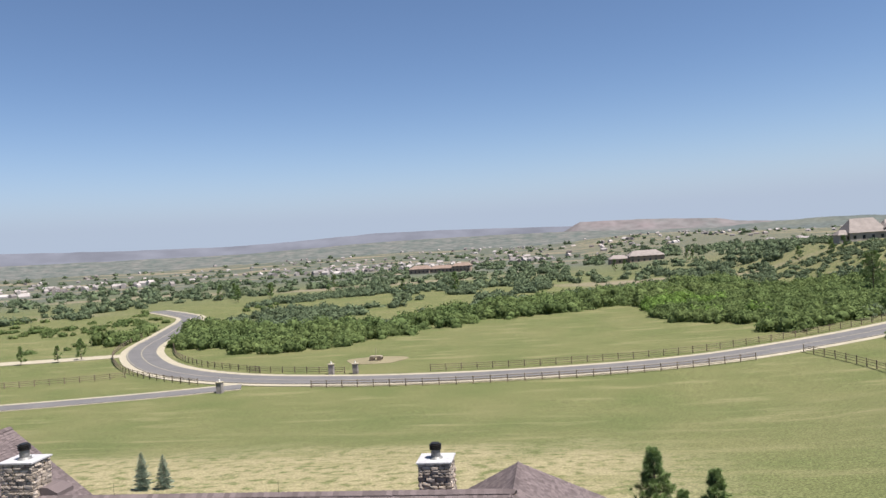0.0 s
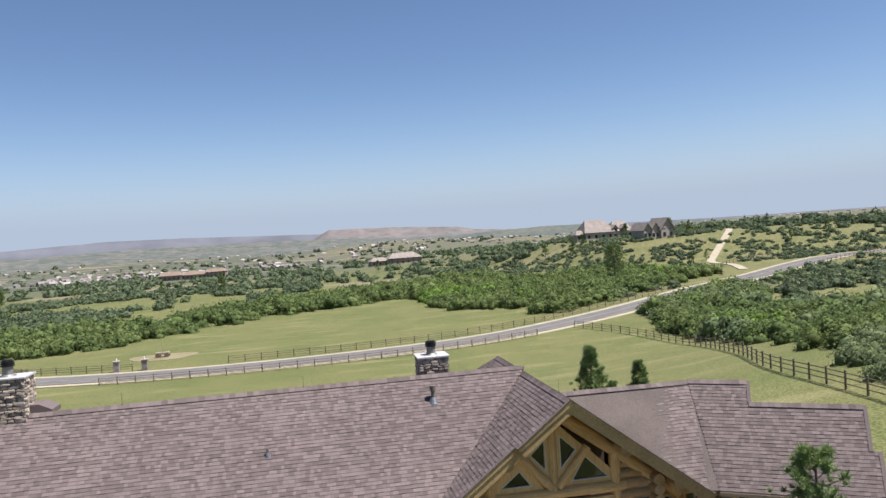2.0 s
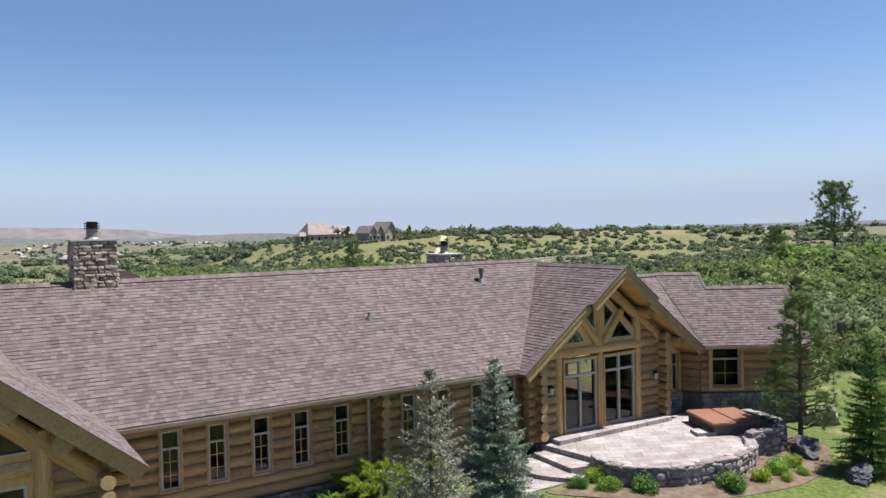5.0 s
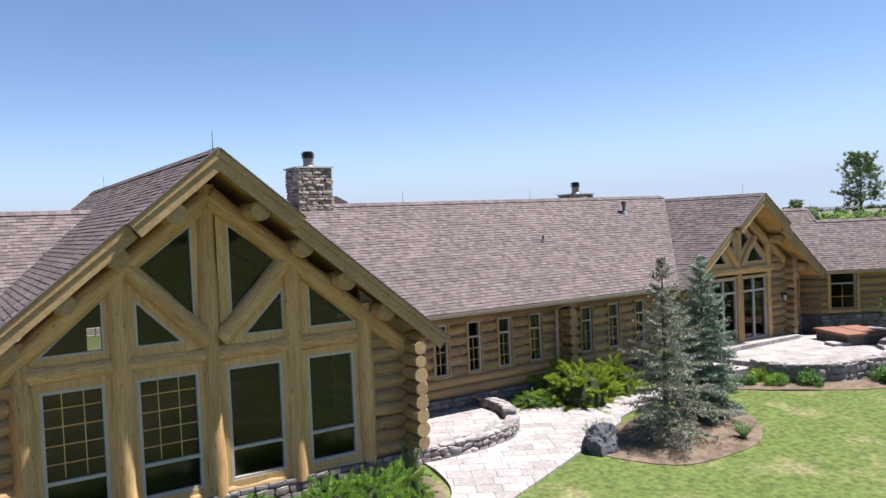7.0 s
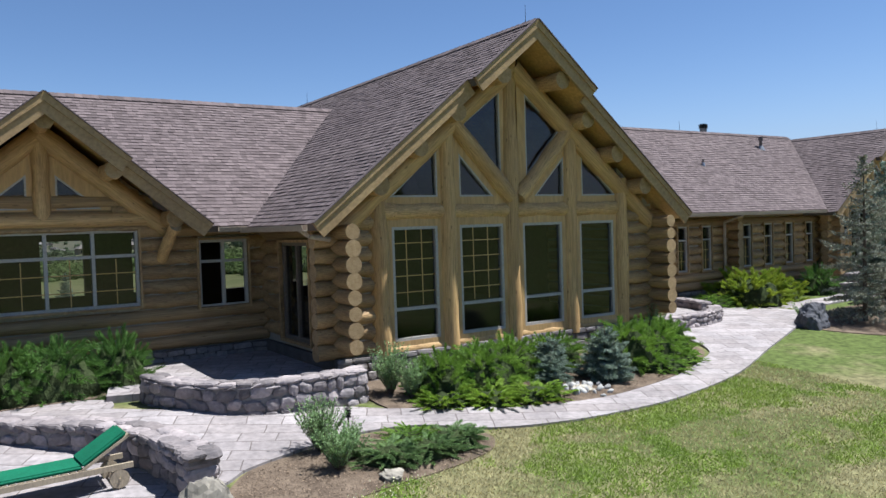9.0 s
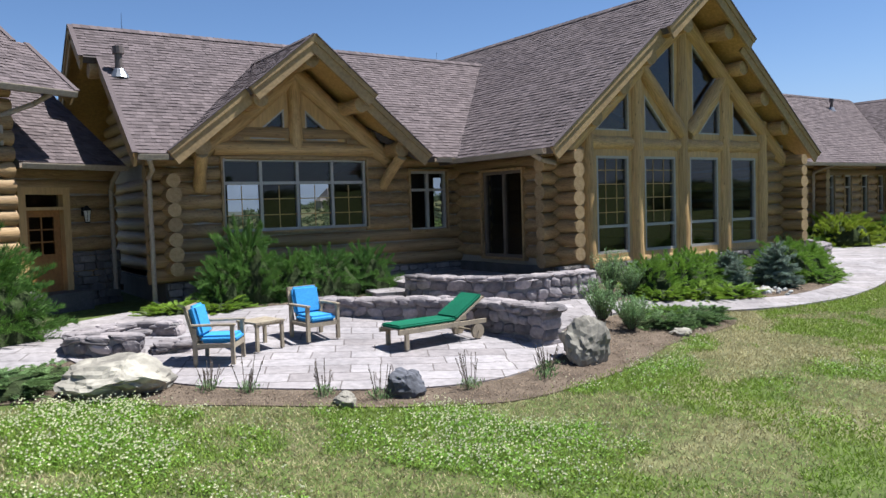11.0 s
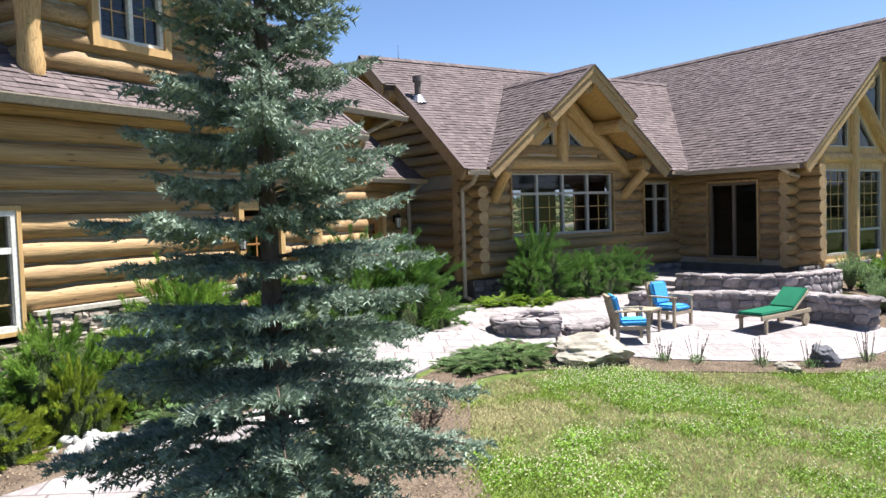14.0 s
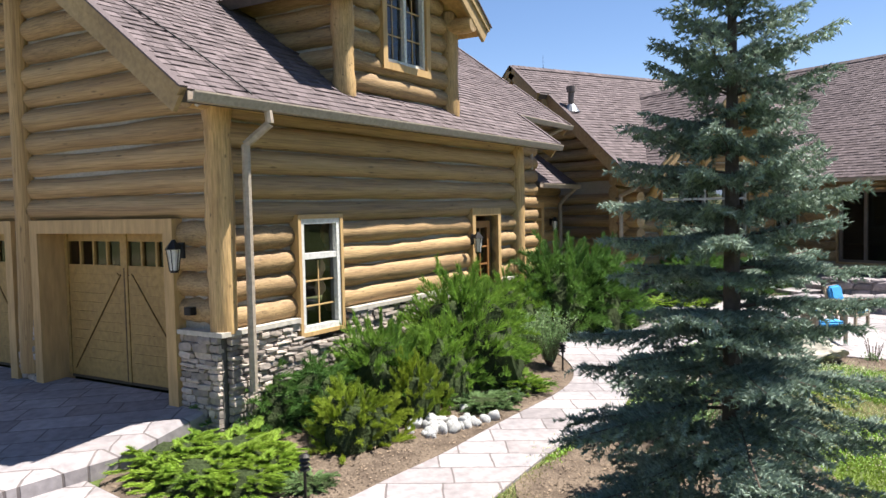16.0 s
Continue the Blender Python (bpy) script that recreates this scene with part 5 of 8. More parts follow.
M_PAVE = paving_material()
M_MULCH = mat("wood_mulch", (0.085, 0.063, 0.047), (0.165, 0.125, 0.092), rough=0.95, big=3.0, fine=30, bump=0.9, coords="World", spec=0.1)
M_ASPHALT = mat("asphalt", (0.11, 0.105, 0.108), (0.135, 0.128, 0.128), rough=0.95, big=0.3, fine=8, bump=0.2, coords="World", spec=0.15)
M_GRAVEL = mat("pale_road_shoulder", (0.34, 0.30, 0.235), (0.28, 0.25, 0.19), rough=0.95, big=0.6, fine=10, bump=0.3, coords="World", spec=0.1)
M_LINE = mat("road_paint", (0.26, 0.235, 0.18), rough=0.8, big=1, fine=10, bump=0, coords="World")


def curve(pts, n=8, closed=False):
    """A smooth line through points (Catmull-Rom)."""
    out, k = [], len(pts)
    for i in range(k if closed else k - 1):
        p = [Vector(pts[(i + j) % k] if closed else pts[min(k - 1, max(0, i + j))]) for j in (-1, 0, 1, 2)]
        for s in range(n):
            t = s / n
            out.append(0.5 * (2 * p[1] + (p[2] - p[0]) * t + (2 * p[0] - 5 * p[1] + 4 * p[2] - p[3]) * t * t + (3 * p[1] - p[0] - 3 * p[2] + p[3]) * t ** 3))
    if not closed:
        out.append(Vector(pts[-1]))
    return out


def slab(name, outline, dz, material, label, flat=None, thick=0.12, category="paving", step=0.5, parent=None):
    """Paving or a bed over an outline (x, y): it follows the ground, or lies level at the height flat."""
    bm = bmesh.new()
    f = bm.faces.new([bm.verts.new((p[0], p[1], 0)) for p in outline])
    ys = [p[1] for p in outline]
    xs = [p[0] for p in outline]
    if flat is None:
        for y in np.arange(min(ys) + step, max(ys), step):
            bmesh.ops.bisect_plane(bm, geom=bm.verts[:] + bm.edges[:] + bm.faces[:], plane_co=(0, y, 0), plane_no=(0, 1, 0))
        for x in np.arange(min(xs) + 4 * step, max(xs), 4 * step):
            bmesh.ops.bisect_plane(bm, geom=bm.verts[:] + bm.edges[:] + bm.faces[:], plane_co=(x, 0, 0), plane_no=(1, 0, 0))
    ext = bmesh.ops.extrude_face_region(bm, geom=bm.faces[:])
    low = {v for v in ext["geom"] if isinstance(v, bmesh.types.BMVert)}
    for v in bm.verts:
        top = (ground_z(v.co.x, v.co.y) + dz) if flat is None else flat
        v.co.z = top - thick if v in low else top
    ob = part(name, bm, material, parent)
    return tagged(ob, label, category, kind="" if parent else "structure")


def ribbon(a, b):
    return [p.to_2d() for p in a] + [p.to_2d() for p in reversed(b)]


def V3(pts):
    return [(p[0], p[1], 0) for p in pts]


slab("bed_garage", [p.to_2d() for p in curve(V3([(-1.35, -0.6), (-1.0, -1.5), (-0.3, -2.62), (0.8, -2.28), (2.4, -1.66), (3.5, -1.16), (5.25, -0.4), (6.15, 0.22), (6.6, 1.1), (6.9, 2.2), (7.9, 3.2), (4.6, 2.4), (2.0, 0.95), (0.2, 0.0), (-0.5, 0.0)]), 5, True)], 0.015, M_MULCH, "brown bark mulch bed beside the garage", category="mulch bed")
slab("path_garden", ribbon(curve(V3([(-0.3, -2.72), (0.83, -2.3), (1.46, -2.05), (2.4, -1.7), (3.5, -1.2), (5.25, -0.44), (6.1, 0.2), (6.55, 1.0), (6.9, 2.2), (8.0, 2.1), (9.2, 2.6), (11.0, 4.6)])),
                           curve(V3([(-0.2, -4.2), (1.0, -3.7), (2.22, -3.0), (3.47, -2.35), (4.34, -2.03), (5.22, -1.72), (6.6, -0.75), (7.8, -0.1), (8.84, 0.4), (10.3, 0.85), (11.4, 2.6), (12.2, 5.4)]))), 0.035, M_PAVE, "pale stamped concrete garden path")
slab("driveway", [(-14, -9), (-2.4, -6.5), (-0.25, -4.25), (-0.3, -2.7), (-1.2, -1.2), (-1.6, -0.2), (-0.2, 0.2), (-3.4, 6.8), (-4.4, 9.5), (-16, 8)], 0.03, M_PAVE, "pale stamped concrete driveway")
bm = bmesh.new()
prism(bm, [(0.3, 0.35, -0.1), (-3.5, 7.8, -0.1), (-6.6, 6.4, -0.29), (-2.7, -0.9, -0.4), (-1.0, -0.35, -0.35)], (0, 0, -0.3))
tagged(part("apron_garage", bm, M_PAVE), "paved apron sloping from the garage doors", "paving", kind="structure")
slab("patio", [p.to_2d() for p in curve(V3([(10.2, 1.2), (10.75, -0.4), (11.3, -1.2), (11.85, -1.8), (12.73, -2.45), (13.56, -3.0), (14.5, -3.36), (15.47, -3.42), (16.7, -3.05), (17.65, -2.35), (17.1, -0.6), (16.3, 1.0), (17.2, 3.4), (15.5, 4.3), (12.5, 5.0), (11.2, 4.2), (10.6, 2.6)]), 6, True)], 0.04, M_PAVE, "round stamped concrete patio")
slab("path_house", ribbon(curve(V3([(16.6, 3.2), (18.2, 1.6), (19.5, 0.65), (20.6, 0.5), (21.55, -0.1), (22.5, -0.62), (23.44, -1.12), (24.5, -1.5), (25.94, -1.62), (28.1, -1.25), (29.63, -0.64), (30.9, 0.1), (31.4, 1.8), (31.5, 5.9)])),
                          curve(V3([(15.6, 1.6), (17.0, -0.4), (17.55, -1.9), (18.2, -1.56), (19.05, -1.25), (20.2, -0.97), (21.42, -1.17), (22.42, -1.95), (23.77, -2.36), (25.14, -2.48), (26.8, -2.42), (29.4, -1.85), (32.3, -0.7), (35.3, 0.42), (38.0, 1.6)]))[:-1] + curve(V3([(38.0, 1.6), (38.6, 2.4), (38.3, 4.0), (36.9, 5.6)]))), 0.045, M_PAVE, "curving pale stamped concrete path along the house")
slab("path_terrace", ribbon(curve(V3([(37.6, 3.6), (40.0, 3.9), (43.0, 3.9), (45.3, 4.6)])), curve(V3([(37.9, 1.8), (40.5, 2.6), (43.5, 2.7), (45.9, 2.7)]))), 0.05, M_PAVE, "pale stamped concrete path to the terrace")
slab("terrace_nook", [p.to_2d() for p in curve(V3([(21.3, 1.5), (20.2, 1.05), (18.9, 1.7), (18.1, 3.0)]), 6)] + [(18.2, 5.9), (21.3, 5.9)], 0, M_PAVE, "paved terrace before the sliding door", flat=-0.05, thick=0.5)
slab("terrace_mid", [(31.0, 5.9), (31.1, 2.6)] + [p.to_2d() for p in curve(V3([(33.4, 2.4), (34.9, 3.0), (35.6, 4.2), (35.9, 5.9)]), 5)], 0, M_PAVE, "paved terrace beside the great gable", flat=-0.16, thick=0.4)
slab("bed_gable", [p.to_2d() for p in curve(V3([(21.5, 1.8), (21.5, 0.0), (22.5, -0.55), (23.44, -1.05), (24.5, -1.43), (25.94, -1.55), (28.1, -1.18), (29.6, -0.58), (30.8, 0.2), (31.0, 1.85)]), 5)], 0.02, M_MULCH, "bark mulch bed below the great gable", category="mulch bed")
slab("bed_patio", [p.to_2d() for p in curve(V3([(10.0, -0.7), (10.8, -1.95), (11.53, -2.44), (12.4, -3.04), (13.3, -3.66), (14.25, -4.15), (15.1, -4.35), (16.5, -4.2), (17.85, -3.85), (19.2, -3.3), (20.9, -3.05), (21.9, -2.7), (22.2, -2.0), (21.4, -1.25), (20.2, -1.05), (19.05, -1.3), (18.2, -1.6), (17.6, -2.25), (16.7, -2.95), (15.47, -3.32), (14.5, -3.26), (13.56, -2.9), (12.73, -2.35), (11.85, -1.7), (11.2, -1.0)]), 4, True)], 0.018, M_MULCH, "bark mulch bed round the patio", category="mulch bed")
slab("bed_spruces", [p.to_2d() for p in curve(V3([(35.5, 0.3), (36.6, -1.6), (38.6, -1.9), (40.2, -1.6), (41.6, -0.3), (41.9, 1.6), (39.4, 1.8), (37.2, 1.2)]), 5, True)], 0.02, M_MULCH, "bark mulch bed under the spruces", category="mulch bed")
slab("bed_terrace", [p.to_2d() for p in curve(V3([(43.8, 2.5), (45.3, 0.7), (47.4, -0.6), (49.5, -1.2), (51.8, -1.4), (54.2, -0.7), (56.0, 1.0), (55.0, 2.6), (52.5, 1.0), (49.0, 0.2), (46.4, 1.5)]), 4, True)], 0.02, M_MULCH, "bark mulch bed round the terrace", category="mulch bed")
slab("bed_spruce", [p.to_2d() for p in curve(V3([(2.4, -3.1), (3.6, -2.45), (5.3, -1.8), (7.0, -0.95), (7.9, -0.95), (7.4, -2.0), (6.3, -3.6), (5.4, -5.4), (4.0, -6.2), (2.6, -5.4)]), 4, True)], 0.016, M_MULCH, "bark mulch bed under the big spruce", category="mulch bed")
slab("bed_path", [p.to_2d() for p in curve(V3([(6.9, -0.95), (7.8, -0.3), (8.84, 0.25), (10.3, 0.7), (10.8, -0.4), (10.9, -1.6), (10.1, -1.5), (9.4, -1.0), (8.3, -0.95), (7.6, -1.5)]), 4, True)], 0.017, M_MULCH, "bark mulch bed between path and lawn", category="mulch bed")
slab("bed_link", [(7.2, 2.6), (8.2, 1.9), (9.6, 2.9), (10.4, 4.6), (10.6, 5.6), (8.0, 3.6)], 0.02, M_MULCH, "bark mulch bed at the garage corner", category="mulch bed")
slab("bed_dining", [(12.9, 4.5), (14.2, 3.9), (17.2, 3.9), (18.2, 4.4), (18.2, 5.9), (13.0, 5.9)], 0.05, M_MULCH, "bark mulch bed under the wide window", category="mulch bed")


def garden_wall(line, z_top, z_low, w=0.36, name="stone_wall", label="low curved wall of grey rubble stone"):
    """A low mortared rubble wall along a line: core, face stones on both sides and cap stones."""
    pts = curve(V3(line), 7)
    wall = thing(name, label, "stone wall", (pts[0].x, pts[0].y, 0))
    inv = wall.matrix_basis.inverted()
    bm = bmesh.new()
    rows = []
    for i, p in enumerate(pts):
        d = (pts[min(i + 1, len(pts) - 1)] - pts[max(i - 1, 0)]).normalized()
        n = Vector((-d.y, d.x, 0)) * (w / 2 - 0.025)
        zb = ground_z(p.x, p.y) - 0.25 if z_low is None else z_low
        rows.append([bm.verts.new(inv @ Vector((q.x, q.y, z))) for q, z in ((p - n, zb), (p + n, zb), (p + n, z_top - 0.04), (p - n, z_top - 0.04))])
    for a, b in zip(rows, rows[1:]):
        for j in range(4):
            bm.faces.new((a[j], a[(j + 1) % 4], b[(j + 1) % 4], b[j]))
    bm.faces.new(rows[0])
    bm.faces.new(rows[-1][::-1])
    part("core", bm, M_WALLMORTAR, wall)
    length = [0.0]
    for a, b in zip(pts, pts[1:]):
        length.append(length[-1] + (b - a).length)

    def spot(s):
        s = min(max(s, 0), length[-1] - 1e-4)
        i = max(k for k in range(len(length) - 1) if length[k] <= s)
        p = pts[i].lerp(pts[i + 1], (s - length[i]) / (length[i + 1] - length[i]))
        d = (pts[i + 1] - pts[i]).normalized()
        return p, math.degrees(math.atan2(d.y, d.x))

    def lay(s, off, z, a, b, c, tilt=4):
        p, rz = spot(s)
        ob = new("stone", rnd_st.choice(STONES_R))
        ob.parent = wall
        ob.matrix_basis = inv @ pose(p.x, p.y, z, 0, 0, rz) @ Matrix.Translation((0, off, 0)) @ pose(0, 0, 0, rnd_st.uniform(-tilt, tilt), rnd_st.uniform(-tilt, tilt), 0) @ Matrix.Diagonal((a, b, c, 1))

    zb = min(ground_z(p.x, p.y) for p in pts) - 0.08 if z_low is None else z_low
    for sgn in (-1, 1):
        for s, z, a, h in stone_courses(0, length[-1], zb, z_top - 0.05, (0.13, 0.25), (0.15, 0.44)):
            lay(s, sgn * (w / 2 - 0.05) + rnd_st.uniform(-0.02, 0.02), z + rnd_st.uniform(-0.03, 0.03), a * rnd_st.uniform(0.86, 1.06), 0.15, h * rnd_st.uniform(0.8, 1.15), 13)
    s = 0.0
    while s < length[-1]:
        a = rnd_st.uniform(0.25, 0.5)
        lay(s + a / 2, -w / 4 + 0.01, z_top - 0.04 + rnd_st.uniform(-0.01, 0.015), a, w / 2 + 0.05, 0.1, 3)
        lay(s + a / 2 + 0.1, w / 4 + 0.01, z_top - 0.04 + rnd_st.uniform(-0.01, 0.015), a, w / 2 + 0.03, 0.1, 3)
        s += a
    for e in (0.02, length[-1] - 0.02):
        for z in np.arange(zb + 0.1, z_top - 0.1, 0.18):
            lay(e, 0, z, 0.14, w * 0.95, 0.19, 4)
    return wall


garden_wall([(17.85, 3.1), (18.2, 2.0), (19.0, 1.08), (20.2, 0.74), (21.35, 0.85)], 0.2, None, w=0.4)
garden_wall([(15.05, 2.15), (15.35, 1.6), (15.95, 1.0), (16.55, 0.4), (17.0, -0.5), (17.25, -1.5), (17.33, -2.3)], 0.02, None, w=0.46)
garden_wall([(12.15, 1.5), (11.5, 1.85), (10.75, 1.6), (10.45, 1.1), (10.75, 0.8), (11.3, 0.62)], -0.07, None, w=0.4)
garden_wall([(11.5, 0.58), (12.0, 0.55), (12.6, 0.75)], -0.26, None, w=0.38)
garden_wall([(31.2, 2.35), (33.0, 2.25), (34.4, 2.55), (35.2, 3.2)], 0.08, None)
garden_wall([(35.5, 3.7), (35.9, 4.6), (35.95, 5.7)], 0.12, None)
# raised terrace before the gable doors, with its wall, steps and spa
TERR = [(46.35, 2.9), (46.2, 1.8), (47.0, 0.9), (48.4, 0.35), (50.0, 0.15), (51.4, 0.5), (52.2, 1.2)]
garden_wall(TERR, 0.33, None)
garden_wall([(52.2, 1.2), (53.6, 0.9), (54.7, 1.9), (54.9, 3.2)], 0.55, None)
slab("terrace_gable", [p.to_2d() for p in curve(V3(TERR), 5)] + [(53.2, 1.6), (53.6, 5.3), (46.0, 5.4)], 0, M_PAVE, "raised stamped concrete terrace", flat=0.2, thick=0.7)
slab("terrace_step", [(46.4, 4.75), (52.3, 4.75), (52.3, 5.5), (46.4, 5.5)], 0, M_PAVE, "long concrete step at the glass doors", flat=0.36, thick=0.4)
slab("step_upper", [(45.5, 5.2), (45.35, 3.0), (46.3, 2.8), (46.3, 5.2)], 0, M_PAVE, "concrete step up to the terrace", flat=0.02, thick=0.4)
slab("step_lower", [p.to_2d() for p in curve(V3([(45.4, 5.2), (44.5, 4.8), (44.3, 3.7), (44.9, 2.7), (45.4, 2.6)]), 5)], 0, M_PAVE, "curved lower concrete step", flat=-0.14, thick=0.4)
slab("stair_nook", [(17.1, 3.4), (18.1, 3.1), (18.2, 4.3), (17.3, 4.3)], 0, M_PAVE, "stone step to the nook terrace", flat=-0.18, thick=0.3)
spa = thing("hot_tub", "sunken hot tub with rust-brown padded cover", "hot tub", (53.1, 2.9, 0.2))
M_SPA = mat("brown_vinyl_cover", (0.21, 0.098, 0.066), (0.175, 0.083, 0.058), rough=0.6, big=1.0, fine=20, bump=0.1)
bm = bmesh.new()
box(bm, (-0.95, -1.05, 0.0), (0.95, 1.05, 0.34), pose(0, 0, 0, 0, 0, -25))
part("tub_shell", bm, M_MORTAR, spa)
for s in (-1, 1):
    bm = bmesh.new()
    box(bm, (-1.05 if s < 0 else 0.01, -1.15, 0.34), (-0.01 if s < 0 else 1.05, 1.15, 0.46), pose(0, 0, 0, 0, 0, -25))
    bmesh.ops.bevel(bm, geom=bm.edges[:], offset=0.03, segments=2, affect="EDGES")
    part("cover", bm, M_SPA, spa, "rust-brown folding cover")
slab("spa_step", [(51.2, 2.6), (51.9, 2.3), (52.2, 2.9), (51.5, 3.2)], 0, M_PAVE, "small concrete spa step", flat=0.32, thick=0.2)


# ---- plants ----
rng = np.random.default_rng(4)


class Sprig:
    """Collects loose triangles and quads for one foliage mesh."""

    def __init__(self):
        self.v, self.f, self.n = [], [], 0

    def tris(self, base, tip, half):
        """Leaves: arrays of base points, tips and half-width vectors."""
        k = len(base)
        v = np.empty((k, 3, 3))
        v[:, 0], v[:, 1], v[:, 2] = base - half, base + half, tip
        self.v.append(v.reshape(-1, 3))
        self.f.append(np.arange(3 * k).reshape(-1, 3) + self.n)
        self.n += 3 * k

    def kites(self, base, tip, half, belly=0.45):
        k = len(base)
        mid = base + (tip - base) * belly
        v = np.empty((k, 4, 3))
        v[:, 0], v[:, 1], v[:, 2], v[:, 3] = base, mid + half, tip, mid - half
        self.v.append(v.reshape(-1, 3))
        q = np.arange(4 * k).reshape(-1, 4) + self.n
        self.f.append(q)
        self.n += 4 * k

    def mesh(self, name, mats):
        me = bpy.data.meshes.new(name)
        v = np.concatenate(self.v)
        faces = [tuple(map(int, r)) for a in self.f for r in a]
        me.from_pydata(v.tolist(), [], faces)
        for m in mats if isinstance(mats, (list, tuple)) else [mats]:
            me.materials.append(m)
        me.update()
        return me


def unit(a):
    return a / np.maximum(np.linalg.norm(a, axis=-1, keepdims=True), 1e-9)


def around(k, spread=1.0):
    return unit(rng.normal(size=(k, 3))) * spread


def juniper_mesh(name, material, plumes=230, rise=0.35, top=1.5, length=0.62, leaf=0.034, seed=1, heart=0.78):
    """A juniper of radius about 1: overlapping tapered feathers that sweep outward and up over a dark ball that stands
    in for its shaded, twiggy inside.
    """
    r = np.random.default_rng(seed)
    s = Sprig()
    flat = min(1.0, math.sin(min(top, 1.57)) + 0.08)
    for k in range(plumes):
        a = 2 * np.pi * (k * 0.618 + r.uniform(-0.05, 0.05))
        e = np.arcsin(flat * ((k + 0.5) / plumes) ** 0.8) + r.uniform(-0.1, 0.1)
        out = np.array([np.cos(a) * np.cos(e), np.sin(a) * np.cos(e), max(0.03, np.sin(e))])
        lump = 0.93 + 0.13 * np.sin(3 * a + seed) * np.cos(e) + 0.08 * np.sin(7 * a + 5 * e)
        tip = out * lump * (r.uniform(0.92, 1.16) if k % 4 else r.uniform(0.78, 0.92))
        L = length * r.uniform(0.7, 1.25)
        d = unit(np.array([out[0], out[1], 0.4 * out[2]]) + np.array([0, 0, rise * r.uniform(0.3, 1.2)]) + r.normal(size=3) * 0.15)
        side = unit(np.cross(d, [0, 0, 1]) + r.normal(size=3) * 0.25)
        over = np.cross(side, d)
        m = 13
        t = np.repeat(np.linspace(0.0, 1.0, m), 3)
        g = len(t)
        roll = np.tile([-1.0, 0.0, 1.0], m) * 1.9 + r.uniform(-0.5, 0.5, g)
        base = tip - d * L + np.outer(t * L, d) + np.outer(-0.12 * L * t ** 2.5, [0, 0, 1])
        bl = L * (0.24 * (1 - t) ** 0.8 + 0.06) * r.uniform(0.7, 1.25, g)
        open_ = r.uniform(0.3, 0.5, g)[:, None]
        bd = unit(d + open_ * (np.outer(np.sin(roll), side) + np.outer(np.cos(roll), over)))
        q = 6
        u = np.tile(np.linspace(0.1, 1.0, q), g)
        pos = np.repeat(base, q, 0) + np.repeat(bd, q, 0) * (u * np.repeat(bl, q))[:, None]
        pos[:, 2] = np.maximum(pos[:, 2], 0.01)
        n = len(pos)
        dr = unit(np.repeat(bd, q, 0) + r.normal(size=(n, 3)) * 0.2)
        w = unit(np.cross(dr, r.normal(size=(n, 3)))) * leaf * 0.17
        s.tris(pos, pos + dr * (leaf * r.uniform(1.5, 2.8, n))[:, None], w)
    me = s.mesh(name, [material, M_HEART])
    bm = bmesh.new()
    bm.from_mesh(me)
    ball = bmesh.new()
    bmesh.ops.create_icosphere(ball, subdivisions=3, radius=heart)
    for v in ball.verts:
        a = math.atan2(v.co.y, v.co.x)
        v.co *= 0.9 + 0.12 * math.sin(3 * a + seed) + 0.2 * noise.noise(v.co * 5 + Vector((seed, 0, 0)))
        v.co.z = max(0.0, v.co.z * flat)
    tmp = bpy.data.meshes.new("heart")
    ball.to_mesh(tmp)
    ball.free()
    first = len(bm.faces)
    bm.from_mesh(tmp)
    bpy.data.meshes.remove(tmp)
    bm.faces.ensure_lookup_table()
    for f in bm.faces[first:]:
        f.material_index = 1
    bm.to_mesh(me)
    bm.free()
    return me


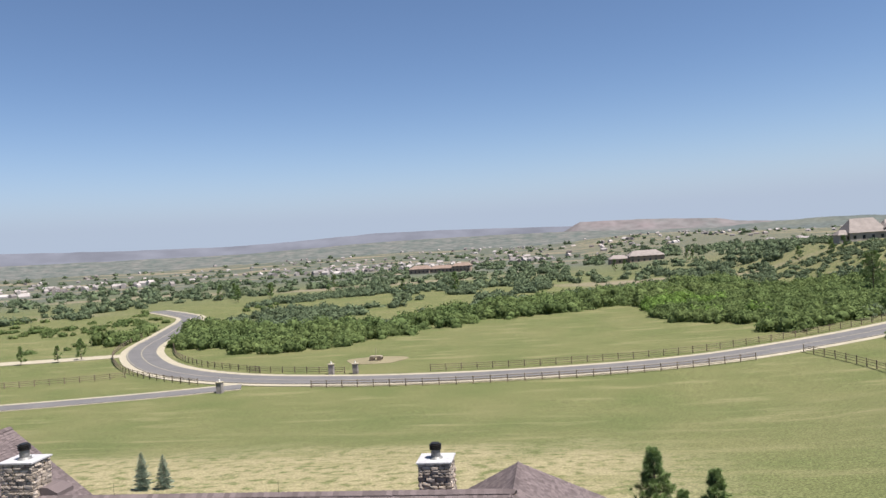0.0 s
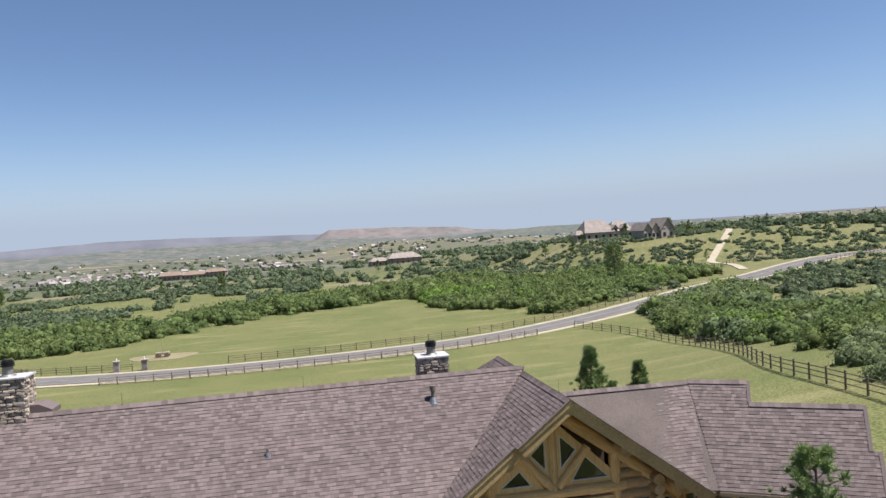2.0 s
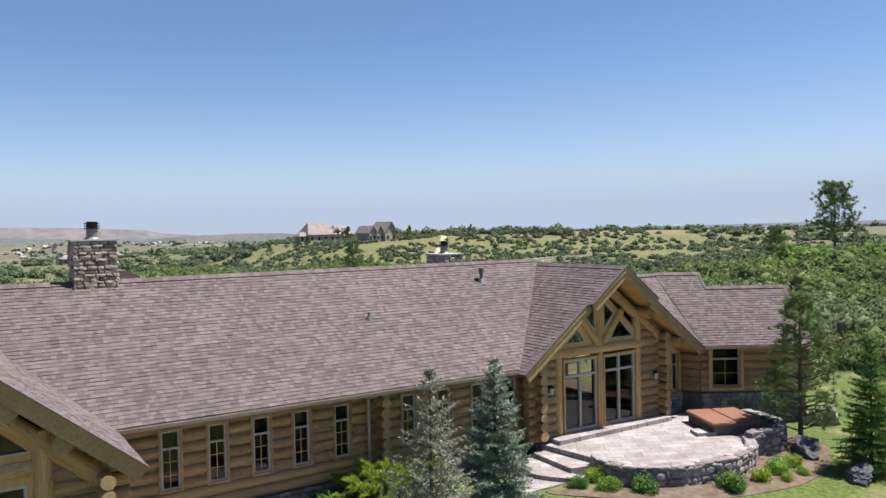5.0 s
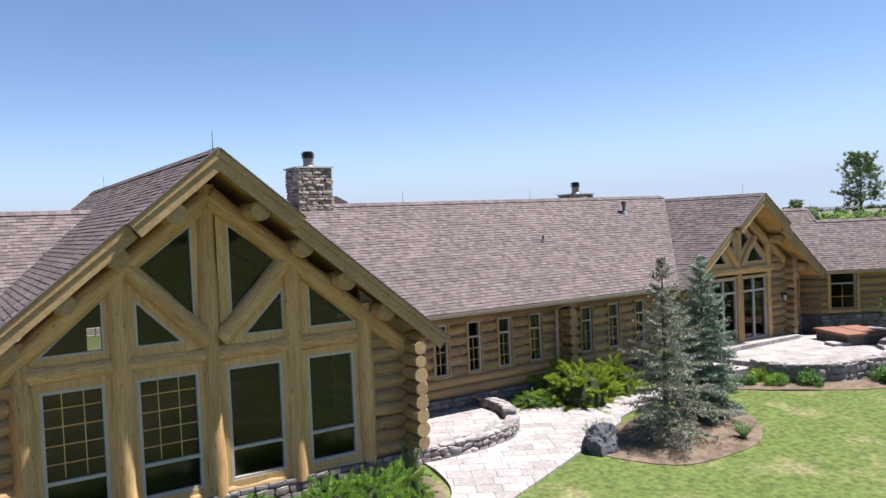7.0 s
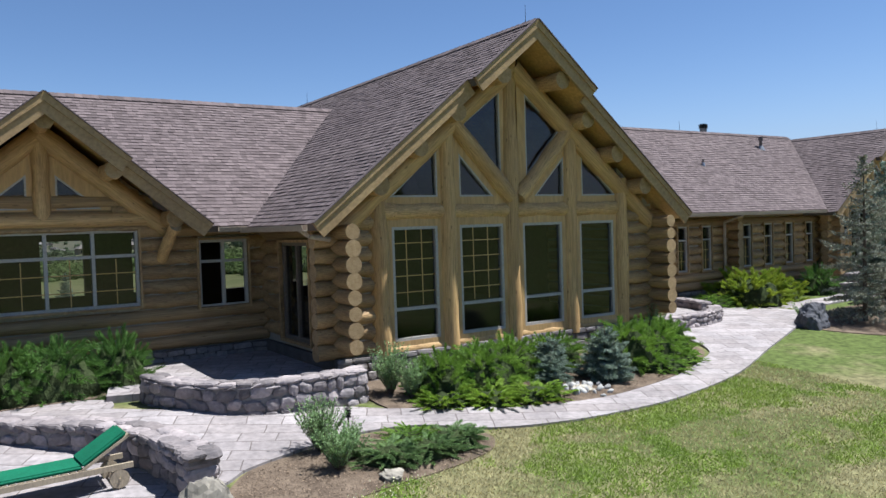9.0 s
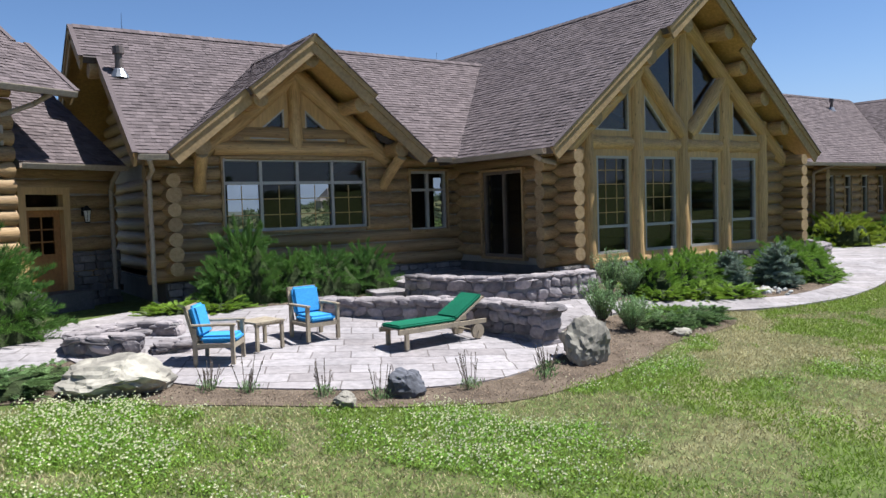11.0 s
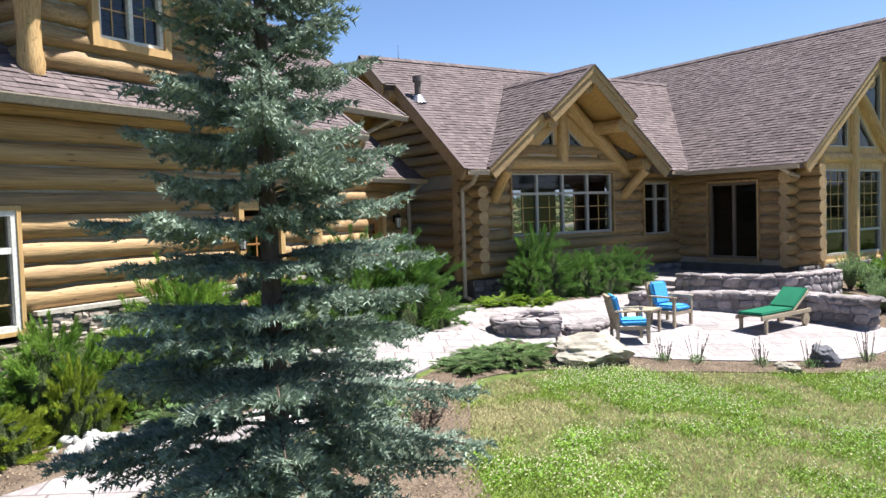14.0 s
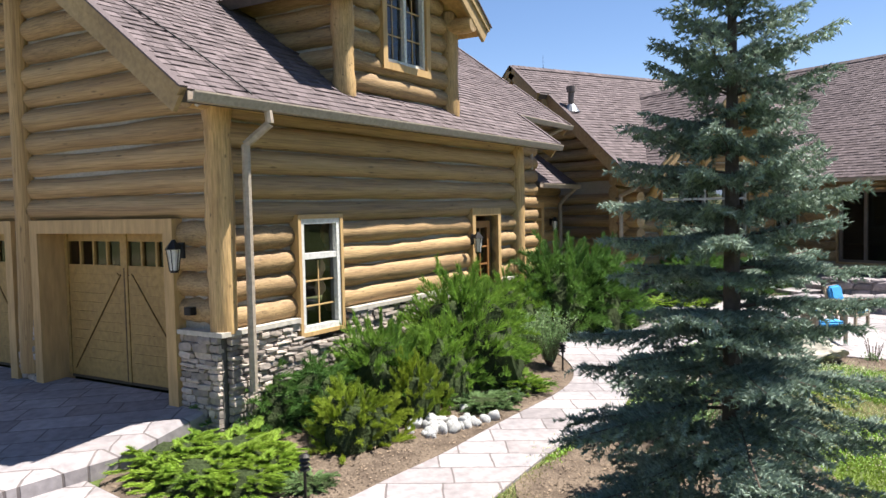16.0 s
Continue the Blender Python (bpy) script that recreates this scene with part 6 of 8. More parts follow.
def spruce_meshes(name, needle_mat, height=7.2, radius=1.55, whorls=30, per=7, dense=1.0, seed=1, ragged=0.25, bare=0.35, fill=1.0, fat=1.0):
    """Trunk and needled crown of a blue spruce: whorled boughs, side twigs, and needles round each twig."""
    r = np.random.default_rng(seed)
    bm = bmesh.new()
    tube(bm, (0, 0, -0.2), (0, 0, height * 0.97), 0.016 * height, 0.012, 10, 0.04, 8)
    s = Sprig()
    for i in range(whorls):
        k = i / (whorls - 1)
        z = bare + (height - bare - 0.15) * k ** 0.92
        R = radius * ((1 - k) ** 0.85) * (0.78 + 0.22 * min(1, (k + 0.05) * 7)) + 0.1
        for j in range(per if k < 0.85 else 5):
            a = 2 * np.pi * (j / per + i * 0.37) + r.uniform(-0.25, 0.25)
            L = R * r.uniform(1 - ragged, 1.12)
            zb = z + r.uniform(-0.09, 0.09)
            rise = 0.10 + 0.55 * k + r.uniform(-0.1, 0.1)
            h = np.array([np.cos(a), np.sin(a), 0.0])
            sd = np.array([-np.sin(a), np.cos(a), 0.0])

            def bough(t):
                t = np.asarray(t)
                return np.outer(t * L, h) + np.stack([0 * t, 0 * t, zb + L * (rise * t - 0.42 * t ** 2 * (1 - 0.7 * k) + 0.16 * t ** 4)], -1)

            p = bough([0, 0.35, 0.7, 1.0])
            for q0, q1, w in zip(p, p[1:], (0.016, 0.011, 0.007)):
                tube(bm, q0, q1, w * (0.5 + L * 0.5), w * 0.6 * (0.5 + L * 0.5), 4, cap=False)
            n_tw = max(4, int(L * 16 * dense))
            for t in np.linspace(0.16, 1.0, n_tw):
                b = bough([t])[0]
                tw = L * (0.34 * (1.08 - t) + 0.1) * r.uniform(0.7, 1.2)
                for sg in ((-1, 1) if t < 0.97 else (0,)):
                    dr = unit(h * (0.75 + 0.3 * (sg == 0)) + sd * sg * r.uniform(0.7, 1.0) + np.array([0, 0, r.uniform(-0.35, 0.1)]))
                    m = max(10, int(tw * 150 * dense * fill))
                    u = np.sort(r.uniform(0.0, 1.0, m))
                    pos = b + dr * (u * tw)[:, None]
                    pos[:, 2] -= 0.12 * tw * u ** 2
                    rad = unit(r.normal(size=(m, 3)) - 0)
                    rad = unit(rad - (rad @ dr)[:, None] * dr + np.array([0, 0, 0.25]))
                    nd = unit(rad * 0.85 + dr * 0.75)
                    ln = r.uniform(0.026, 0.046, m)[:, None] * 1.3 * fat
                    s.tris(pos, pos + nd * ln, unit(np.cross(nd, r.normal(size=(m, 3)))) * 0.0075 * fat)
    return finish(bm, "trunk", M_BARK), s.mesh(name, needle_mat)


def blob_tree_mesh(name, material, tris=900, leaf=0.22, lobes=9, squash=0.8, seed=0, inner=0.55, rough=0.6, tri=False, core=0):
    """A broad-leaved clump of radius about 1: leaves on uneven lobes with gaps between."""
    r = np.random.default_rng(seed)
    s = Sprig()
    cs = unit(r.normal(size=(lobes, 3))) * r.uniform(0.25, 0.62, (lobes, 1))
    cs[:, 2] = np.abs(cs[:, 2]) * squash + 0.12
    rad = r.uniform(0.28, 0.5, lobes)
    per = tris // lobes
    for c, q in zip(cs, rad):
        d = unit(r.normal(size=(per, 3)))
        p = c + d * (q * r.uniform(inner, 1.1, per) ** 0.5)[:, None] * np.array([1, 1, squash])
        p[:, 2] = np.maximum(p[:, 2], 0.02)
        n = unit(d + r.normal(size=(per, 3)) * rough)
        t = unit(np.cross(n, r.normal(size=(per, 3))))
        w = np.cross(n, t) * leaf * 0.36
        (s.tris if tri else s.kites)(p - t * leaf * 0.5, p + t * leaf * 0.5 * r.uniform(0.6, 1.2, per)[:, None], w)
    if core:
        b = bmesh.new()
        bmesh.ops.create_icosphere(b, subdivisions=core, radius=1.0)
        v = np.array([tuple(k.co) for k in b.verts])
        f = np.array([[k.index for k in q.verts] for q in b.faces])
        b.free()
        for c, q in zip(cs, rad):
            p = c + v * (q * 0.74 * r.uniform(0.82, 1.12, (len(v), 1))) * np.array([1, 1, squash])
            p[:, 2] = np.maximum(p[:, 2], 0.0)
            s.v.append(p)
            s.f.append(f + s.n)
            s.n += len(v)
    return s.mesh(name, material)


def scatter_mesh(name, metas, mats, kind_label, category):
    """Many plants joined into one: metas holds (source mesh, x, y, z, scale, turn, squash)."""
    V, F, n = [], [], 0
    cache = {}
    for me, x, y, z, sc, tz, sq in metas:
        if me.name not in cache:
            v = np.empty(len(me.vertices) * 3)
            me.vertices.foreach_get("co", v)
            lens = [len(p.vertices) for p in me.polygons]
            f = np.array([list(p.vertices) for p in me.polygons])
            cache[me.name] = (v.reshape(-1, 3), f)
        v, f = cache[me.name]
        c, s_ = math.cos(tz), math.sin(tz)
        w = v @ np.array([[c, s_, 0], [-s_, c, 0], [0, 0, 1]]) * sc
        w[:, 2] *= sq
        V.append(w + (x, y, z))
        F.append(f + n)
        n += len(v)
    V, F = np.concatenate(V), np.concatenate(F)
    me = bpy.data.meshes.new(name)
    k = F.shape[1]
    me.vertices.add(len(V))
    me.vertices.foreach_set("co", V.ravel())
    me.loops.add(F.size)
    me.loops.foreach_set("vertex_index", F.ravel())
    me.polygons.add(len(F))
    me.polygons.foreach_set("loop_start", np.arange(0, F.size, k))
    for m in mats if isinstance(mats, (list, tuple)) else [mats]:
        me.materials.append(m)
    me.update()
    me.validate()
    return tagged(new(name, me), kind_label, category, kind="stuff")


M_BARK = mat("spruce_bark", (0.13, 0.095, 0.075), (0.09, 0.07, 0.055), rough=0.95, big=4, fine=18, bump=0.6)
M_JUN = leafy("juniper_green", (0.215, 0.345, 0.05), (0.13, 0.24, 0.04), big=1.2, trans=0.32)
M_JUND2 = leafy("juniper_deep", (0.13, 0.24, 0.045), (0.075, 0.155, 0.036), big=1.2)
M_JUNDARK = leafy("juniper_dark", (0.13, 0.24, 0.05), (0.08, 0.165, 0.04), big=1.2, trans=0.32)
M_JUNGOLD = leafy("juniper_golden", (0.31, 0.375, 0.04), (0.2, 0.285, 0.035), big=1.5, trans=0.32)
M_JUNGREENGOLD = leafy("juniper_fresh", (0.27, 0.385, 0.045), (0.18, 0.295, 0.038), big=1.5, trans=0.32)
M_JUNBLUE = leafy("juniper_blue", (0.19, 0.28, 0.105), (0.125, 0.205, 0.075), big=1.2, trans=0.3)
M_SPRUCE = leafy("blue_spruce_needles", (0.27, 0.335, 0.265), (0.13, 0.175, 0.13), big=1.5, trans=0.16)
M_SPRUCEOLD = leafy("pale_spruce_needles", (0.27, 0.29, 0.23), (0.21, 0.205, 0.15), big=1.5, trans=0.12)
M_PINE = leafy("pine_needles", (0.19, 0.255, 0.09), (0.13, 0.195, 0.07), big=1.0, trans=0.12)
M_SAGE = leafy("silver_sage", (0.255, 0.365, 0.165), (0.175, 0.28, 0.11), big=2.0)
M_STEMS = leafy("dry_stems", (0.19, 0.15, 0.12), (0.13, 0.10, 0.08), big=2.0)
M_OAK = leafy("scrub_oak", (0.145, 0.185, 0.07), (0.1, 0.14, 0.054), big=0.05, trans=0.4, spec=0.04, rough=0.9)
M_OAKPALE = leafy("grey_scrub", (0.185, 0.222, 0.115), (0.135, 0.178, 0.088), big=0.06, trans=0.4, spec=0.04, rough=0.9)
M_OAKLIGHT = leafy("bright_scrub", (0.15, 0.228, 0.058), (0.12, 0.188, 0.05), big=0.08, trans=0.4, spec=0.04, rough=0.9)
# scrub oak greyed for the far clumps: haze put into the leaf colour
M_OAKFAR = leafy("hazed_scrub", (0.128, 0.16, 0.092), (0.098, 0.128, 0.078), big=0.02, trans=0.35, spec=0.04, rough=0.9)

# near-black green that paints the shade among the inner twigs
M_HEART = mat("juniper_inner_shade", (0.048, 0.066, 0.026), (0.03, 0.038, 0.018), rough=0.95, big=4, fine=22, bump=0.9, bdist=0.05, spec=0.05)
JUN = [juniper_mesh("foliage", M_JUN, 140, 0.22, seed=11), juniper_mesh("foliage", M_JUN, 140, 0.22, 1.2, seed=12)]
JUND = [juniper_mesh("foliage", M_JUNDARK, 140, 0.16, seed=13), juniper_mesh("foliage", M_JUNDARK, 140, 0.14, 1.3, seed=14)]
JUNG = [juniper_mesh("foliage", M_JUNGOLD, 130, 0.5, length=0.46, leaf=0.04, seed=15)]
JUNBIG = [juniper_mesh("foliage", M_JUND2, 240, 0.14, length=0.5, leaf=0.03, seed=16), juniper_mesh("foliage", M_JUN, 190, 0.22, length=0.56, leaf=0.03, seed=17)]
JUNB = [juniper_mesh("foliage", M_JUNBLUE, 90, 0.22, 0.75, length=0.5, leaf=0.045, seed=18)]
JUNLOW = [juniper_mesh("foliage", M_JUNGREENGOLD, 110, 0.35, 0.9, length=0.46, leaf=0.048, seed=19, heart=0.74)]


def shrub(name, me, x, y, sx, sz, label, category, rz=None, group="", z=None):
    """A shrub: short stems and foliage on the ground."""
    zz = ground_z(x, y) if z is None else z
    sh = thing(name, label, category, (x, y, zz), group)
    bm = bmesh.new()
    for k in range(4):
        a = k * 1.6 + x
        tube(bm, (0, 0, -0.12), (0.3 * sx * math.cos(a), 0.3 * sx * math.sin(a), 0.3 * sz), 0.02, 0.01, 5)
    part("stem", bm, M_BARK, sh)
    f = new("foliage", me)
    f.parent = sh
    f.matrix_basis = pose(0, 0, 0, 0, 0, (x * 77) % 360 if rz is None else rz) @ Matrix.Diagonal((sx, sx, sz, 1))
    return sh


# junipers along the garage
for x, y, sx, sz in ((-0.55, -0.25, 0.72, 0.3), (-0.35, -0.95, 0.78, 0.3), (0.15, -0.5, 0.75, 0.32), (0.0, -1.35, 0.62, 0.26), (0.35, -0.95, 0.55, 0.28)):
    shrub("juniper", JUNLOW[0], x, y, sx, sz, "low yellow-green spreading juniper in bark mulch", "juniper", group="garage junipers")
shrub("juniper", JUND[0], 0.75, 0.5, 0.85, 0.82, "dark green juniper against the garage stone base", "juniper", group="garage junipers")
shrub("juniper", JUND[1], 1.55, 0.35, 0.8, 0.85, "dark green juniper against the garage stone base", "juniper", group="garage junipers")
shrub("juniper", JUNG[0], 1.62, -0.75, 0.68, 0.78, "yellow-green rounded juniper in bark mulch", "juniper", group="garage junipers")
shrub("juniper", JUNG[0], 2.7, -0.35, 0.46, 0.95, "yellow-green upright juniper by the garage", "juniper", 130, group="garage junipers")
shrub("juniper", JUN[0], 2.55, 0.35, 0.85, 1.35, "bright green feathery juniper by the garage wall", "juniper", group="garage junipers")
shrub("juniper", JUNBIG[1], 4.45, 1.0, 1.3, 1.85, "tall bright green juniper by the garage wall", "juniper", group="garage junipers")
shrub("juniper", JUN[1], 3.6, 0.45, 0.9, 1.2, "bright green juniper by the garage wall", "juniper", 200, group="garage junipers")
shrub("juniper", JUNBIG[0], 8.15, 3.0, 1.4, 1.95, "large dark green juniper beside the paved path", "juniper", group="garage junipers")
shrub("juniper", JUNBIG[0], 9.2, 2.95, 1.25, 1.85, "large green juniper beside the paved path", "juniper", 140, group="garage junipers")
shrub("juniper", JUN[1], 6.6, 2.9, 1.0, 1.5, "green juniper by the garage side door", "juniper", group="garage junipers")
for x, y, s in ((3.75, -0.42, 0.5), (4.3, -0.3, 0.35), (0.55, -1.75, 0.36)):
    shrub("creeping_juniper", JUNB[0], x, y, s, s * 0.5, "blue-green creeping juniper on bark mulch", "juniper")
shrub("creeping_juniper", JUNLOW[0], 4.85, 0.02, 0.48, 0.26, "bright green creeping juniper on bark mulch", "juniper")
for x, y, s in ((8.55, -0.3, 0.62), (9.35, -0.3, 0.8), (9.95, 0.05, 0.62), (9.2, 0.1, 0.6)):
    shrub("creeping_juniper", JUNB[0], x, y, s, s * 0.35, "grey-green creeping juniper at the lawn's edge", "juniper")
# below the wide window and great gable
for x, y, sx, sz in ((14.6, 5.0, 1.0, 1.85), (14.0, 4.7, 0.7, 1.2), (16.4, 4.7, 1.1, 1.2), (17.6, 4.8, 0.85, 1.25), (15.6, 4.7, 0.9, 1.15)):
    shrub("juniper", JUND[int(x * 10) % 2], x, y, sx, sz, "dark green juniper below the wide window", "juniper", group="window junipers")
for x, y in ((12.9, 4.45), (13.7, 4.15)):
    shrub("creeping_juniper", JUNLOW[0], x, y, 0.75, 0.3, "bright green creeping juniper beside the patio", "juniper")
for x, y, sx, sz in ((22.9, 0.35, 0.8, 0.95), (23.9, 0.35, 0.95, 1.0), (24.9, 0.75, 0.9, 0.95), (27.9, 0.1, 1.0, 1.15), (28.9, 0.2, 1.05, 1.05), (29.8, 0.55, 0.8, 0.9), (26.4, 0.9, 0.8, 0.8)):
    shrub("juniper", JUN[int(x * 7) % 2], x, y, sx, sz, "mid green juniper below the tall windows", "juniper", group="gable junipers")
for x, y in ((22.6, -0.25), (23.4, -0.62), (24.3, -0.85), (29.3, -0.25), (28.3, -0.6)):
    shrub("creeping_juniper", JUNLOW[0] if x < 26 else JUN[1], x, y, 0.72, 0.36, "bright green creeping juniper along the path", "juniper")
shrub("juniper", JUNG[0], 39.2, 4.6, 1.7, 1.35, "golden spreading juniper below the slit windows", "juniper")
shrub("juniper", JUNG[0], 40.9, 4.7, 1.0, 1.2, "golden spreading juniper below the slit windows", "juniper", 50)
shrub("juniper", JUN[0], 37.6, 5.1, 1.0, 0.5, "low green juniper at the path's edge", "juniper")
shrub("juniper", JUND[0], 44.0, 4.9, 0.9, 1.2, "green juniper at the terrace steps", "juniper")
BLOB = [blob_tree_mesh("foliage", M_JUN, 3600, 0.09, 16, 0.85, 5, 0.3), blob_tree_mesh("foliage", M_JUNGOLD, 3200, 0.09, 16, 0.8, 6, 0.3), blob_tree_mesh("foliage", M_JUNDARK, 3600, 0.09, 16, 0.85, 7, 0.3)]
for x, y, s, k in ((45.8, 2.35, 0.5, 1), (45.6, 1.5, 0.5, 0), (44.9, 2.2, 0.45, 2), (46.5, 0.75, 0.6, 2), (48.9, -0.5, 0.65, 2), (50.4, -0.55, 0.45, 1), (51.6, -0.4, 0.55, 0), (52.6, -0.3, 0.45, 1), (51.2, -1.0, 0.3, 1), (52.2, -0.9, 0.3, 0), (55.2, 2.6, 0.8, 2), (54.6, 3.3, 0.7, 0)):
    shrub("round_shrub", BLOB[k], x, y, s, s * 1.15, "small rounded evergreen shrub on bark mulch", "shrub", group="terrace shrubs")


def sage(x, y, h=0.8, w=0.4, n=46, label="silvery upright sage bush on bark mulch", material=None):
    """Upright wands with small pale leaves."""
    s = Sprig()
    bm = bmesh.new()
    for _ in range(n):
        a, k = rng.uniform(0, 6.28), rng.uniform(0, 1) ** 0.6
        d = unit(np.array([math.cos(a) * k * w, math.sin(a) * k * w, h * rng.uniform(0.75, 1.1)]))
        L = h * rng.uniform(0.65, 1.1)
        t = rng.uniform(0.15, 1, 46)
        p = d * (t * L)[:, None] + around(46, 0.012)
        dr = unit(d + around(46, 0.9))
        s.kites(p, p + dr * rng.uniform(0.03, 0.06, 46)[:, None], unit(np.cross(dr, around(46))) * 0.009)
        tube(bm, (0, 0, -0.05), tuple(d * L * 0.95), 0.004, 0.002, 3, cap=False)
    sh = thing("sage_bush", label, "shrub", (x, y, ground_z(x, y)))
    part("stem", bm, M_BARK, sh)
    part("foliage", s.mesh("foliage", material or M_SAGE), None, sh)


def lavender(x, y, h):
    """Dry upright flower stalks over a small tuft of grey-green leaves."""
    tuft, spikes = Sprig(), Sprig()
    bm = bmesh.new()
    for k in range(int(rng.integers(8, 15))):
        a, lean = rng.uniform(0, 6.28), rng.uniform(0.05, 0.4)
        d = unit(np.array([math.cos(a) * lean, math.sin(a) * lean, 1.0]))
        L = h * rng.uniform(0.55, 1.0)
        o = np.array([math.cos(a) * 0.05, math.sin(a) * 0.05, -0.03])
        tube(bm, tuple(o), tuple(o + d * L), 0.006, 0.004, 4, cap=False)
        t = rng.uniform(0.55, 1.0, 22)
        p = o + d * (t * L)[:, None]
        dr = unit(d * 0.8 + around(22, 0.8))
        spikes.kites(p, p + dr * 0.022, unit(np.cross(dr, around(22))) * 0.006)
    p = np.stack([rng.normal(size=150) * 0.07, rng.normal(size=150) * 0.07, rng.uniform(0.0, 0.13, 150)], -1)
    dr = unit(p * 2 + np.array([0, 0, 0.6]) + around(150, 0.4))
    tuft.kites(p, p + dr * 0.06, unit(np.cross(dr, around(150))) * 0.007)
    sh = thing("lavender_plant", "sparse lavender plant with dry grey flower stalks in bark mulch", "plant", (x, y, ground_z(x, y)), "patio bed plants")
    part("stem", bm, M_STEMS, sh)
    tagged(part("flower_spike", spikes.mesh("flower_spike", M_STEMS), None, sh), "dry grey-brown flower spikes", kind="stuff")
    part("foliage", tuft.mesh("foliage", M_SAGE), None, sh)


for p in ((6.0, 0.7, 1.0, 0.5, 110), (5.8, 1.1, 0.9, 0.45, 80), (5.55, -2.6, 0.75, 0.55, 110), (5.15, -2.8, 0.6, 0.55, 90), (21.95, 0.75, 1.0, 0.5, 120), (22.2, 0.35, 0.75, 0.45, 90), (19.45, -1.4, 0.85, 0.5, 110), (19.35, -2.25, 0.65, 0.45, 110), (19.75, -1.95, 0.6, 0.4), (30.8, 1.7, 0.9, 0.45), (35.9, 0.5, 0.7, 0.5), (5.3, -2.35, 0.75, 0.5), (5.75, -2.75, 0.7, 0.5), (5.8, -2.4, 0.6, 0.4), (39.8, -1.3, 0.5, 0.45), (41.1, 0.6, 0.5, 0.4)):
    sage(*p)
sage(6.0, -3.0, 0.6, 0.4, 34, "half-dry brown-stemmed shrub at the bed's edge", M_STEMS)
for x, y in ((11.65, -1.75), (11.95, -2.1), (12.75, -2.75), (13.5, -3.25), (14.5, -3.6), (15.8, -3.65), (16.4, -3.35)):
    lavender(x + rng.uniform(-0.25, 0.25), y + rng.uniform(-0.1, 0.1), rng.uniform(0.4, 0.62))
for x, y in ((20.2, -2.3), (20.9, -2.35), (21.5, -2.15)):
    shrub("creeping_juniper", JUNB[0], x, y, 0.62, 0.36, "grey-green creeping juniper beside the path", "juniper")
shrub("creeping_juniper", JUN[0], 20.9, -1.8, 0.6, 0.3, "green creeping juniper beside the path", "juniper")

# blue spruces
T_BIG, C_BIG = spruce_meshes("crown", M_SPRUCE, 7.6, 1.6, 24, 8, 1.0, 1, 0.36, fill=1.2, fat=1.25)
T_MID, C_MID = spruce_meshes("crown", M_SPRUCE, 5.0, 1.25, 22, 7, 0.75, 2, 0.3, fill=0.7, fat=2.0)
T_OLD, C_OLD = spruce_meshes("crown", M_SPRUCEOLD, 5.0, 1.6, 17, 6, 0.6, 3, 0.45, fill=0.55, fat=1.9)
C_DARK = spruce_meshes("crown", M_JUNDARK, 5.0, 1.25, 20, 7, 0.7, 8, 0.3, fill=0.7, fat=2.0)[1]
T_DWF, C_DWF = spruce_meshes("crown", M_SPRUCE, 1.2, 0.6, 11, 8, 1.6, 5, 0.15, 0.08, fat=1.2)


def spruce(x, y, trunk, crown, sc, label, rz=0, z=None, name="spruce", squash=1.0):
    t = thing(name, label, "tree", (x, y, ground_z(x, y) if z is None else z))
    for nm, me in (("trunk", trunk), ("crown", crown)):
        o = new(nm, me)
        o.parent = t
        o.matrix_basis = pose(0, 0, 0, 0, 0, rz) @ Matrix.Diagonal((sc, sc, sc * squash, 1))
    return t


spruce(3.53, -4.94, T_BIG, C_BIG, 0.93, "tall blue spruce with tiered silvery boughs")
spruce(38.0, -0.15, T_OLD, C_OLD, 1.02, "pale thin-needled spruce in a mulch bed")
spruce(40.4, 0.45, T_MID, C_MID, 0.98, "blue spruce in a mulch bed", 40)
spruce(25.6, 0.1, T_DWF, C_DWF, 0.8, "small blue spruce below the gable windows", 30)
spruce(26.6, -0.55, T_DWF, C_DWF, 1.0, "small dense blue spruce below the gable windows", 100)
spruce(25.15, -0.4, T_DWF, C_DWF, 0.6, "small blue spruce below the gable windows", 200)
spruce(20.5, 36.5, T_MID, C_MID, 0.55, "young blue spruce in dry grass", 20)
spruce(22.0, 36.8, T_MID, C_MID, 0.5, "young blue spruce in dry grass", 90)


def pine_meshes(height=6.0, radius=1.3, seed=1, bunches=420, open_=0.0, low=0.1, needle=0.16):
    """A pine: limbs that end in tufts of long needles."""
    r = np.random.default_rng(seed)
    bm = bmesh.new()
    tube(bm, (0, 0, -0.2), (0, 0, height * 0.95), 0.02 * height, 0.02, 8, 0.05, 6)
    s = Sprig()
    for i in range(bunches // 6):
        k = r.uniform(low, 1.0)
        R = radius * (1.05 - k) ** (0.7 - 0.4 * open_) * (0.6 + 0.4 * min(1, (k - low + 0.15) * 4)) * r.uniform(0.6, 1.1) + 0.1
        a = r.uniform(0, 6.28)
        base = np.array([0, 0, height * k])
        tip = base + np.array([math.cos(a) * R, math.sin(a) * R, R * r.uniform(0.15, 0.55)])
        tube(bm, base, tip, 0.012 * R + 0.012, 0.008, 4, cap=False)
        for _ in range(6):
            c = base + (tip - base) * r.uniform(0.55, 1.05) + r.normal(size=3) * 0.13 * R
            n = 46
            d = unit(r.normal(size=(n, 3)) * 0.8 + np.array([0, 0, 0.85]) + (tip - base) * 0.4)
            L = needle * r.uniform(0.7, 1.2, n)[:, None]
            s.tris(c + d * 0.01, c + d * L, unit(np.cross(d, r.normal(size=(n, 3)))) * needle * 0.04)
    return finish(bm, "trunk", M_BARK), s.mesh("crown", M_PINE)


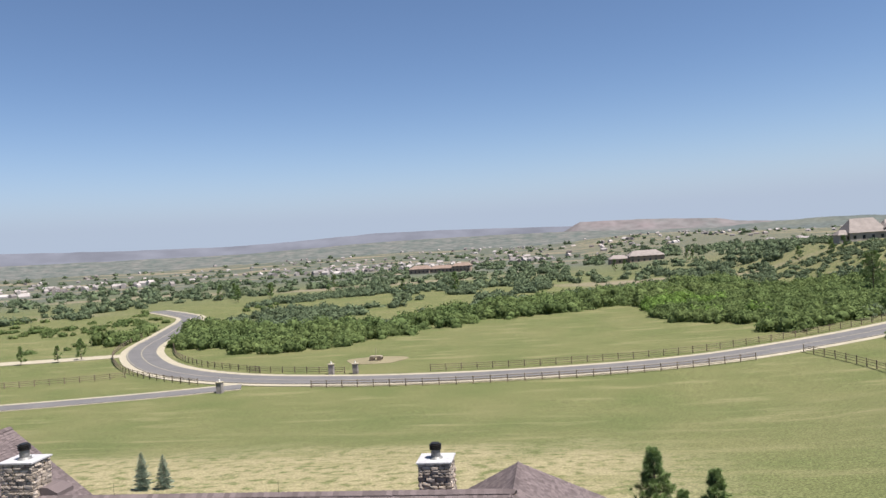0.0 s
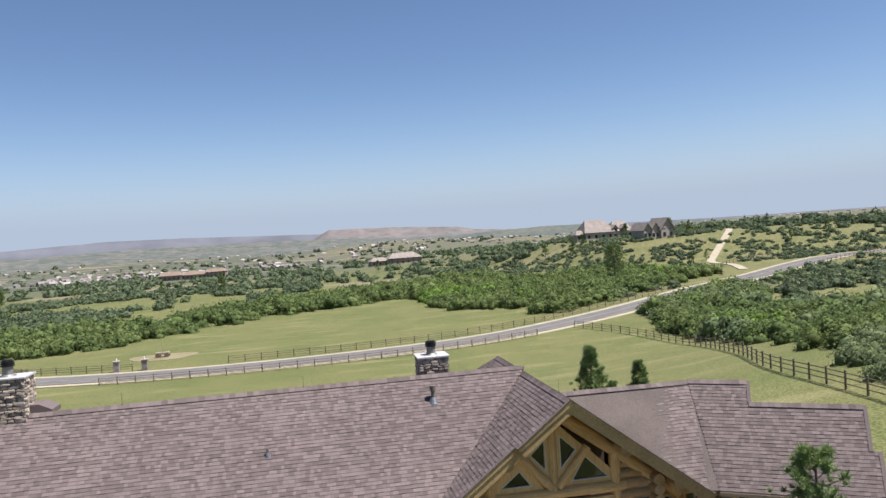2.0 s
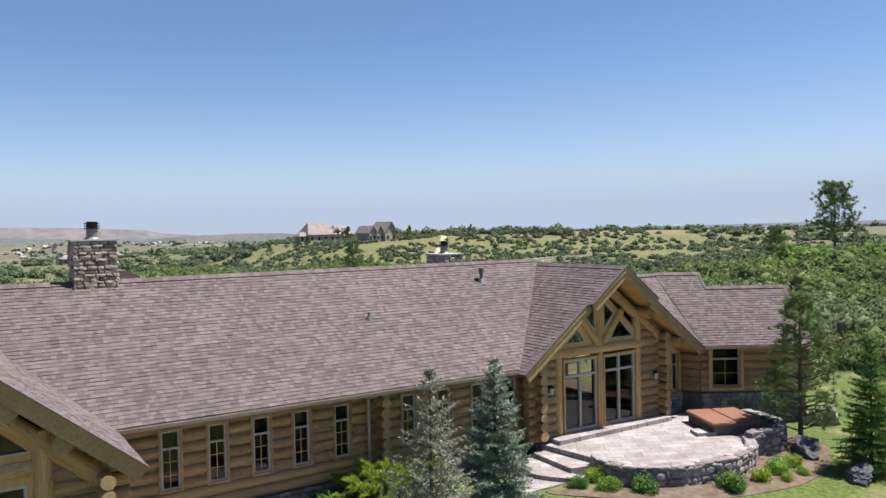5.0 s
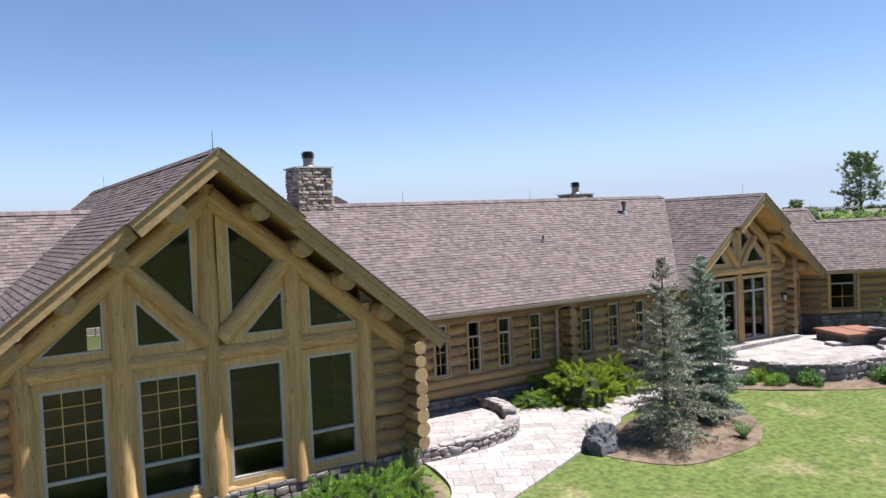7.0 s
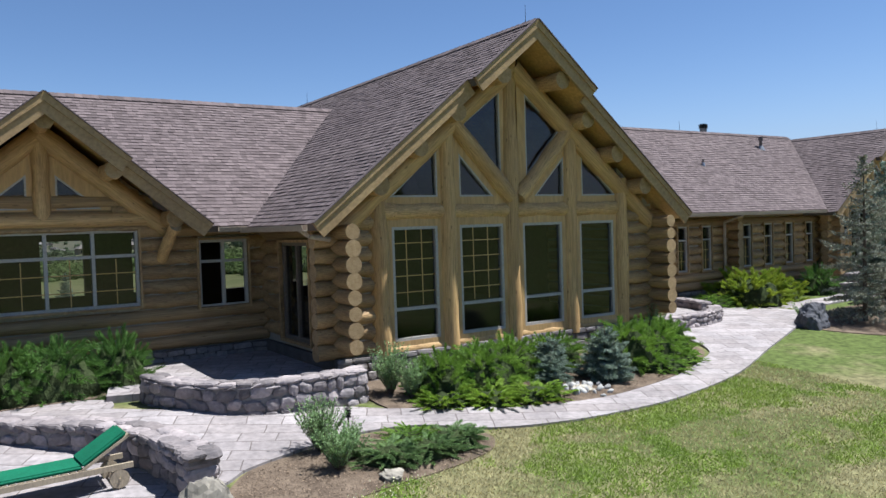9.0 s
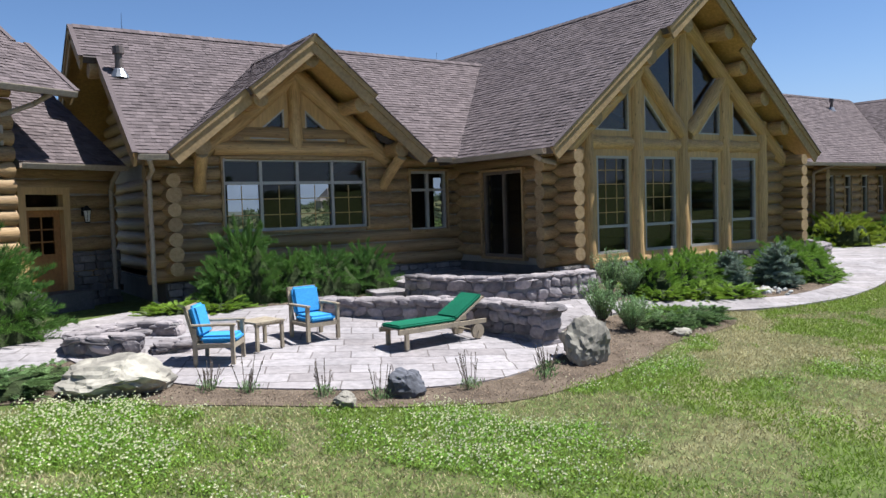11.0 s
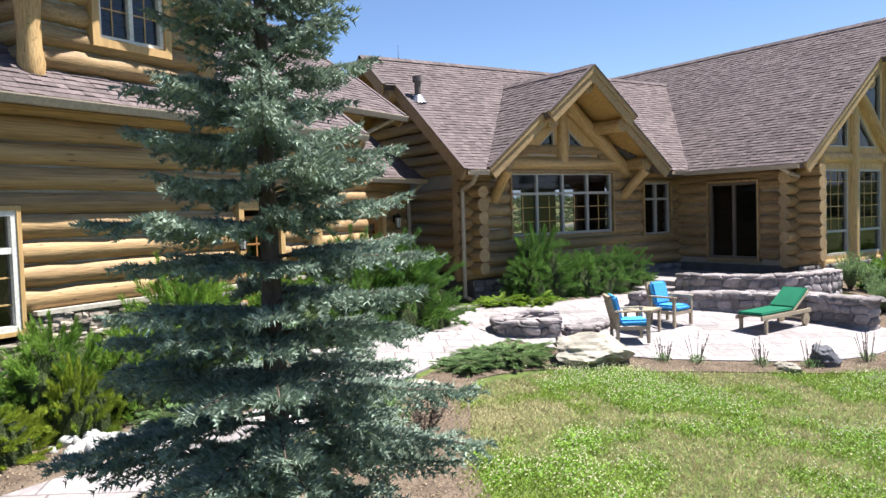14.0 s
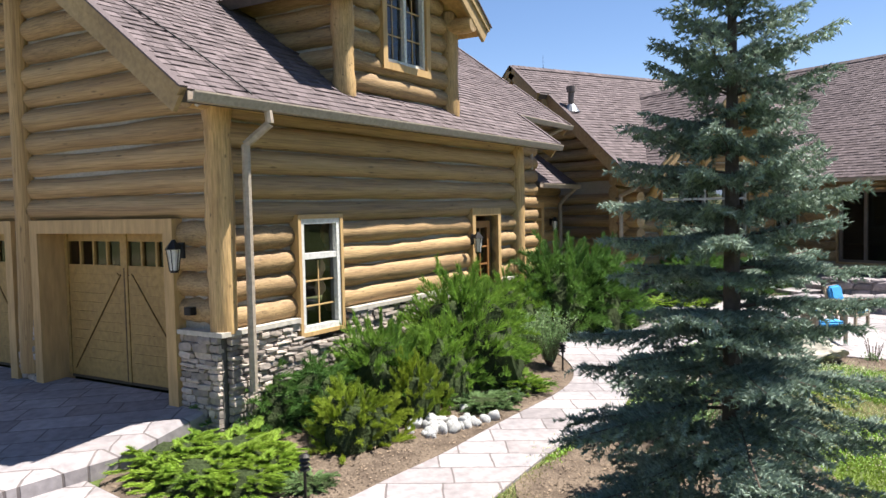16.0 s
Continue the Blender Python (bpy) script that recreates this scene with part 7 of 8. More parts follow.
T_PA, C_PA = pine_meshes(4.2, 1.25, 2, 560, 0, 0.08, 0.17)
T_PC, C_PC = pine_meshes(6.4, 1.9, 12, 900, -0.8, 0.1, 0.22)
T_PB, C_PB = pine_meshes(8.5, 2.9, 3, 620, 1.0, 0.3, 0.42)
spruce(55.0, 0.95, T_PA, C_PA, 1.32, "young green pine beside the terrace", 0, name="pine")
spruce(54.6, -1.9, T_MID, C_DARK, 0.92, "dark green young spruce at the lawn's edge", 60)
spruce(54.5, 16.2, T_PC, C_PC, 0.97, "young pine behind the house", 20, name="pine")
spruce(56.8, 16.1, T_PC, C_PC, 0.84, "young pine behind the house", 140, name="pine")
spruce(55.6, 16.4, T_PC, C_PC, 0.7, "young pine behind the house", 250, name="pine")
spruce(136.0, 47.0, T_PB, C_PB, 1.22, "open-crowned ponderosa pine above the scrub", 0, name="pine")
spruce(156.0, 70.0, T_PB, C_PB, 0.86, "open-crowned ponderosa pine above the scrub", 80, name="pine")
spruce(127.0, 187.0, T_PB, C_PB, 1.2, "dark ponderosa pine in the scrub", 150, name="pine")


# ---- road, fences, scrub, far houses and hills ----
def strip(name, line, w0, w1, dz, material, label, category="road", n=6):
    """A band along a line on the ground, from w0 to w1 off the line to its left."""
    pts = curve(V3(line), n)
    verts, faces = [], []
    for i, p in enumerate(pts):
        d = (pts[min(i + 1, len(pts) - 1)] - pts[max(i - 1, 0)]).normalized()
        s = Vector((-d.y, d.x, 0))
        for w in (w0, (w0 + w1) / 2, w1):
            q = p + s * w
            verts.append((q.x, q.y, ground_z(p.x, p.y) + dz))
        if w1 - w0 > 1:
            q = p + s * (w0 - 0.6)
            q2 = p + s * (w1 + 0.6)
    for i in range(len(pts) - 1):
        a = 3 * i
        faces += [(a, a + 1, a + 4, a + 3), (a + 1, a + 2, a + 5, a + 4)]
    bm = bmesh.new()
    vs = [bm.verts.new(v) for v in verts]
    for f in faces:
        bm.faces.new([vs[k] for k in f])
    ext = bmesh.ops.extrude_face_region(bm, geom=bm.faces[:])
    for v in ext["geom"]:
        if isinstance(v, bmesh.types.BMVert):
            v.co.z -= 0.6
    return tagged(part(name, bm, material), label, category, kind="structure")


ROAD = [(-125, 300), (-96, 265), (-79, 241), (-65, 200), (-55, 168), (-43, 147), (-28, 130), (-10, 118.5), (10, 113), (28, 111.5), (45, 112.5), (62, 115.5), (80, 121), (106, 134), (131, 149), (154, 159.5), (175, 172.5), (190, 180.5), (205, 183), (226, 180)]
strip("road_shoulder", ROAD, -5.0, 5.2, 0.12, M_GRAVEL, "pale gravel shoulder of the country road")
strip("road", ROAD, -3.4, 3.4, 0.2, M_ASPHALT, "grey two-lane asphalt country road")
strip("road_line", ROAD, -0.11, 0.11, 0.215, M_LINE, "pale centre line of the road")
strip("road_edge", ROAD, -3.2, -3.05, 0.214, M_LINE, "pale edge line of the road")
LANE = [(-160, 78), (-110, 88), (-70, 93), (-43, 98), (-20, 104), (-4, 110)]
strip("lane_shoulder", LANE, -2.6, 3.6, 0.1, M_GRAVEL, "pale verge of the side lane")
strip("lane", LANE, -2.2, 2.2, 0.16, M_ASPHALT, "narrow asphalt side lane")
strip("lane_west", [(-150, 140), (-110, 147), (-80, 150), (-52, 156)], -3, 3, 0.1, M_GRAVEL, "pale gravel side road")
strip("lane_hill", [(160, 176), (166.5, 192.7), (168.6, 208), (177, 221), (203, 256), (222, 290), (236, 330)], -1.25, 1.25, 0.15, M_GRAVEL, "pale winding drive up to the hill house")
strip("lane_east", [(148, 136), (170, 142), (200, 140), (250, 132)], -1.6, 1.6, 0.12, M_GRAVEL, "pale gravel track")

M_FENCE = mat("weathered_fence_wood", (0.17, 0.13, 0.095), (0.12, 0.093, 0.07), rough=0.9, big=1.0, fine=9, bump=0.3, rand=0.2)
bm = bmesh.new()
tube(bm, (0, 0, -0.4), (0, 0, 1.3), 0.09, 0.075, 7)
POST = finish(bm, "post", M_FENCE)


def fence(line, label, group="ranch fences", rails=3, gap=2.7):
    pts = curve(V3(line), 10)
    length = [0.0]
    for a, b in zip(pts, pts[1:]):
        length.append(length[-1] + (b - a).length)
    n = int(length[-1] / gap)
    spots = []
    for k in range(n + 1):
        s = length[-1] * k / n
        i = max(j for j in range(len(length) - 1) if length[j] <= s + 1e-6)
        p = pts[i].lerp(pts[i + 1], (s - length[i]) / max(1e-6, length[i + 1] - length[i]))
        spots.append(Vector((p.x, p.y, ground_z(p.x, p.y))))
    f = thing("ranch_fence", label, "fence", tuple(spots[0]), group)
    o = spots[0]
    for p in spots:
        q = new("post", POST)
        q.parent = f
        q.matrix_basis = Matrix.Translation(p - o)
    for h in (0.4, 0.78, 1.12)[3 - rails:]:
        for a, b in zip(spots, spots[1:]):
            bm = bmesh.new()
            tube(bm, a - o + Vector((0, 0, h)), b - o + Vector((0, 0, h)), 0.045, 0.045, 5)
            part("rail", bm, M_FENCE, f)


def beside(line, off):
    pts = [Vector((p[0], p[1], 0)) for p in line]
    out = []
    for i, p in enumerate(pts):
        d = (pts[min(i + 1, len(pts) - 1)] - pts[max(i - 1, 0)]).normalized()
        out.append((p.x - d.y * off, p.y + d.x * off))
    return out


fence(beside(ROAD[3:8], 7.0)[1:] + beside(ROAD[7:9], 6.6), "brown post-and-rail fence on the meadow side of the road")
fence(beside(ROAD[9:15], 7.4), "brown post-and-rail fence on the meadow side of the road")
fence(beside(ROAD[3:8], -6.4), "brown post-and-rail fence on the house side of the road")
fence(beside(ROAD[8:13], -6.0), "brown post-and-rail fence on the house side of the road")
fence([(90.5, 120), (94, 107), (95, 94), (93, 78), (86.5, 58), (80, 42), (77, 30), (74.5, 17), (71, 4)], "brown post-and-rail fence down the field")
fence([(-120, 108), (-80, 112), (-48, 119), (-34, 124)], "brown post-and-rail fence in the lower field")
fence([(150, 170), (163, 192), (176, 202), (190, 208)], "brown post-and-rail fence by the hill drive")
fence([(158, 153), (178, 166), (196, 176), (214, 186)], "brown post-and-rail fence beside the upper road")


def gate_pillar(x, y):
    g = thing("gate_pillar", "stone gate pillar with lantern at the meadow gate", "gate pillar", (x, y, ground_z(x, y)), "meadow gate")
    bm = bmesh.new()
    box(bm, (-0.45, -0.45, -0.3), (0.45, 0.45, 1.75))
    part("shaft", bm, M_GREYSTONE, g)
    bm = bmesh.new()
    box(bm, (-0.55, -0.55, 1.75), (0.55, 0.55, 1.9))
    part("cap", bm, M_GRAVEL, g)
    bm = bmesh.new()
    tube(bm, (0, 0, 1.9), (0, 0, 2.3), 0.16, 0.12, 8)
    part("lantern", bm, M_LAMPGLASS, g)


for p in ((9.2, 119.6), (13.8, 119.2), (-5.8, 105.5), (147, 174), (150.5, 177)):
    gate_pillar(*p)
M_WAGON = mat("old_wagon_wood", (0.32, 0.27, 0.2), rough=0.9, big=2, fine=10)
wag = thing("old_wagon", "small weathered cart on a bare circle of ground", "cart", (14.2, 133.5, ground_z(14.2, 133.5)))
bm = bmesh.new()
box(bm, (-1.2, -0.6, 0.55), (1.2, 0.6, 0.95))
part("bed", bm, M_WAGON, wag)
for x in (-0.8, 0.8):
    for y in (-0.7, 0.7):
        bm = bmesh.new()
        tube(bm, (x, y - 0.04, 0.45), (x, y + 0.04, 0.45), 0.45, 0.45, 14)
        part("wheel", bm, M_FENCE, wag)
bm = bmesh.new()
tube(bm, (0, 0, 0.9), (0, 0, 2.6), 0.06, 0.04, 6)
part("pole", bm, M_WAGON, wag)
slab("bare_circle", [(14.2 + (6 + 0.8 * math.sin(3 * a)) * math.cos(a), 133.5 + (5 + 0.6 * math.cos(2 * a)) * math.sin(a)) for a in np.linspace(0, 6.0, 22)], 0.06, mat("bare_soil", (0.21, 0.18, 0.11), rough=0.95, big=0.3, fine=4, coords="World"), "bare ring of dry soil", category="soil", step=3)

# scrub oak
NEAR = [blob_tree_mesh("clump", M_OAK, 320, 0.16, 6, 0.9, s + 40, 0.6, 0.5, True, 1) for s in range(4)]
FARV = [blob_tree_mesh("clump", M_OAK, 30, 0.34, 2, 0.85, s + 70, 0.7, 0.45, True, 1) for s in range(3)]
FARC = [blob_tree_mesh("clump", M_OAK, 84, 0.22, 3, 0.85, s + 60, 0.7, 0.45, True, 1) for s in range(3)]
CLOSE = [blob_tree_mesh("clump", M_OAKPALE, 1000, 0.1, 10, 0.9, s + 80, 0.75, 0.6, True, 1) for s in range(3)]
rs = np.random.default_rng(12)


def lerp_line(v, table):
    return float(np.interp(v, [t[0] for t in table], [t[1] for t in table]))


WOOD_S = [(-70, 175), (-39, 162), (-15, 147), (5, 157), (18, 178), (30, 192), (50, 203), (75, 216), (84, 231), (130, 240)]
EAST_W = [(-60, 92), (-10, 80), (3, 68), (12, 72), (20, 76), (31, 80.5), (45, 86), (67, 94), (90, 99.5), (105, 100), (122, 108)]


def road_gap(x, y):
    return min((Vector((x, y, 0)) - p).length for p in ROAD_PTS)


ROAD_PTS = curve(V3(ROAD), 3)
LANE_PTS = curve(V3([(160, 176), (166.5, 192.7), (168.6, 208), (177, 221), (203, 256), (222, 290), (236, 330)]), 3)


def patch(x, y, k=0.02, seed=2.0):
    return noise.noise((x * k, y * k, seed)) + 0.5 * noise.noise((x * k * 3, y * k * 3, seed + 4))


plants = {"east": [], "near": [], "pale": [], "bright": [], "far": []}


def put_clump(x, y, r, kind="near"):
    if 145 < x < 215 and 195 < y < 345:
        r = min(r, 2.1)
    if kind in ("near", "pale", "bright") and 60 < x < 97 and y < 72:
        plants[kind].append((CLOSE[rs.integers(3)], x, y, ground_z(x, y) - 0.15 * r, r, rs.uniform(0, 6.28), rs.uniform(0.8, 1.2)))
        return
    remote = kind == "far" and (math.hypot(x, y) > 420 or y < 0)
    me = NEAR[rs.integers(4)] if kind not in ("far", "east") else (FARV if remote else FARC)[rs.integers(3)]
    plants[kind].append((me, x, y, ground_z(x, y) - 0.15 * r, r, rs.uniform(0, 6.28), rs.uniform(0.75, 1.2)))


# the wood beyond the meadow
for _ in range(3400):
    x, y = rs.uniform(-75, 135), rs.uniform(140, 340)
    edge = lerp_line(x, WOOD_S)
    if y < edge + 1 or road_gap(x, y) < 8 or (x > 88 and y > 200 and x > 110):
        continue
    if y > edge + 48 and patch(x, y) < 0.04 + 0.0018 * (y - edge - 48):
        continue
    put_clump(x, y, rs.uniform(2.9, 5.5), "near" if y < edge + 42 else "far")
# the wood by the bend of the road
for _ in range(1150):
    x, y = rs.uniform(74, 150), rs.uniform(128, 240)
    d = road_gap(x, y)
    if y < 118 + 0.62 * (x - 70) + 8 or d < 8.5 or (x < 92 and y < 172 - 1.2 * (x - 78)) or y > 236 - 0.2 * (x - 80):
        continue
    put_clump(x, y, rs.uniform(2.4, 4.8), "bright" if patch(x, y, 0.03, 9) > 0.28 else "near")
# the wood on the rise to the east
for _ in range(3600):
    x, y = 66 + 124 * rs.uniform(0, 1) ** 1.25, rs.uniform(-60, 150)
    if x < lerp_line(y, EAST_W) + 1 or road_gap(x, y) < 9 or y > 118 + 0.62 * (x - 70) - 9:
        continue
    if x > 130 and patch(x, y, 0.025, 7) < -0.02:
        continue
    kind = "pale" if patch(x, y, 0.03, 3) > 0.12 else ("bright" if patch(x, y, 0.03, 9) > 0.35 else "near")
    put_clump(x, y, rs.uniform(2.0, 3.6) + (1.3 if y > 78 else 0.0) if x < 150 else rs.uniform(2.4, 4.2), kind if x < 120 else "east")
# the thicket that stands between the bend and the house
for _ in range(130):
    k = rs.uniform(0, 1)
    x, y = 108 + 27 * k, 125.5 + 16.5 * k - rs.uniform(0, 14)
    put_clump(x, y, rs.uniform(3.4, 4.6), "near" if rs.uniform() < 0.6 else "pale")
# low brush left of the road bend, verges and the hill
for _ in range(420):
    x, y = rs.uniform(-190, -62), rs.uniform(165, 290)
    if road_gap(x, y) > 9 and patch(x, y, 0.025, 5) > 0.05:
        put_clump(x, y, rs.uniform(1.6, 2.8), "near")
for _ in range(2400):
    x, y = rs.uniform(110, 330), rs.uniform(150, 400)
    if road_gap(x, y) > 8 and min((Vector((x, y, 0)) - p).length for p in LANE_PTS) > 6 and patch(x, y, 0.02, 8) > -0.14:
        put_clump(x, y, rs.uniform(1.8, 3.4), "far")
for _ in range(1300):
    x, y = rs.uniform(122, 215), rs.uniform(188, 300)
    if road_gap(x, y) > 8 and min((Vector((x, y, 0)) - p).length for p in LANE_PTS) > 6 and abs(y - 252) > 7 and patch(x, y, 0.03, 21) > -0.2:
        put_clump(x, y, rs.uniform(1.4, 2.6), "far")
for _ in range(3300):
    x, y = rs.uniform(112, 340), rs.uniform(20, 175)
    if road_gap(x, y) > 9 and y < 172 - 0.1 * x and patch(x, y, 0.022, 31) > -0.45:
        put_clump(x, y, rs.uniform(1.8, 3.8), "far")
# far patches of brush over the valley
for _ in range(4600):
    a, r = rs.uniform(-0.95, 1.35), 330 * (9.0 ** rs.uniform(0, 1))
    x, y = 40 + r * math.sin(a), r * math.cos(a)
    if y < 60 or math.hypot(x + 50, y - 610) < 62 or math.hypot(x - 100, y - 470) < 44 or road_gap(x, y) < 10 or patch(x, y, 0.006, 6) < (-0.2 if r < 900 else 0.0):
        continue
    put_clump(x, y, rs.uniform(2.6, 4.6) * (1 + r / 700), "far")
# the wood that closes the lawn to the south
for _ in range(900):
    x, y = rs.uniform(-160, 420), rs.uniform(-235, -158)
    if patch(x, y, 0.02, 17) > -0.45:
        put_clump(x, y, rs.uniform(2.6, 4.6), "far")
scatter_mesh("scrub_oak_near", plants["near"], M_OAK, "dense dark green scrub oak thicket", "scrub")
scatter_mesh("scrub_pale", plants["pale"], M_OAKPALE, "grey-green scrub on the rise", "scrub")
scatter_mesh("scrub_bright", plants["bright"], M_OAKLIGHT, "bright green young scrub oak", "scrub")
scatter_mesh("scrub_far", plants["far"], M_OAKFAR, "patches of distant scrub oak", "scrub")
scatter_mesh("scrub_rise", plants["east"], M_OAKPALE, "scrub oak over the eastern rise", "scrub")
# single trees
for x, y, k in ((-20, -160, 0.8), (35, -166, 1.0), (70, -158, 0.75), (118, -164, 1.05), (150, -159, 0.85), (205, -162, 1.1), (262, -168, 0.9), (330, -160, 1.0)):
    spruce(x, y, T_PB, C_PB, k, "ponderosa pine over the scrub across the lawn", x * 3 % 360, name="pine")
T_FIR, C_FIR = pine_meshes(7.0, 1.9, 8, 170, 0, 0.12, 0.6)
for x, y, s in ((-62, 152, 0.7), (-66, 149, 0.55), (-74, 147, 0.6), (-84, 146, 0.65), (-92, 150, 0.6), (6.8, 308, 1.2), (-20, 330, 0.9), (-60, 345, 0.8), (-95, 360, 1.0), (-72, 395, 1.1), (-100, 330, 1.1), (-108, 345, 1.2), (-90, 345, 1.0), (-118, 350, 1.1),
                (80, 402, 0.9), (86, 410, 0.8), (120, 420, 1.0), (124, 425, 0.9), (150, 285, 0.9), (156, 290, 0.8), (143, 300, 0.9), (186, 270, 1.0), (190, 262, 0.8), (172, 268, 0.9), (180, 300, 0.9), (160, 205, 0.6), (170, 214, 0.5), (230, 235, 0.7), (210, 228, 0.6)):
    spruce(x, y, T_FIR, C_FIR, s, "dark conifer standing in the scrub", x * 7 % 360, name="conifer")

# houses on the hills
M_STUCCO = mat("tan_stucco", (0.30, 0.23, 0.18), rough=0.9, big=0.5, fine=6, coords="World")
M_GREYWALL = mat("grey_siding", (0.36, 0.32, 0.28), rough=0.85, big=0.5, fine=6, coords="World")
M_TILE = mat("brown_roof", (0.22, 0.16, 0.13), rough=0.9, big=0.5, fine=6, coords="World")
M_GREYROOF = mat("grey_roof", (0.25, 0.215, 0.20), rough=0.9, big=0.5, fine=6, coords="World")
M_DARKPANE = mat("distant_window", (0.03, 0.035, 0.045), rough=0.1, big=1, fine=6, bump=0, spec=0.6)


def hill_house(x, y, rz, blocks, wall_m, roof_m, label):
    """blocks: (x0, x1, y0, y1, wall height, roof rise, gable across x)."""
    z = ground_z(x, y)
    h = thing("hill_house", label, "house", (x, y, z))
    m = pose(0, 0, 0, 0, 0, rz)
    for x0, x1, y0, y1, hh, rr, gx in blocks:
        bm = bmesh.new()
        box(bm, (x0, y0, -4), (x1, y1, hh), m)
        if gx:
            prism(bm, [m @ Vector(p) for p in ((x0, y0 + 0.02, hh), (x1, y0 + 0.02, hh), ((x0 + x1) / 2, y0 + 0.02, hh + rr))], m.to_3x3() @ Vector((0, y1 - y0 - 0.04, 0)))
        part("wall", bm, wall_m, h)
        bm = bmesh.new()
        e = 0.6
        if gx:
            cx = (x0 + x1) / 2
            for s, xe in ((-1, x0 - e), (1, x1 + e)):
                k = rr * (abs(xe - cx) / ((x1 - x0) / 2))
                prism(bm, [m @ Vector(p) for p in ((cx, y0 - e, hh + rr), (xe, y0 - e, hh + rr - k), (xe, y1 + e, hh + rr - k), (cx, y1 + e, hh + rr))], Vector((0, 0, 0.25)))
        else:
            hip = min(x1 - x0, y1 - y0) * 0.26
            cy = (y0 + y1) / 2
            vs = [bm.verts.new(m @ Vector(p)) for p in ((x0 - e, y0 - e, hh), (x1 + e, y0 - e, hh), (x1 + e, y1 + e, hh), (x0 - e, y1 + e, hh), (x0 + hip, cy, hh + rr), (x1 - hip, cy, hh + rr))]
            for f in ((0, 1, 5, 4), (1, 2, 5), (2, 3, 4, 5), (3, 0, 4), (3, 2, 1, 0)):
                bm.faces.new([vs[i] for i in f])
        part("roof", bm, roof_m, h)
        n = max(2, int((x1 - x0) / 3.2))
        for k in range(n):
            u = x0 + (x1 - x0) * (k + 0.5) / n
            for zz in ([1.0] if hh < 4 else [1.0, 4.0]):
                bm = bmesh.new()
                box(bm, (u - 0.6, y0 - 0.06, zz), (u + 0.6, y0 + 0.05, min(zz + 1.5, hh - 0.2)), m)
                part("window", bm, M_DARKPANE, h)
    return h


hill_house(170, 320, 8, [(-1, 14, 0, 10, 3.6, 5.8, False), (14, 25, 1, 10, 3.6, 4.6, False), (-5, 0, 1, 6, 3.0, 2.0, False), (13.5, 16, 0.2, 6, 5.2, 1.3, True), (18.5, 21, 0.2, 6, 5.2, 1.3, True)], M_GREYWALL, M_GREYROOF, "large grey many-gabled house on the hill")
hill_house(171, 262, 8, [(0, 3.4, 0, 9, 4.2, 2.2, True), (3.6, 7, 0, 9, 4.2, 2.2, True), (7.2, 13, -1, 9, 4.0, 4.0, True)], M_GREYWALL, M_GREYROOF, "grey gabled house with balcony on the hill")
hill_house(-78, 640, -5, [(0, 18, 0, 12, 4.0, 3.0, False), (18, 38, 2, 14, 3.6, 2.6, False), (38, 54, 0, 10, 5.0, 2.6, False)], M_STUCCO, M_TILE, "wide tan stucco house with low brown roofs")
hill_house(84, 490, 5, [(0, 12, 2, 12, 3.4, 2.4, False), (12, 34, 0, 14, 4.6, 3.4, False)], M_STUCCO, M_GREYROOF, "wide brown house among the scrub")
# scattered homes of the valley, too far to tell apart
V, F, n = [], [], 0
for _ in range(1500):
    a, r = rs.uniform(-0.85, 1.1), 1150 * (3.6 ** rs.uniform(0, 1))
    x, y = 40 + r * math.sin(a), r * math.cos(a)
    if patch(x, y, 0.002, 14) < -0.1:
        continue
    z = ground_z(x, y)
    w, d, h = rs.uniform(6, 15), rs.uniform(6, 10), rs.uniform(1.5, 4)
    m = pose(x, y, z, 0, 0, rs.uniform(0, 180))
    pts = [(-w / 2, -d / 2, -3), (w / 2, -d / 2, -3), (w / 2, d / 2, -3), (-w / 2, d / 2, -3), (-w / 2, -d / 2, h), (w / 2, -d / 2, h), (w / 2, d / 2, h), (-w / 2, d / 2, h), (-w / 2, 0, h + 3), (w / 2, 0, h + 3)]
    V += [m @ Vector(p) for p in pts]
    F += [tuple(n + i for i in f) for f in ((0, 1, 5, 4), (1, 2, 6, 5), (2, 3, 7, 6), (3, 0, 4, 7), (4, 5, 9, 8), (6, 7, 8, 9), (5, 6, 9), (7, 4, 8))]
    n += 10
tagged(new("far_homes", pymesh("far_homes", V, F, mat("distant_homes", (0.27, 0.25, 0.245), (0.2, 0.17, 0.16), rough=0.9, big=0.004, fine=0.02, bump=0, coords="World", island=0.45))), "scattered pale homes far across the valley", "houses", kind="stuff")


def ridge(name, radius, table, material, label, run=500, rough=0.04, foot=-60):
    """A far line of hills: bearing and height angle as seen from the garden, with a slope towards it."""
    az = np.arange(table[0][0], table[-1][0], 0.35)
    verts, faces = [], []
    for i, a in enumerate(az):
        el = lerp_line(a, table) + rough * noise.noise((a * 0.7, radius * 0.01, 0)) + rough * 0.5 * noise.noise((a * 2.3, radius * 0.02, 3))
        s, c = math.sin(radians(a)), math.cos(radians(a))
        top = 14 + radius * math.tan(radians(el))
        for k in range(5):
            t = k / 4
            r = radius - run * t * (1 + 0.15 * noise.noise((a * 1.5, k, 7)))
            z = top + (foot - top) * (t ** 0.7) + (6 * noise.noise((a * 3, k * 1.7, 2)) if 0 < k < 4 else 0)
            verts.append((50 + r * s, -15 + r * c, z))
    for i in range(len(az) - 1):
        for k in range(4):
            a = 5 * i + k
            faces.append((a, a + 1, a + 6, a + 5))
    tagged(new(name, pymesh(name, verts, faces, material, True)), label, "hills", kind="structure")


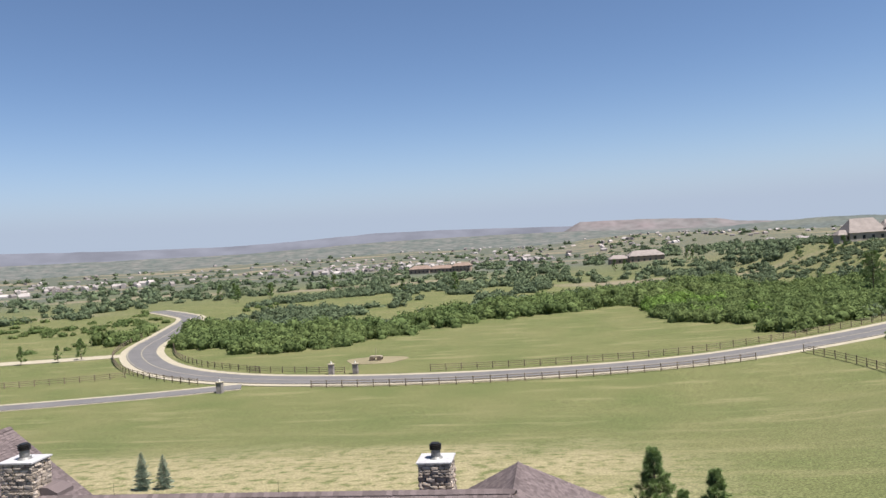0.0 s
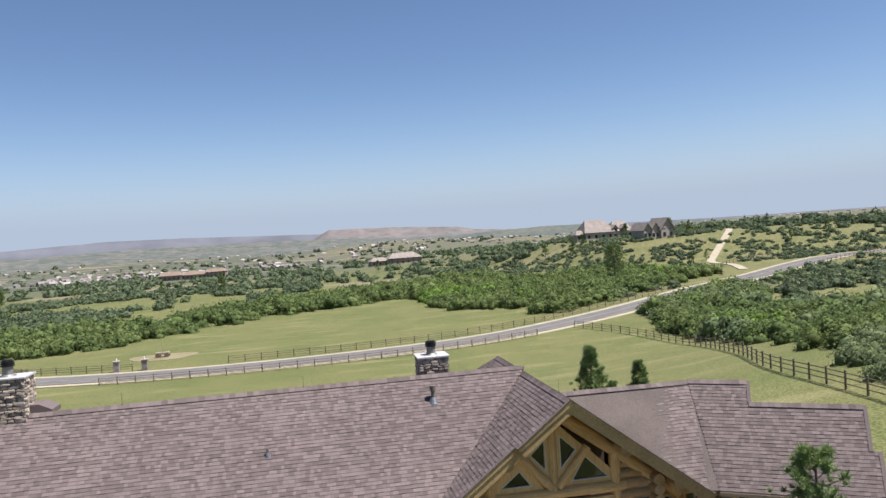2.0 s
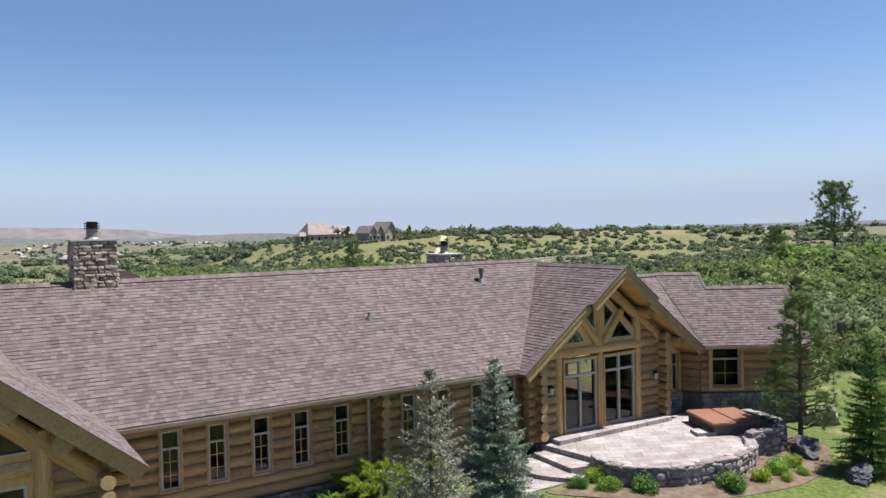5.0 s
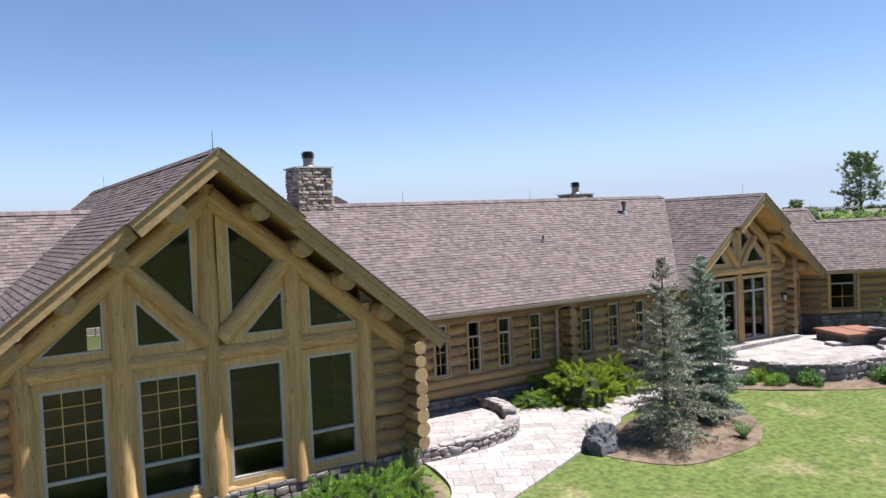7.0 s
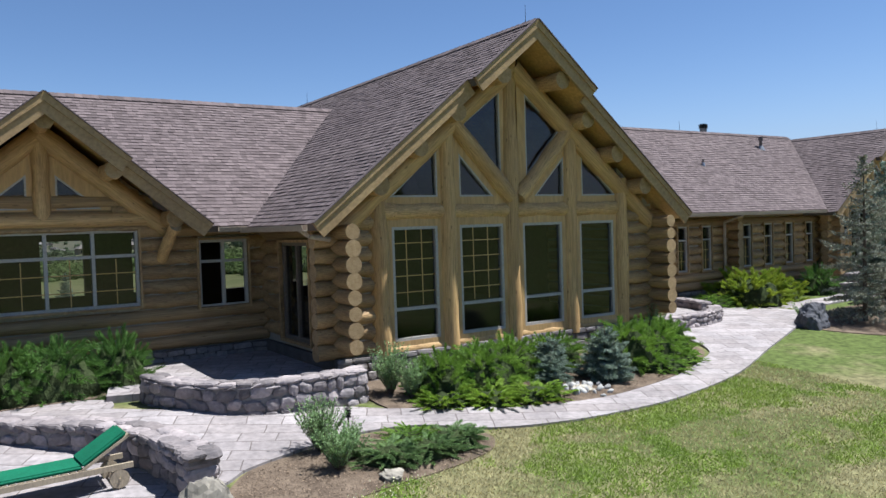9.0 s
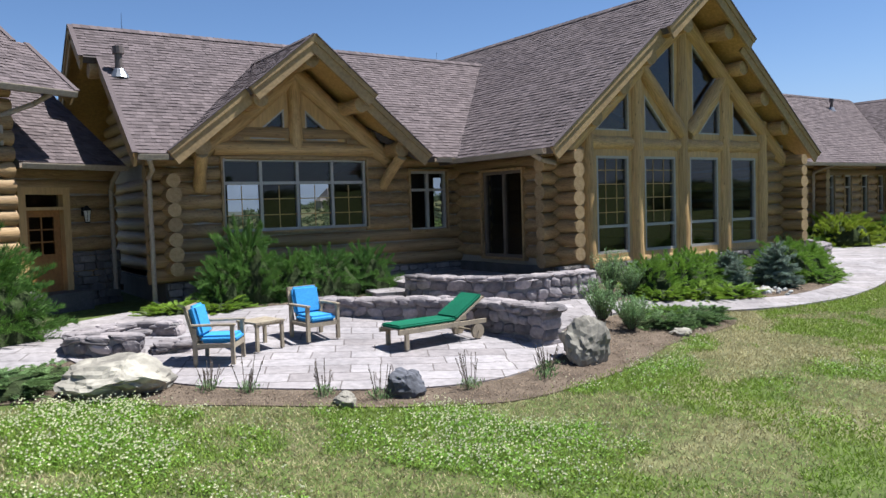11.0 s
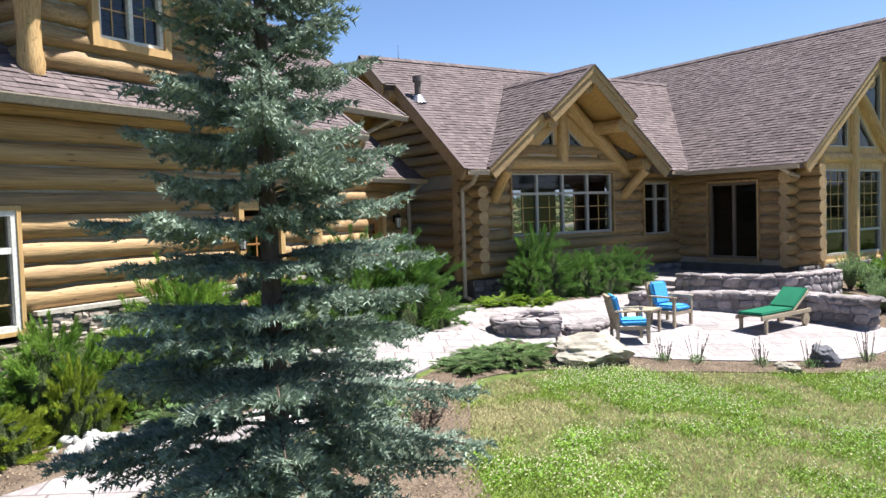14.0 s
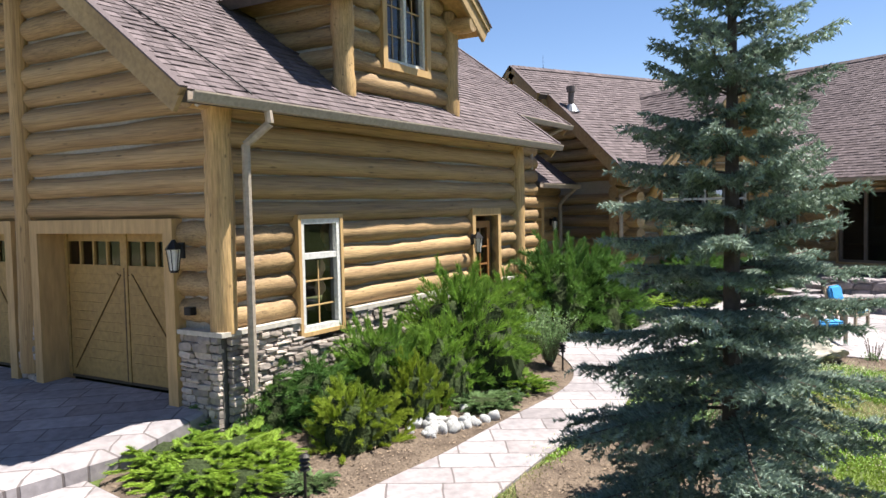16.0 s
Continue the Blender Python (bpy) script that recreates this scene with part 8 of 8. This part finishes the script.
# blue-grey distance haze is mixed into the base colours of these far hills
M_FARBLUE = mat("haze_blue_ridge", (0.118, 0.123, 0.148), (0.11, 0.115, 0.14), rough=1.0, big=0.0012, fine=0.004, bump=0, coords="World", spec=0.0)
M_VALLEY = mat("hazed_valley", (0.08, 0.095, 0.09), (0.145, 0.138, 0.132), rough=1.0, big=0.018, fine=0.05, bump=0, coords="World", spec=0.0, stretch=(1, 1, 6), mixin=0.54)
M_MESA = mat("hazed_mesa", (0.165, 0.14, 0.145), (0.125, 0.125, 0.125), rough=1.0, big=0.006, fine=0.02, bump=0, coords="World", spec=0.0)
M_FARGREEN = mat("hazed_woods", (0.085, 0.10, 0.10), (0.112, 0.118, 0.105), rough=1.0, big=0.006, fine=0.05, bump=0, coords="World", spec=0.0)
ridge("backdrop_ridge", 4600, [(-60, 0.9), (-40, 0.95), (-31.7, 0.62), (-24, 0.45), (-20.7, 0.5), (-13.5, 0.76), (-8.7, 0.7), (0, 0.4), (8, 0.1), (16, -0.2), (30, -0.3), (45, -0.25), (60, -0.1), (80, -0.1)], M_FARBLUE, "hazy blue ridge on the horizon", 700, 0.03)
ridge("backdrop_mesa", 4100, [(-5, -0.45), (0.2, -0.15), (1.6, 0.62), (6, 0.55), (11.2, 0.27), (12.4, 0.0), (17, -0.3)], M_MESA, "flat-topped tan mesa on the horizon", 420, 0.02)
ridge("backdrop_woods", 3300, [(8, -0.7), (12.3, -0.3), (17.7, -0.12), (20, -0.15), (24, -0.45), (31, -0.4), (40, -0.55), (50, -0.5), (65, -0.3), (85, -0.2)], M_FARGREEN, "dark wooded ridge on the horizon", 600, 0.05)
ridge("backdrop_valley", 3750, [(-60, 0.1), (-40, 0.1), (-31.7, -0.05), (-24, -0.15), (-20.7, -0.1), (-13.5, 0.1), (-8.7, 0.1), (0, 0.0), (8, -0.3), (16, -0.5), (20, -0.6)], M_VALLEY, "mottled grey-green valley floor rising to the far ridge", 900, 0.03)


# ---- patio furniture, boulders, small things ----
M_TEAK = mat("silvered_teak", (0.34, 0.28, 0.20), (0.27, 0.22, 0.16), rough=0.75, big=1.5, fine=14, bump=0.2, stretch=(3, 1, 1))
M_BLUE = mat("blue_cushion", (0.06, 0.285, 0.58), (0.05, 0.245, 0.51), rough=0.85, big=2.0, fine=40, bump=0.15, spec=0.15)
M_GREEN = mat("green_cushion", (0.01, 0.125, 0.066), (0.008, 0.1, 0.054), rough=0.85, big=2.0, fine=40, bump=0.15, spec=0.15)


def cushion(bm, lo, hi, m, soft=0.045):
    b = bmesh.new()
    box(b, lo, hi, m)
    bmesh.ops.recalc_face_normals(b, faces=b.faces)
    bmesh.ops.bevel(b, geom=b.edges[:], offset=soft, segments=3, affect="EDGES")
    me = bpy.data.meshes.new("tmp")
    b.to_mesh(me)
    b.free()
    bm.from_mesh(me)
    bpy.data.meshes.remove(me)


def armchair(x, y, rz, label):
    c = thing("patio_chair", label, "chair", (x, y, ground_z(x, y) + 0.04), "patio seats")
    c.matrix_basis = pose(x, y, ground_z(x, y) + 0.04, 0, 0, rz) @ Matrix.Scale(0.94, 4)
    for sx in (-0.31, 0.31):
        for sy, h in ((-0.3, 0.62), (0.3, 0.6)):
            bm = bmesh.new()
            box(bm, (sx - 0.03, sy - 0.03, 0), (sx + 0.03, sy + 0.03, h))
            part("leg", bm, M_TEAK, c)
        bm = bmesh.new()
        cushion(bm, (sx - 0.045, -0.36, 0.62), (sx + 0.045, 0.36, 0.655), None, 0.012)
        part("armrest", bm, M_TEAK, c)
    bm = bmesh.new()
    for y0, y1 in ((-0.33, -0.27), (0.27, 0.33)):
        box(bm, (-0.31, y0, 0.26), (0.31, y1, 0.34))
    for sx in (-0.32, 0.28):
        box(bm, (sx, -0.3, 0.27), (sx + 0.04, 0.3, 0.335))
    part("seat_frame", bm, M_TEAK, c)
    mb = pose(0, 0.3, 0.34, -14, 0, 0)
    bm = bmesh.new()
    for sx in (-0.3, 0.25):
        box(bm, (sx, -0.02, -0.08), (sx + 0.05, 0.03, 0.62), mb)
    box(bm, (-0.3, -0.02, 0.55), (0.3, 0.03, 0.62), mb)
    rest = part("backrest", bm, M_TEAK, c)
    for k in range(5):
        bm = bmesh.new()
        box(bm, (-0.2 + 0.09 * k, 0.0, 0.0), (-0.16 + 0.09 * k, 0.02, 0.56), mb)
        part("slat", bm, M_TEAK, rest)
    bm = bmesh.new()
    cushion(bm, (-0.27, -0.34, 0.335), (0.27, 0.24, 0.46), None)
    part("seat_cushion", bm, M_BLUE, c, "bright blue seat cushion")
    bm = bmesh.new()
    cushion(bm, (-0.27, -0.15, 0.08), (0.27, -0.025, 0.6), mb)
    part("back_cushion", bm, M_BLUE, c, "bright blue back cushion")
    return c


armchair(12.22, -0.42, 56, "weathered teak armchair with bright blue cushions on the patio")
armchair(14.08, 0.18, 6, "weathered teak armchair with bright blue cushions beside the wall")


def side_table(x, y, rz):
    t = thing("side_table", "small weathered teak table between the chairs", "table", (x, y, 0))
    t.matrix_basis = pose(x, y, ground_z(x, y) + 0.04, 0, 0, rz)
    bm = bmesh.new()
    for q in (-0.24, 0.18):
        box(bm, (-0.26, q, 0.4), (0.26, q + 0.06, 0.44))
    top = part("tabletop", bm, M_TEAK, t)
    for k in range(6):
        bm = bmesh.new()
        box(bm, (-0.28 + 0.096 * k, -0.28, 0.44), (-0.28 + 0.096 * k + 0.085, 0.28, 0.47))
        part("slat", bm, M_TEAK, top)
    for sx in (-0.24, 0.24):
        for sy in (-0.24, 0.24):
            bm = bmesh.new()
            box(bm, (sx - 0.025, sy - 0.025, 0), (sx + 0.025, sy + 0.025, 0.44))
            part("leg", bm, M_TEAK, t)


side_table(13.05, 0.02, 14)


def lounger(x, y, rz):
    s = thing("sun_lounger", "teak sun lounger with dark green pad and raised back", "sun lounger", (x, y, 0))
    s.matrix_basis = pose(x, y, ground_z(x, y) + 0.04, 0, 0, rz) @ Matrix.Scale(0.93, 4)
    bm = bmesh.new()
    for sy in (-0.32, 0.27):
        box(bm, (-1.0, sy, 0.28), (1.0, sy + 0.05, 0.36))
    frame_part = part("frame", bm, M_TEAK, s)
    for k in range(12):
        bm = bmesh.new()
        box(bm, (-0.97 + 0.11 * k, -0.3, 0.355), (-0.97 + 0.11 * k + 0.08, 0.3, 0.375))
        part("slat", bm, M_TEAK, frame_part)
    for sy in (-0.29, 0.29):
        bm = bmesh.new()
        box(bm, (-0.86, sy - 0.03, 0), (-0.79, sy + 0.03, 0.3))
        part("leg", bm, M_TEAK, s)
        bm = bmesh.new()
        tube(bm, (0.8, sy - 0.03, 0.14), (0.8, sy + 0.03, 0.14), 0.14, 0.14, 18)
        part("wheel", bm, M_TEAK, s)
    bm = bmesh.new()
    tube(bm, (0.8, -0.34, 0.14), (0.8, 0.34, 0.14), 0.018, 0.018, 8)
    for sy in (-0.29, 0.29):
        box(bm, (0.74, sy - 0.02, 0.14), (0.8, sy + 0.02, 0.3))
    part("axle", bm, M_TEAK, s)
    mb = pose(0.3, 0, 0.37, 0, -31, 0)
    bm = bmesh.new()
    for sy in (-0.3, 0.26):
        box(bm, (0, sy, -0.02), (0.78, sy + 0.04, 0.02), mb)
    box(bm, (0.74, -0.3, -0.02), (0.78, 0.3, 0.02), mb)
    part("backrest", bm, M_TEAK, s)
    bm = bmesh.new()
    cushion(bm, (-0.98, -0.29, 0.375), (0.3, 0.29, 0.44), None, 0.025)
    cushion(bm, (0.02, -0.29, 0.02), (0.76, 0.29, 0.09), mb, 0.025)
    part("pad", bm, M_GREEN, s, "dark green quilted pad")


lounger(15.7, -1.12, 4)

M_BOULDER = mat("sandstone_boulder", (0.43, 0.39, 0.32), (0.15, 0.135, 0.115), rough=0.95, big=1.3, fine=9, bump=0.7, coords="World", spec=0.15)
M_DARKROCK = mat("dark_basalt", (0.10, 0.10, 0.115), (0.065, 0.065, 0.075), rough=0.8, big=2.0, fine=10, bump=0.5, coords="World", spec=0.3)
M_WHITEROCK = mat("white_cobble", (0.40, 0.39, 0.37), (0.29, 0.285, 0.28), rough=0.85, big=3.0, fine=16, bump=0.3, rand=0.25)


def boulder(x, y, sx, sy, sz, rz, material, label, seed, under=0.0, name="boulder", category="boulder"):
    """A broken block: a ball cut by a few rough planes and worn."""
    rnd = random.Random(seed)
    bm = bmesh.new()
    bmesh.ops.create_icosphere(bm, subdivisions=4, radius=1.0)
    planes = [(Vector((rnd.uniform(-1, 1), rnd.uniform(-1, 1), rnd.uniform(-0.6, 1))).normalized(), rnd.uniform(0.45, 0.8)) for _ in range(11)]
    planes.append((Vector((rnd.uniform(-0.15, 0.15), rnd.uniform(-0.15, 0.15), 1)).normalized(), 0.62))
    for v in bm.verts:
        for n, d in planes:
            k = v.co.dot(n) - d
            if k > 0:
                v.co -= n * k * 0.93
        w = noise.fractal(v.co * 2.2 + Vector((seed, 0, 0)), 0.8, 2.0, 6)
        v.co += v.co.normalized() * (w * 0.13 + 0.05 * noise.fractal(v.co * 7.0 + Vector((0, seed, 0)), 0.7, 2.0, 4))
    for v in bm.verts:
        k = 1 - under * smooth_step(-0.15, 0.75, -v.co.z) if under else 1
        v.co = Vector((v.co.x * k, v.co.y * k, v.co.z))
    for v in bm.verts:
        v.co = Vector((v.co.x * sx, v.co.y * sy, v.co.z * sz))
    ob = part(name, bm, material, None, label)
    ob.matrix_basis = pose(x, y, ground_z(x, y) + sz * 0.45, 0, 0, rz)
    return tagged(ob, label, category)


boulder(10.62, -1.15, 1.0, 0.7, 0.4, -35, M_BOULDER, "large pale flat-topped sandstone boulder at the patio", 3, 0.42)
boulder(17.05, -3.3, 0.5, 0.42, 0.62, 20, M_BOULDER, "upright pale sandstone boulder in the mulch bed", 8)
boulder(13.85, -3.3, 0.36, 0.3, 0.3, 10, M_DARKROCK, "dark basalt rock in the mulch bed", 5)
boulder(35.75, 0.25, 0.55, 0.5, 0.62, 50, M_DARKROCK, "dark basalt boulder under the spruce", 6)
boulder(54.1, 0.1, 0.7, 0.55, 0.6, 50, M_DARKROCK, "dark basalt boulder below the young pine", 9)
boulder(53.3, -2.15, 0.6, 0.5, 0.5, 10, M_DARKROCK, "dark basalt boulder under the young spruce", 12)
boulder(58.6, 2.2, 1.0, 0.8, 0.7, 10, M_BOULDER, "pale sandstone boulder on the lawn", 13)
for x, y, sx, sy, sd in ((12.98, -3.15, 0.32, 0.2, 4), (7.0, -0.72, 0.5, 0.33, 14), (7.35, -1.1, 0.46, 0.26, 15), (19.85, -2.95, 0.26, 0.18, 16), (25.5, -0.95, 0.3, 0.2, 17)):
    boulder(x, y, sx, sy, 0.12, sd * 20, M_BOULDER, "flat pale flagstone lying in the mulch", sd, name="flagstone", category="stone")


def cobble_mesh(seed):
    rnd = random.Random(seed)
    bm = bmesh.new()
    bmesh.ops.create_icosphere(bm, subdivisions=2, radius=0.6)
    for v in bm.verts:
        v.co *= 1 + 0.3 * noise.noise(v.co * 1.8 + Vector((seed, 0, 0))) + rnd.uniform(-0.03, 0.03)
    return finish(bm, "cobble", M_WHITEROCK, True)


cob = [cobble_mesh(s + 70) for s in range(4)]
for cx, cy, n, sp in ((2.95, -0.85, 56, 0.34), (25.6, -0.95, 34, 0.32)):
    for k in range(n):
        x, y = cx + rnd_st.gauss(0, sp), cy + rnd_st.gauss(0, sp * 0.5) + 0.4 * (rnd_st.random() - 0.5)
        s = rnd_st.uniform(0.07, 0.15)
        ob = new("cobble", rnd_st.choice(cob))
        ob.matrix_basis = pose(x, y, ground_z(x, y) + s * 0.3, rnd_st.uniform(0, 90), rnd_st.uniform(0, 90), rnd_st.uniform(0, 360)) @ Matrix.Diagonal((s * 1.3, s, s * 0.8, 1))
        tagged(ob, "rounded white river cobble on bark mulch", "cobble", "white cobbles")


def path_light(x, y):
    p = thing("path_light", "small black garden path light", "path light", (x, y, ground_z(x, y)), "path lights")
    bm = bmesh.new()
    tube(bm, (0, 0, -0.1), (0, 0, 0.34), 0.016, 0.016, 8)
    part("stake", bm, M_DARKMETAL, p)
    bm = bmesh.new()
    for z in (0.34, 0.39, 0.44):
        tube(bm, (0, 0, z), (0, 0, z + 0.025), 0.06, 0.045, 12)
    tube(bm, (0, 0, 0.48), (0, 0, 0.51), 0.065, 0.03, 12)
    tube(bm, (0, 0, 0.34), (0, 0, 0.49), 0.03, 0.03, 8)
    part("lamp_head", bm, M_DARKMETAL, p)


for p in ((0.42, -2.1), (20.15, -0.98), (6.05, 0.42)):
    path_light(*p)

# bark chips on the near beds and blades, clover and seed heads in the near lawn
M_CHIP = mat("bark_chip", (0.24, 0.175, 0.12), (0.1, 0.072, 0.05), rough=0.95, big=3, fine=20, bump=0.2, coords="World", island=0.45)
M_BLADE = leafy("lawn_blade", (0.19, 0.285, 0.038), (0.24, 0.31, 0.055), big=0.7, trans=0.3)
M_STRAW = leafy("dry_blade", (0.42, 0.37, 0.20), (0.34, 0.30, 0.15), big=0.7, trans=0.3)
M_CLOVER = mat("clover_flower", (0.80, 0.77, 0.55), rough=0.9, big=3, fine=20, bump=0, island=0.2)


def inside(poly, x, y):
    c = False
    for (x0, y0), (x1, y1) in zip(poly, poly[1:] + poly[:1]):
        if (y0 > y) != (y1 > y) and x < (x1 - x0) * (y - y0) / (y1 - y0) + x0:
            c = not c
    return c


CHIP_BEDS = [[(6.9, -0.95), (7.8, -0.3), (8.84, 0.25), (10.3, 0.7), (10.8, -0.4), (10.9, -1.6), (10.1, -1.5), (9.4, -1.0), (8.3, -0.95), (7.6, -1.5)],
             [(-1.3, -0.7), (-0.9, -1.5), (-0.3, -2.55), (0.8, -2.25), (2.4, -1.64), (3.5, -1.14), (5.25, -0.38), (6.1, 0.3), (6.5, 1.2), (4.6, 1.6), (2.0, 0.4), (0.2, -0.4)],
             [(10.4, -1.2), (10.8, -1.9), (11.53, -2.38), (12.4, -2.97), (13.3, -3.58), (14.25, -4.08), (15.1, -4.28), (16.5, -4.12), (17.85, -3.78), (19.2, -3.23), (20.9, -2.98), (21.8, -2.65), (22.0, -2.05), (21.4, -1.3), (20.2, -1.12), (19.05, -1.36), (18.2, -1.7), (17.6, -2.4), (16.7, -3.08), (15.47, -3.46), (14.5, -3.4), (13.56, -3.04), (12.73, -2.5), (11.85, -1.85), (11.2, -1.2)],
             [(22.4, -0.5), (23.44, -1.02), (24.5, -1.4), (25.94, -1.52), (28.1, -1.15), (29.6, -0.55), (29.6, 0.2), (26, 0.6), (22.4, 0.5)],
             [(2.5, -3.1), (3.6, -2.55), (5.3, -1.9), (7.0, -1.1), (7.6, -1.2), (7.2, -2.0), (6.2, -3.6), (5.3, -5.3), (4.0, -6.0), (2.7, -5.3)]]
base, tip, half = [], [], []
for bed in CHIP_BEDS:
    xs, ys = [p[0] for p in bed], [p[1] for p in bed]
    area = (max(xs) - min(xs)) * (max(ys) - min(ys))
    for _ in range(int(area * 520)):
        x, y = rng.uniform(min(xs), max(xs)), rng.uniform(min(ys), max(ys))
        if inside(bed, x, y):
            a = rng.uniform(0, 6.28)
            L = rng.uniform(0.015, 0.045)
            base.append((x, y, ground_z(x, y) + 0.028 + rng.uniform(0, 0.012)))
            tip.append((x + L * math.cos(a), y + L * math.sin(a), base[-1][2] + rng.uniform(-0.008, 0.018)))
            half.append((-math.sin(a) * 0.008, math.cos(a) * 0.008, rng.uniform(-0.006, 0.006)))
s = Sprig()
s.kites(np.array(base), np.array(tip), np.array(half), 0.5)
tagged(new("bark_chips", s.mesh("bark_chips", M_CHIP)), "loose brown bark chips on the beds", "mulch", kind="stuff")

LAWN_HOLES = CHIP_BEDS + [[(-14, -9), (-2.4, -6.5), (-0.25, -4.25), (1.0, -3.75), (2.22, -3.05), (3.47, -2.4), (4.34, -2.1), (5.22, -1.8), (6.6, -0.85), (7.8, -0.2), (8.84, 0.3), (10.3, 0.75), (10, 4), (-14, 4)],
                          [(10.2, 4), (10.3, -0.7), (10.8, -1.95), (11.53, -2.44), (12.4, -3.04), (13.3, -3.66), (14.25, -4.15), (15.1, -4.35), (16.5, -4.2), (17.85, -3.85), (19.2, -3.3), (20.9, -3.05), (21.9, -2.7), (22.42, -2.0), (23.77, -2.42), (25.14, -2.54), (26.8, -2.48), (29.4, -1.9), (32.3, -0.76), (32.3, 4)]]
green, straw, flower, clover = [], [], [], []
while len(green) + len(straw) < 270000:
    k = rng.uniform(0, 1) ** 0.7
    x, y = 1.5 + 29.5 * rng.uniform(0, 1) ** 1.25, -1.2 - 10.5 * (1 - k)
    jx, jy = x + rng.normal() * 0.05, y - 0.07 + rng.normal() * 0.05
    if any(inside(h, jx, jy) for h in LAWN_HOLES):
        continue
    dry = 0.16 * smooth_step(13, 20, x) - 0.14 + 0.26 * smooth_step(5.0, 7.4, -y) + 0.6 * math.exp(-((x - 9.2) ** 2 + (y + 4.8) ** 2) / 1.8) + 0.45 * math.exp(-((x - 7.5) ** 2 + (y + 3.0) ** 2) / 0.5) + noise.noise((x * 0.55, y * 0.55, 1.0)) + 0.6 * noise.noise((x * 1.7, y * 1.7, 4.0))
    (straw if dry + rng.normal() * 0.1 > 0.05 else green).append((x, y))
    patchy = noise.noise((x * 0.45, y * 0.45, 9.0)) + 0.6 * noise.noise((x * 1.5, y * 1.5, 12.0)) + 0.12
    if -8.8 < y and x < 21 and rng.random() < 0.7 * smooth_step(-0.35, 0.5, patchy) * (1 - smooth_step(-0.3, 0.25, dry)) * (1 - smooth_step(6.0, 8.0, -y)):
        for _ in range(2):
            clover.append((x + rng.normal() * 0.07, y + rng.normal() * 0.07))
        if rng.random() < 0.34 and len(flower) < 12000:
            flower.append((x + rng.normal() * 0.1, y + rng.normal() * 0.1))


def blades(name, spots, material, label, lo, hi, width):
    p = np.array([(x, y, ground_z(x, y) - 0.005) for x, y in spots])
    d = unit(rng.normal(size=p.shape) * np.array([0.8, 0.8, 0]) + np.array([0, 0, 1.0]))
    L = rng.uniform(lo, hi, (len(p), 1))
    w = unit(np.cross(d, rng.normal(size=p.shape))) * width
    s = Sprig()
    s.tris(p, p + d * L, w)
    tagged(new(name, s.mesh(name, material)), label, "grass", kind="stuff")


blades("lawn_grass", green, M_BLADE, "fresh green lawn grass", 0.04, 0.1, 0.009)
blades("dry_grass", straw, M_STRAW, "dry straw-coloured patches of lawn", 0.03, 0.08, 0.008)
M_CLOVERLEAF = leafy("clover_leaf", (0.185, 0.32, 0.036), (0.14, 0.265, 0.032), big=0.9, trans=0.25)
cv = np.array([(x, y, ground_z(x, y) + rng.uniform(0.03, 0.085)) for x, y in clover if not any(inside(h, x, y) for h in LAWN_HOLES)])
ang = rng.uniform(0, 6.28, len(cv))
ax = np.stack([np.cos(ang), np.sin(ang), rng.normal(size=len(cv)) * 0.35], -1) * 0.0125
bx = np.stack([-np.sin(ang), np.cos(ang), rng.normal(size=len(cv)) * 0.35], -1) * 0.0095
s = Sprig()
s.kites(cv - ax, cv + ax, bx, 0.5)
tagged(new("clover", s.mesh("clover", M_CLOVERLEAF)), "low green clover leaves in the lawn", "clover", kind="stuff")
fl = np.array([(x, y, ground_z(x, y) + rng.uniform(0.08, 0.14)) for x, y in flower])
s = Sprig()
for ax in ((0.0125, 0, 0), (0, 0.0125, 0)):
    o = np.array(ax)
    s.kites(fl - np.array([0, 0, 0.01]), fl + np.array([0, 0, 0.014]), np.tile(o, (len(fl), 1)), 0.5)
s.kites(fl - np.array([0.0125, 0, 0]), fl + np.array([0.0125, 0, 0]), np.tile(np.array([0, 0.0125, 0]), (len(fl), 1)), 0.5)
tagged(new("clover_flowers", s.mesh("clover_flowers", M_CLOVER)), "small white clover flowers in the lawn", "flowers", kind="stuff")
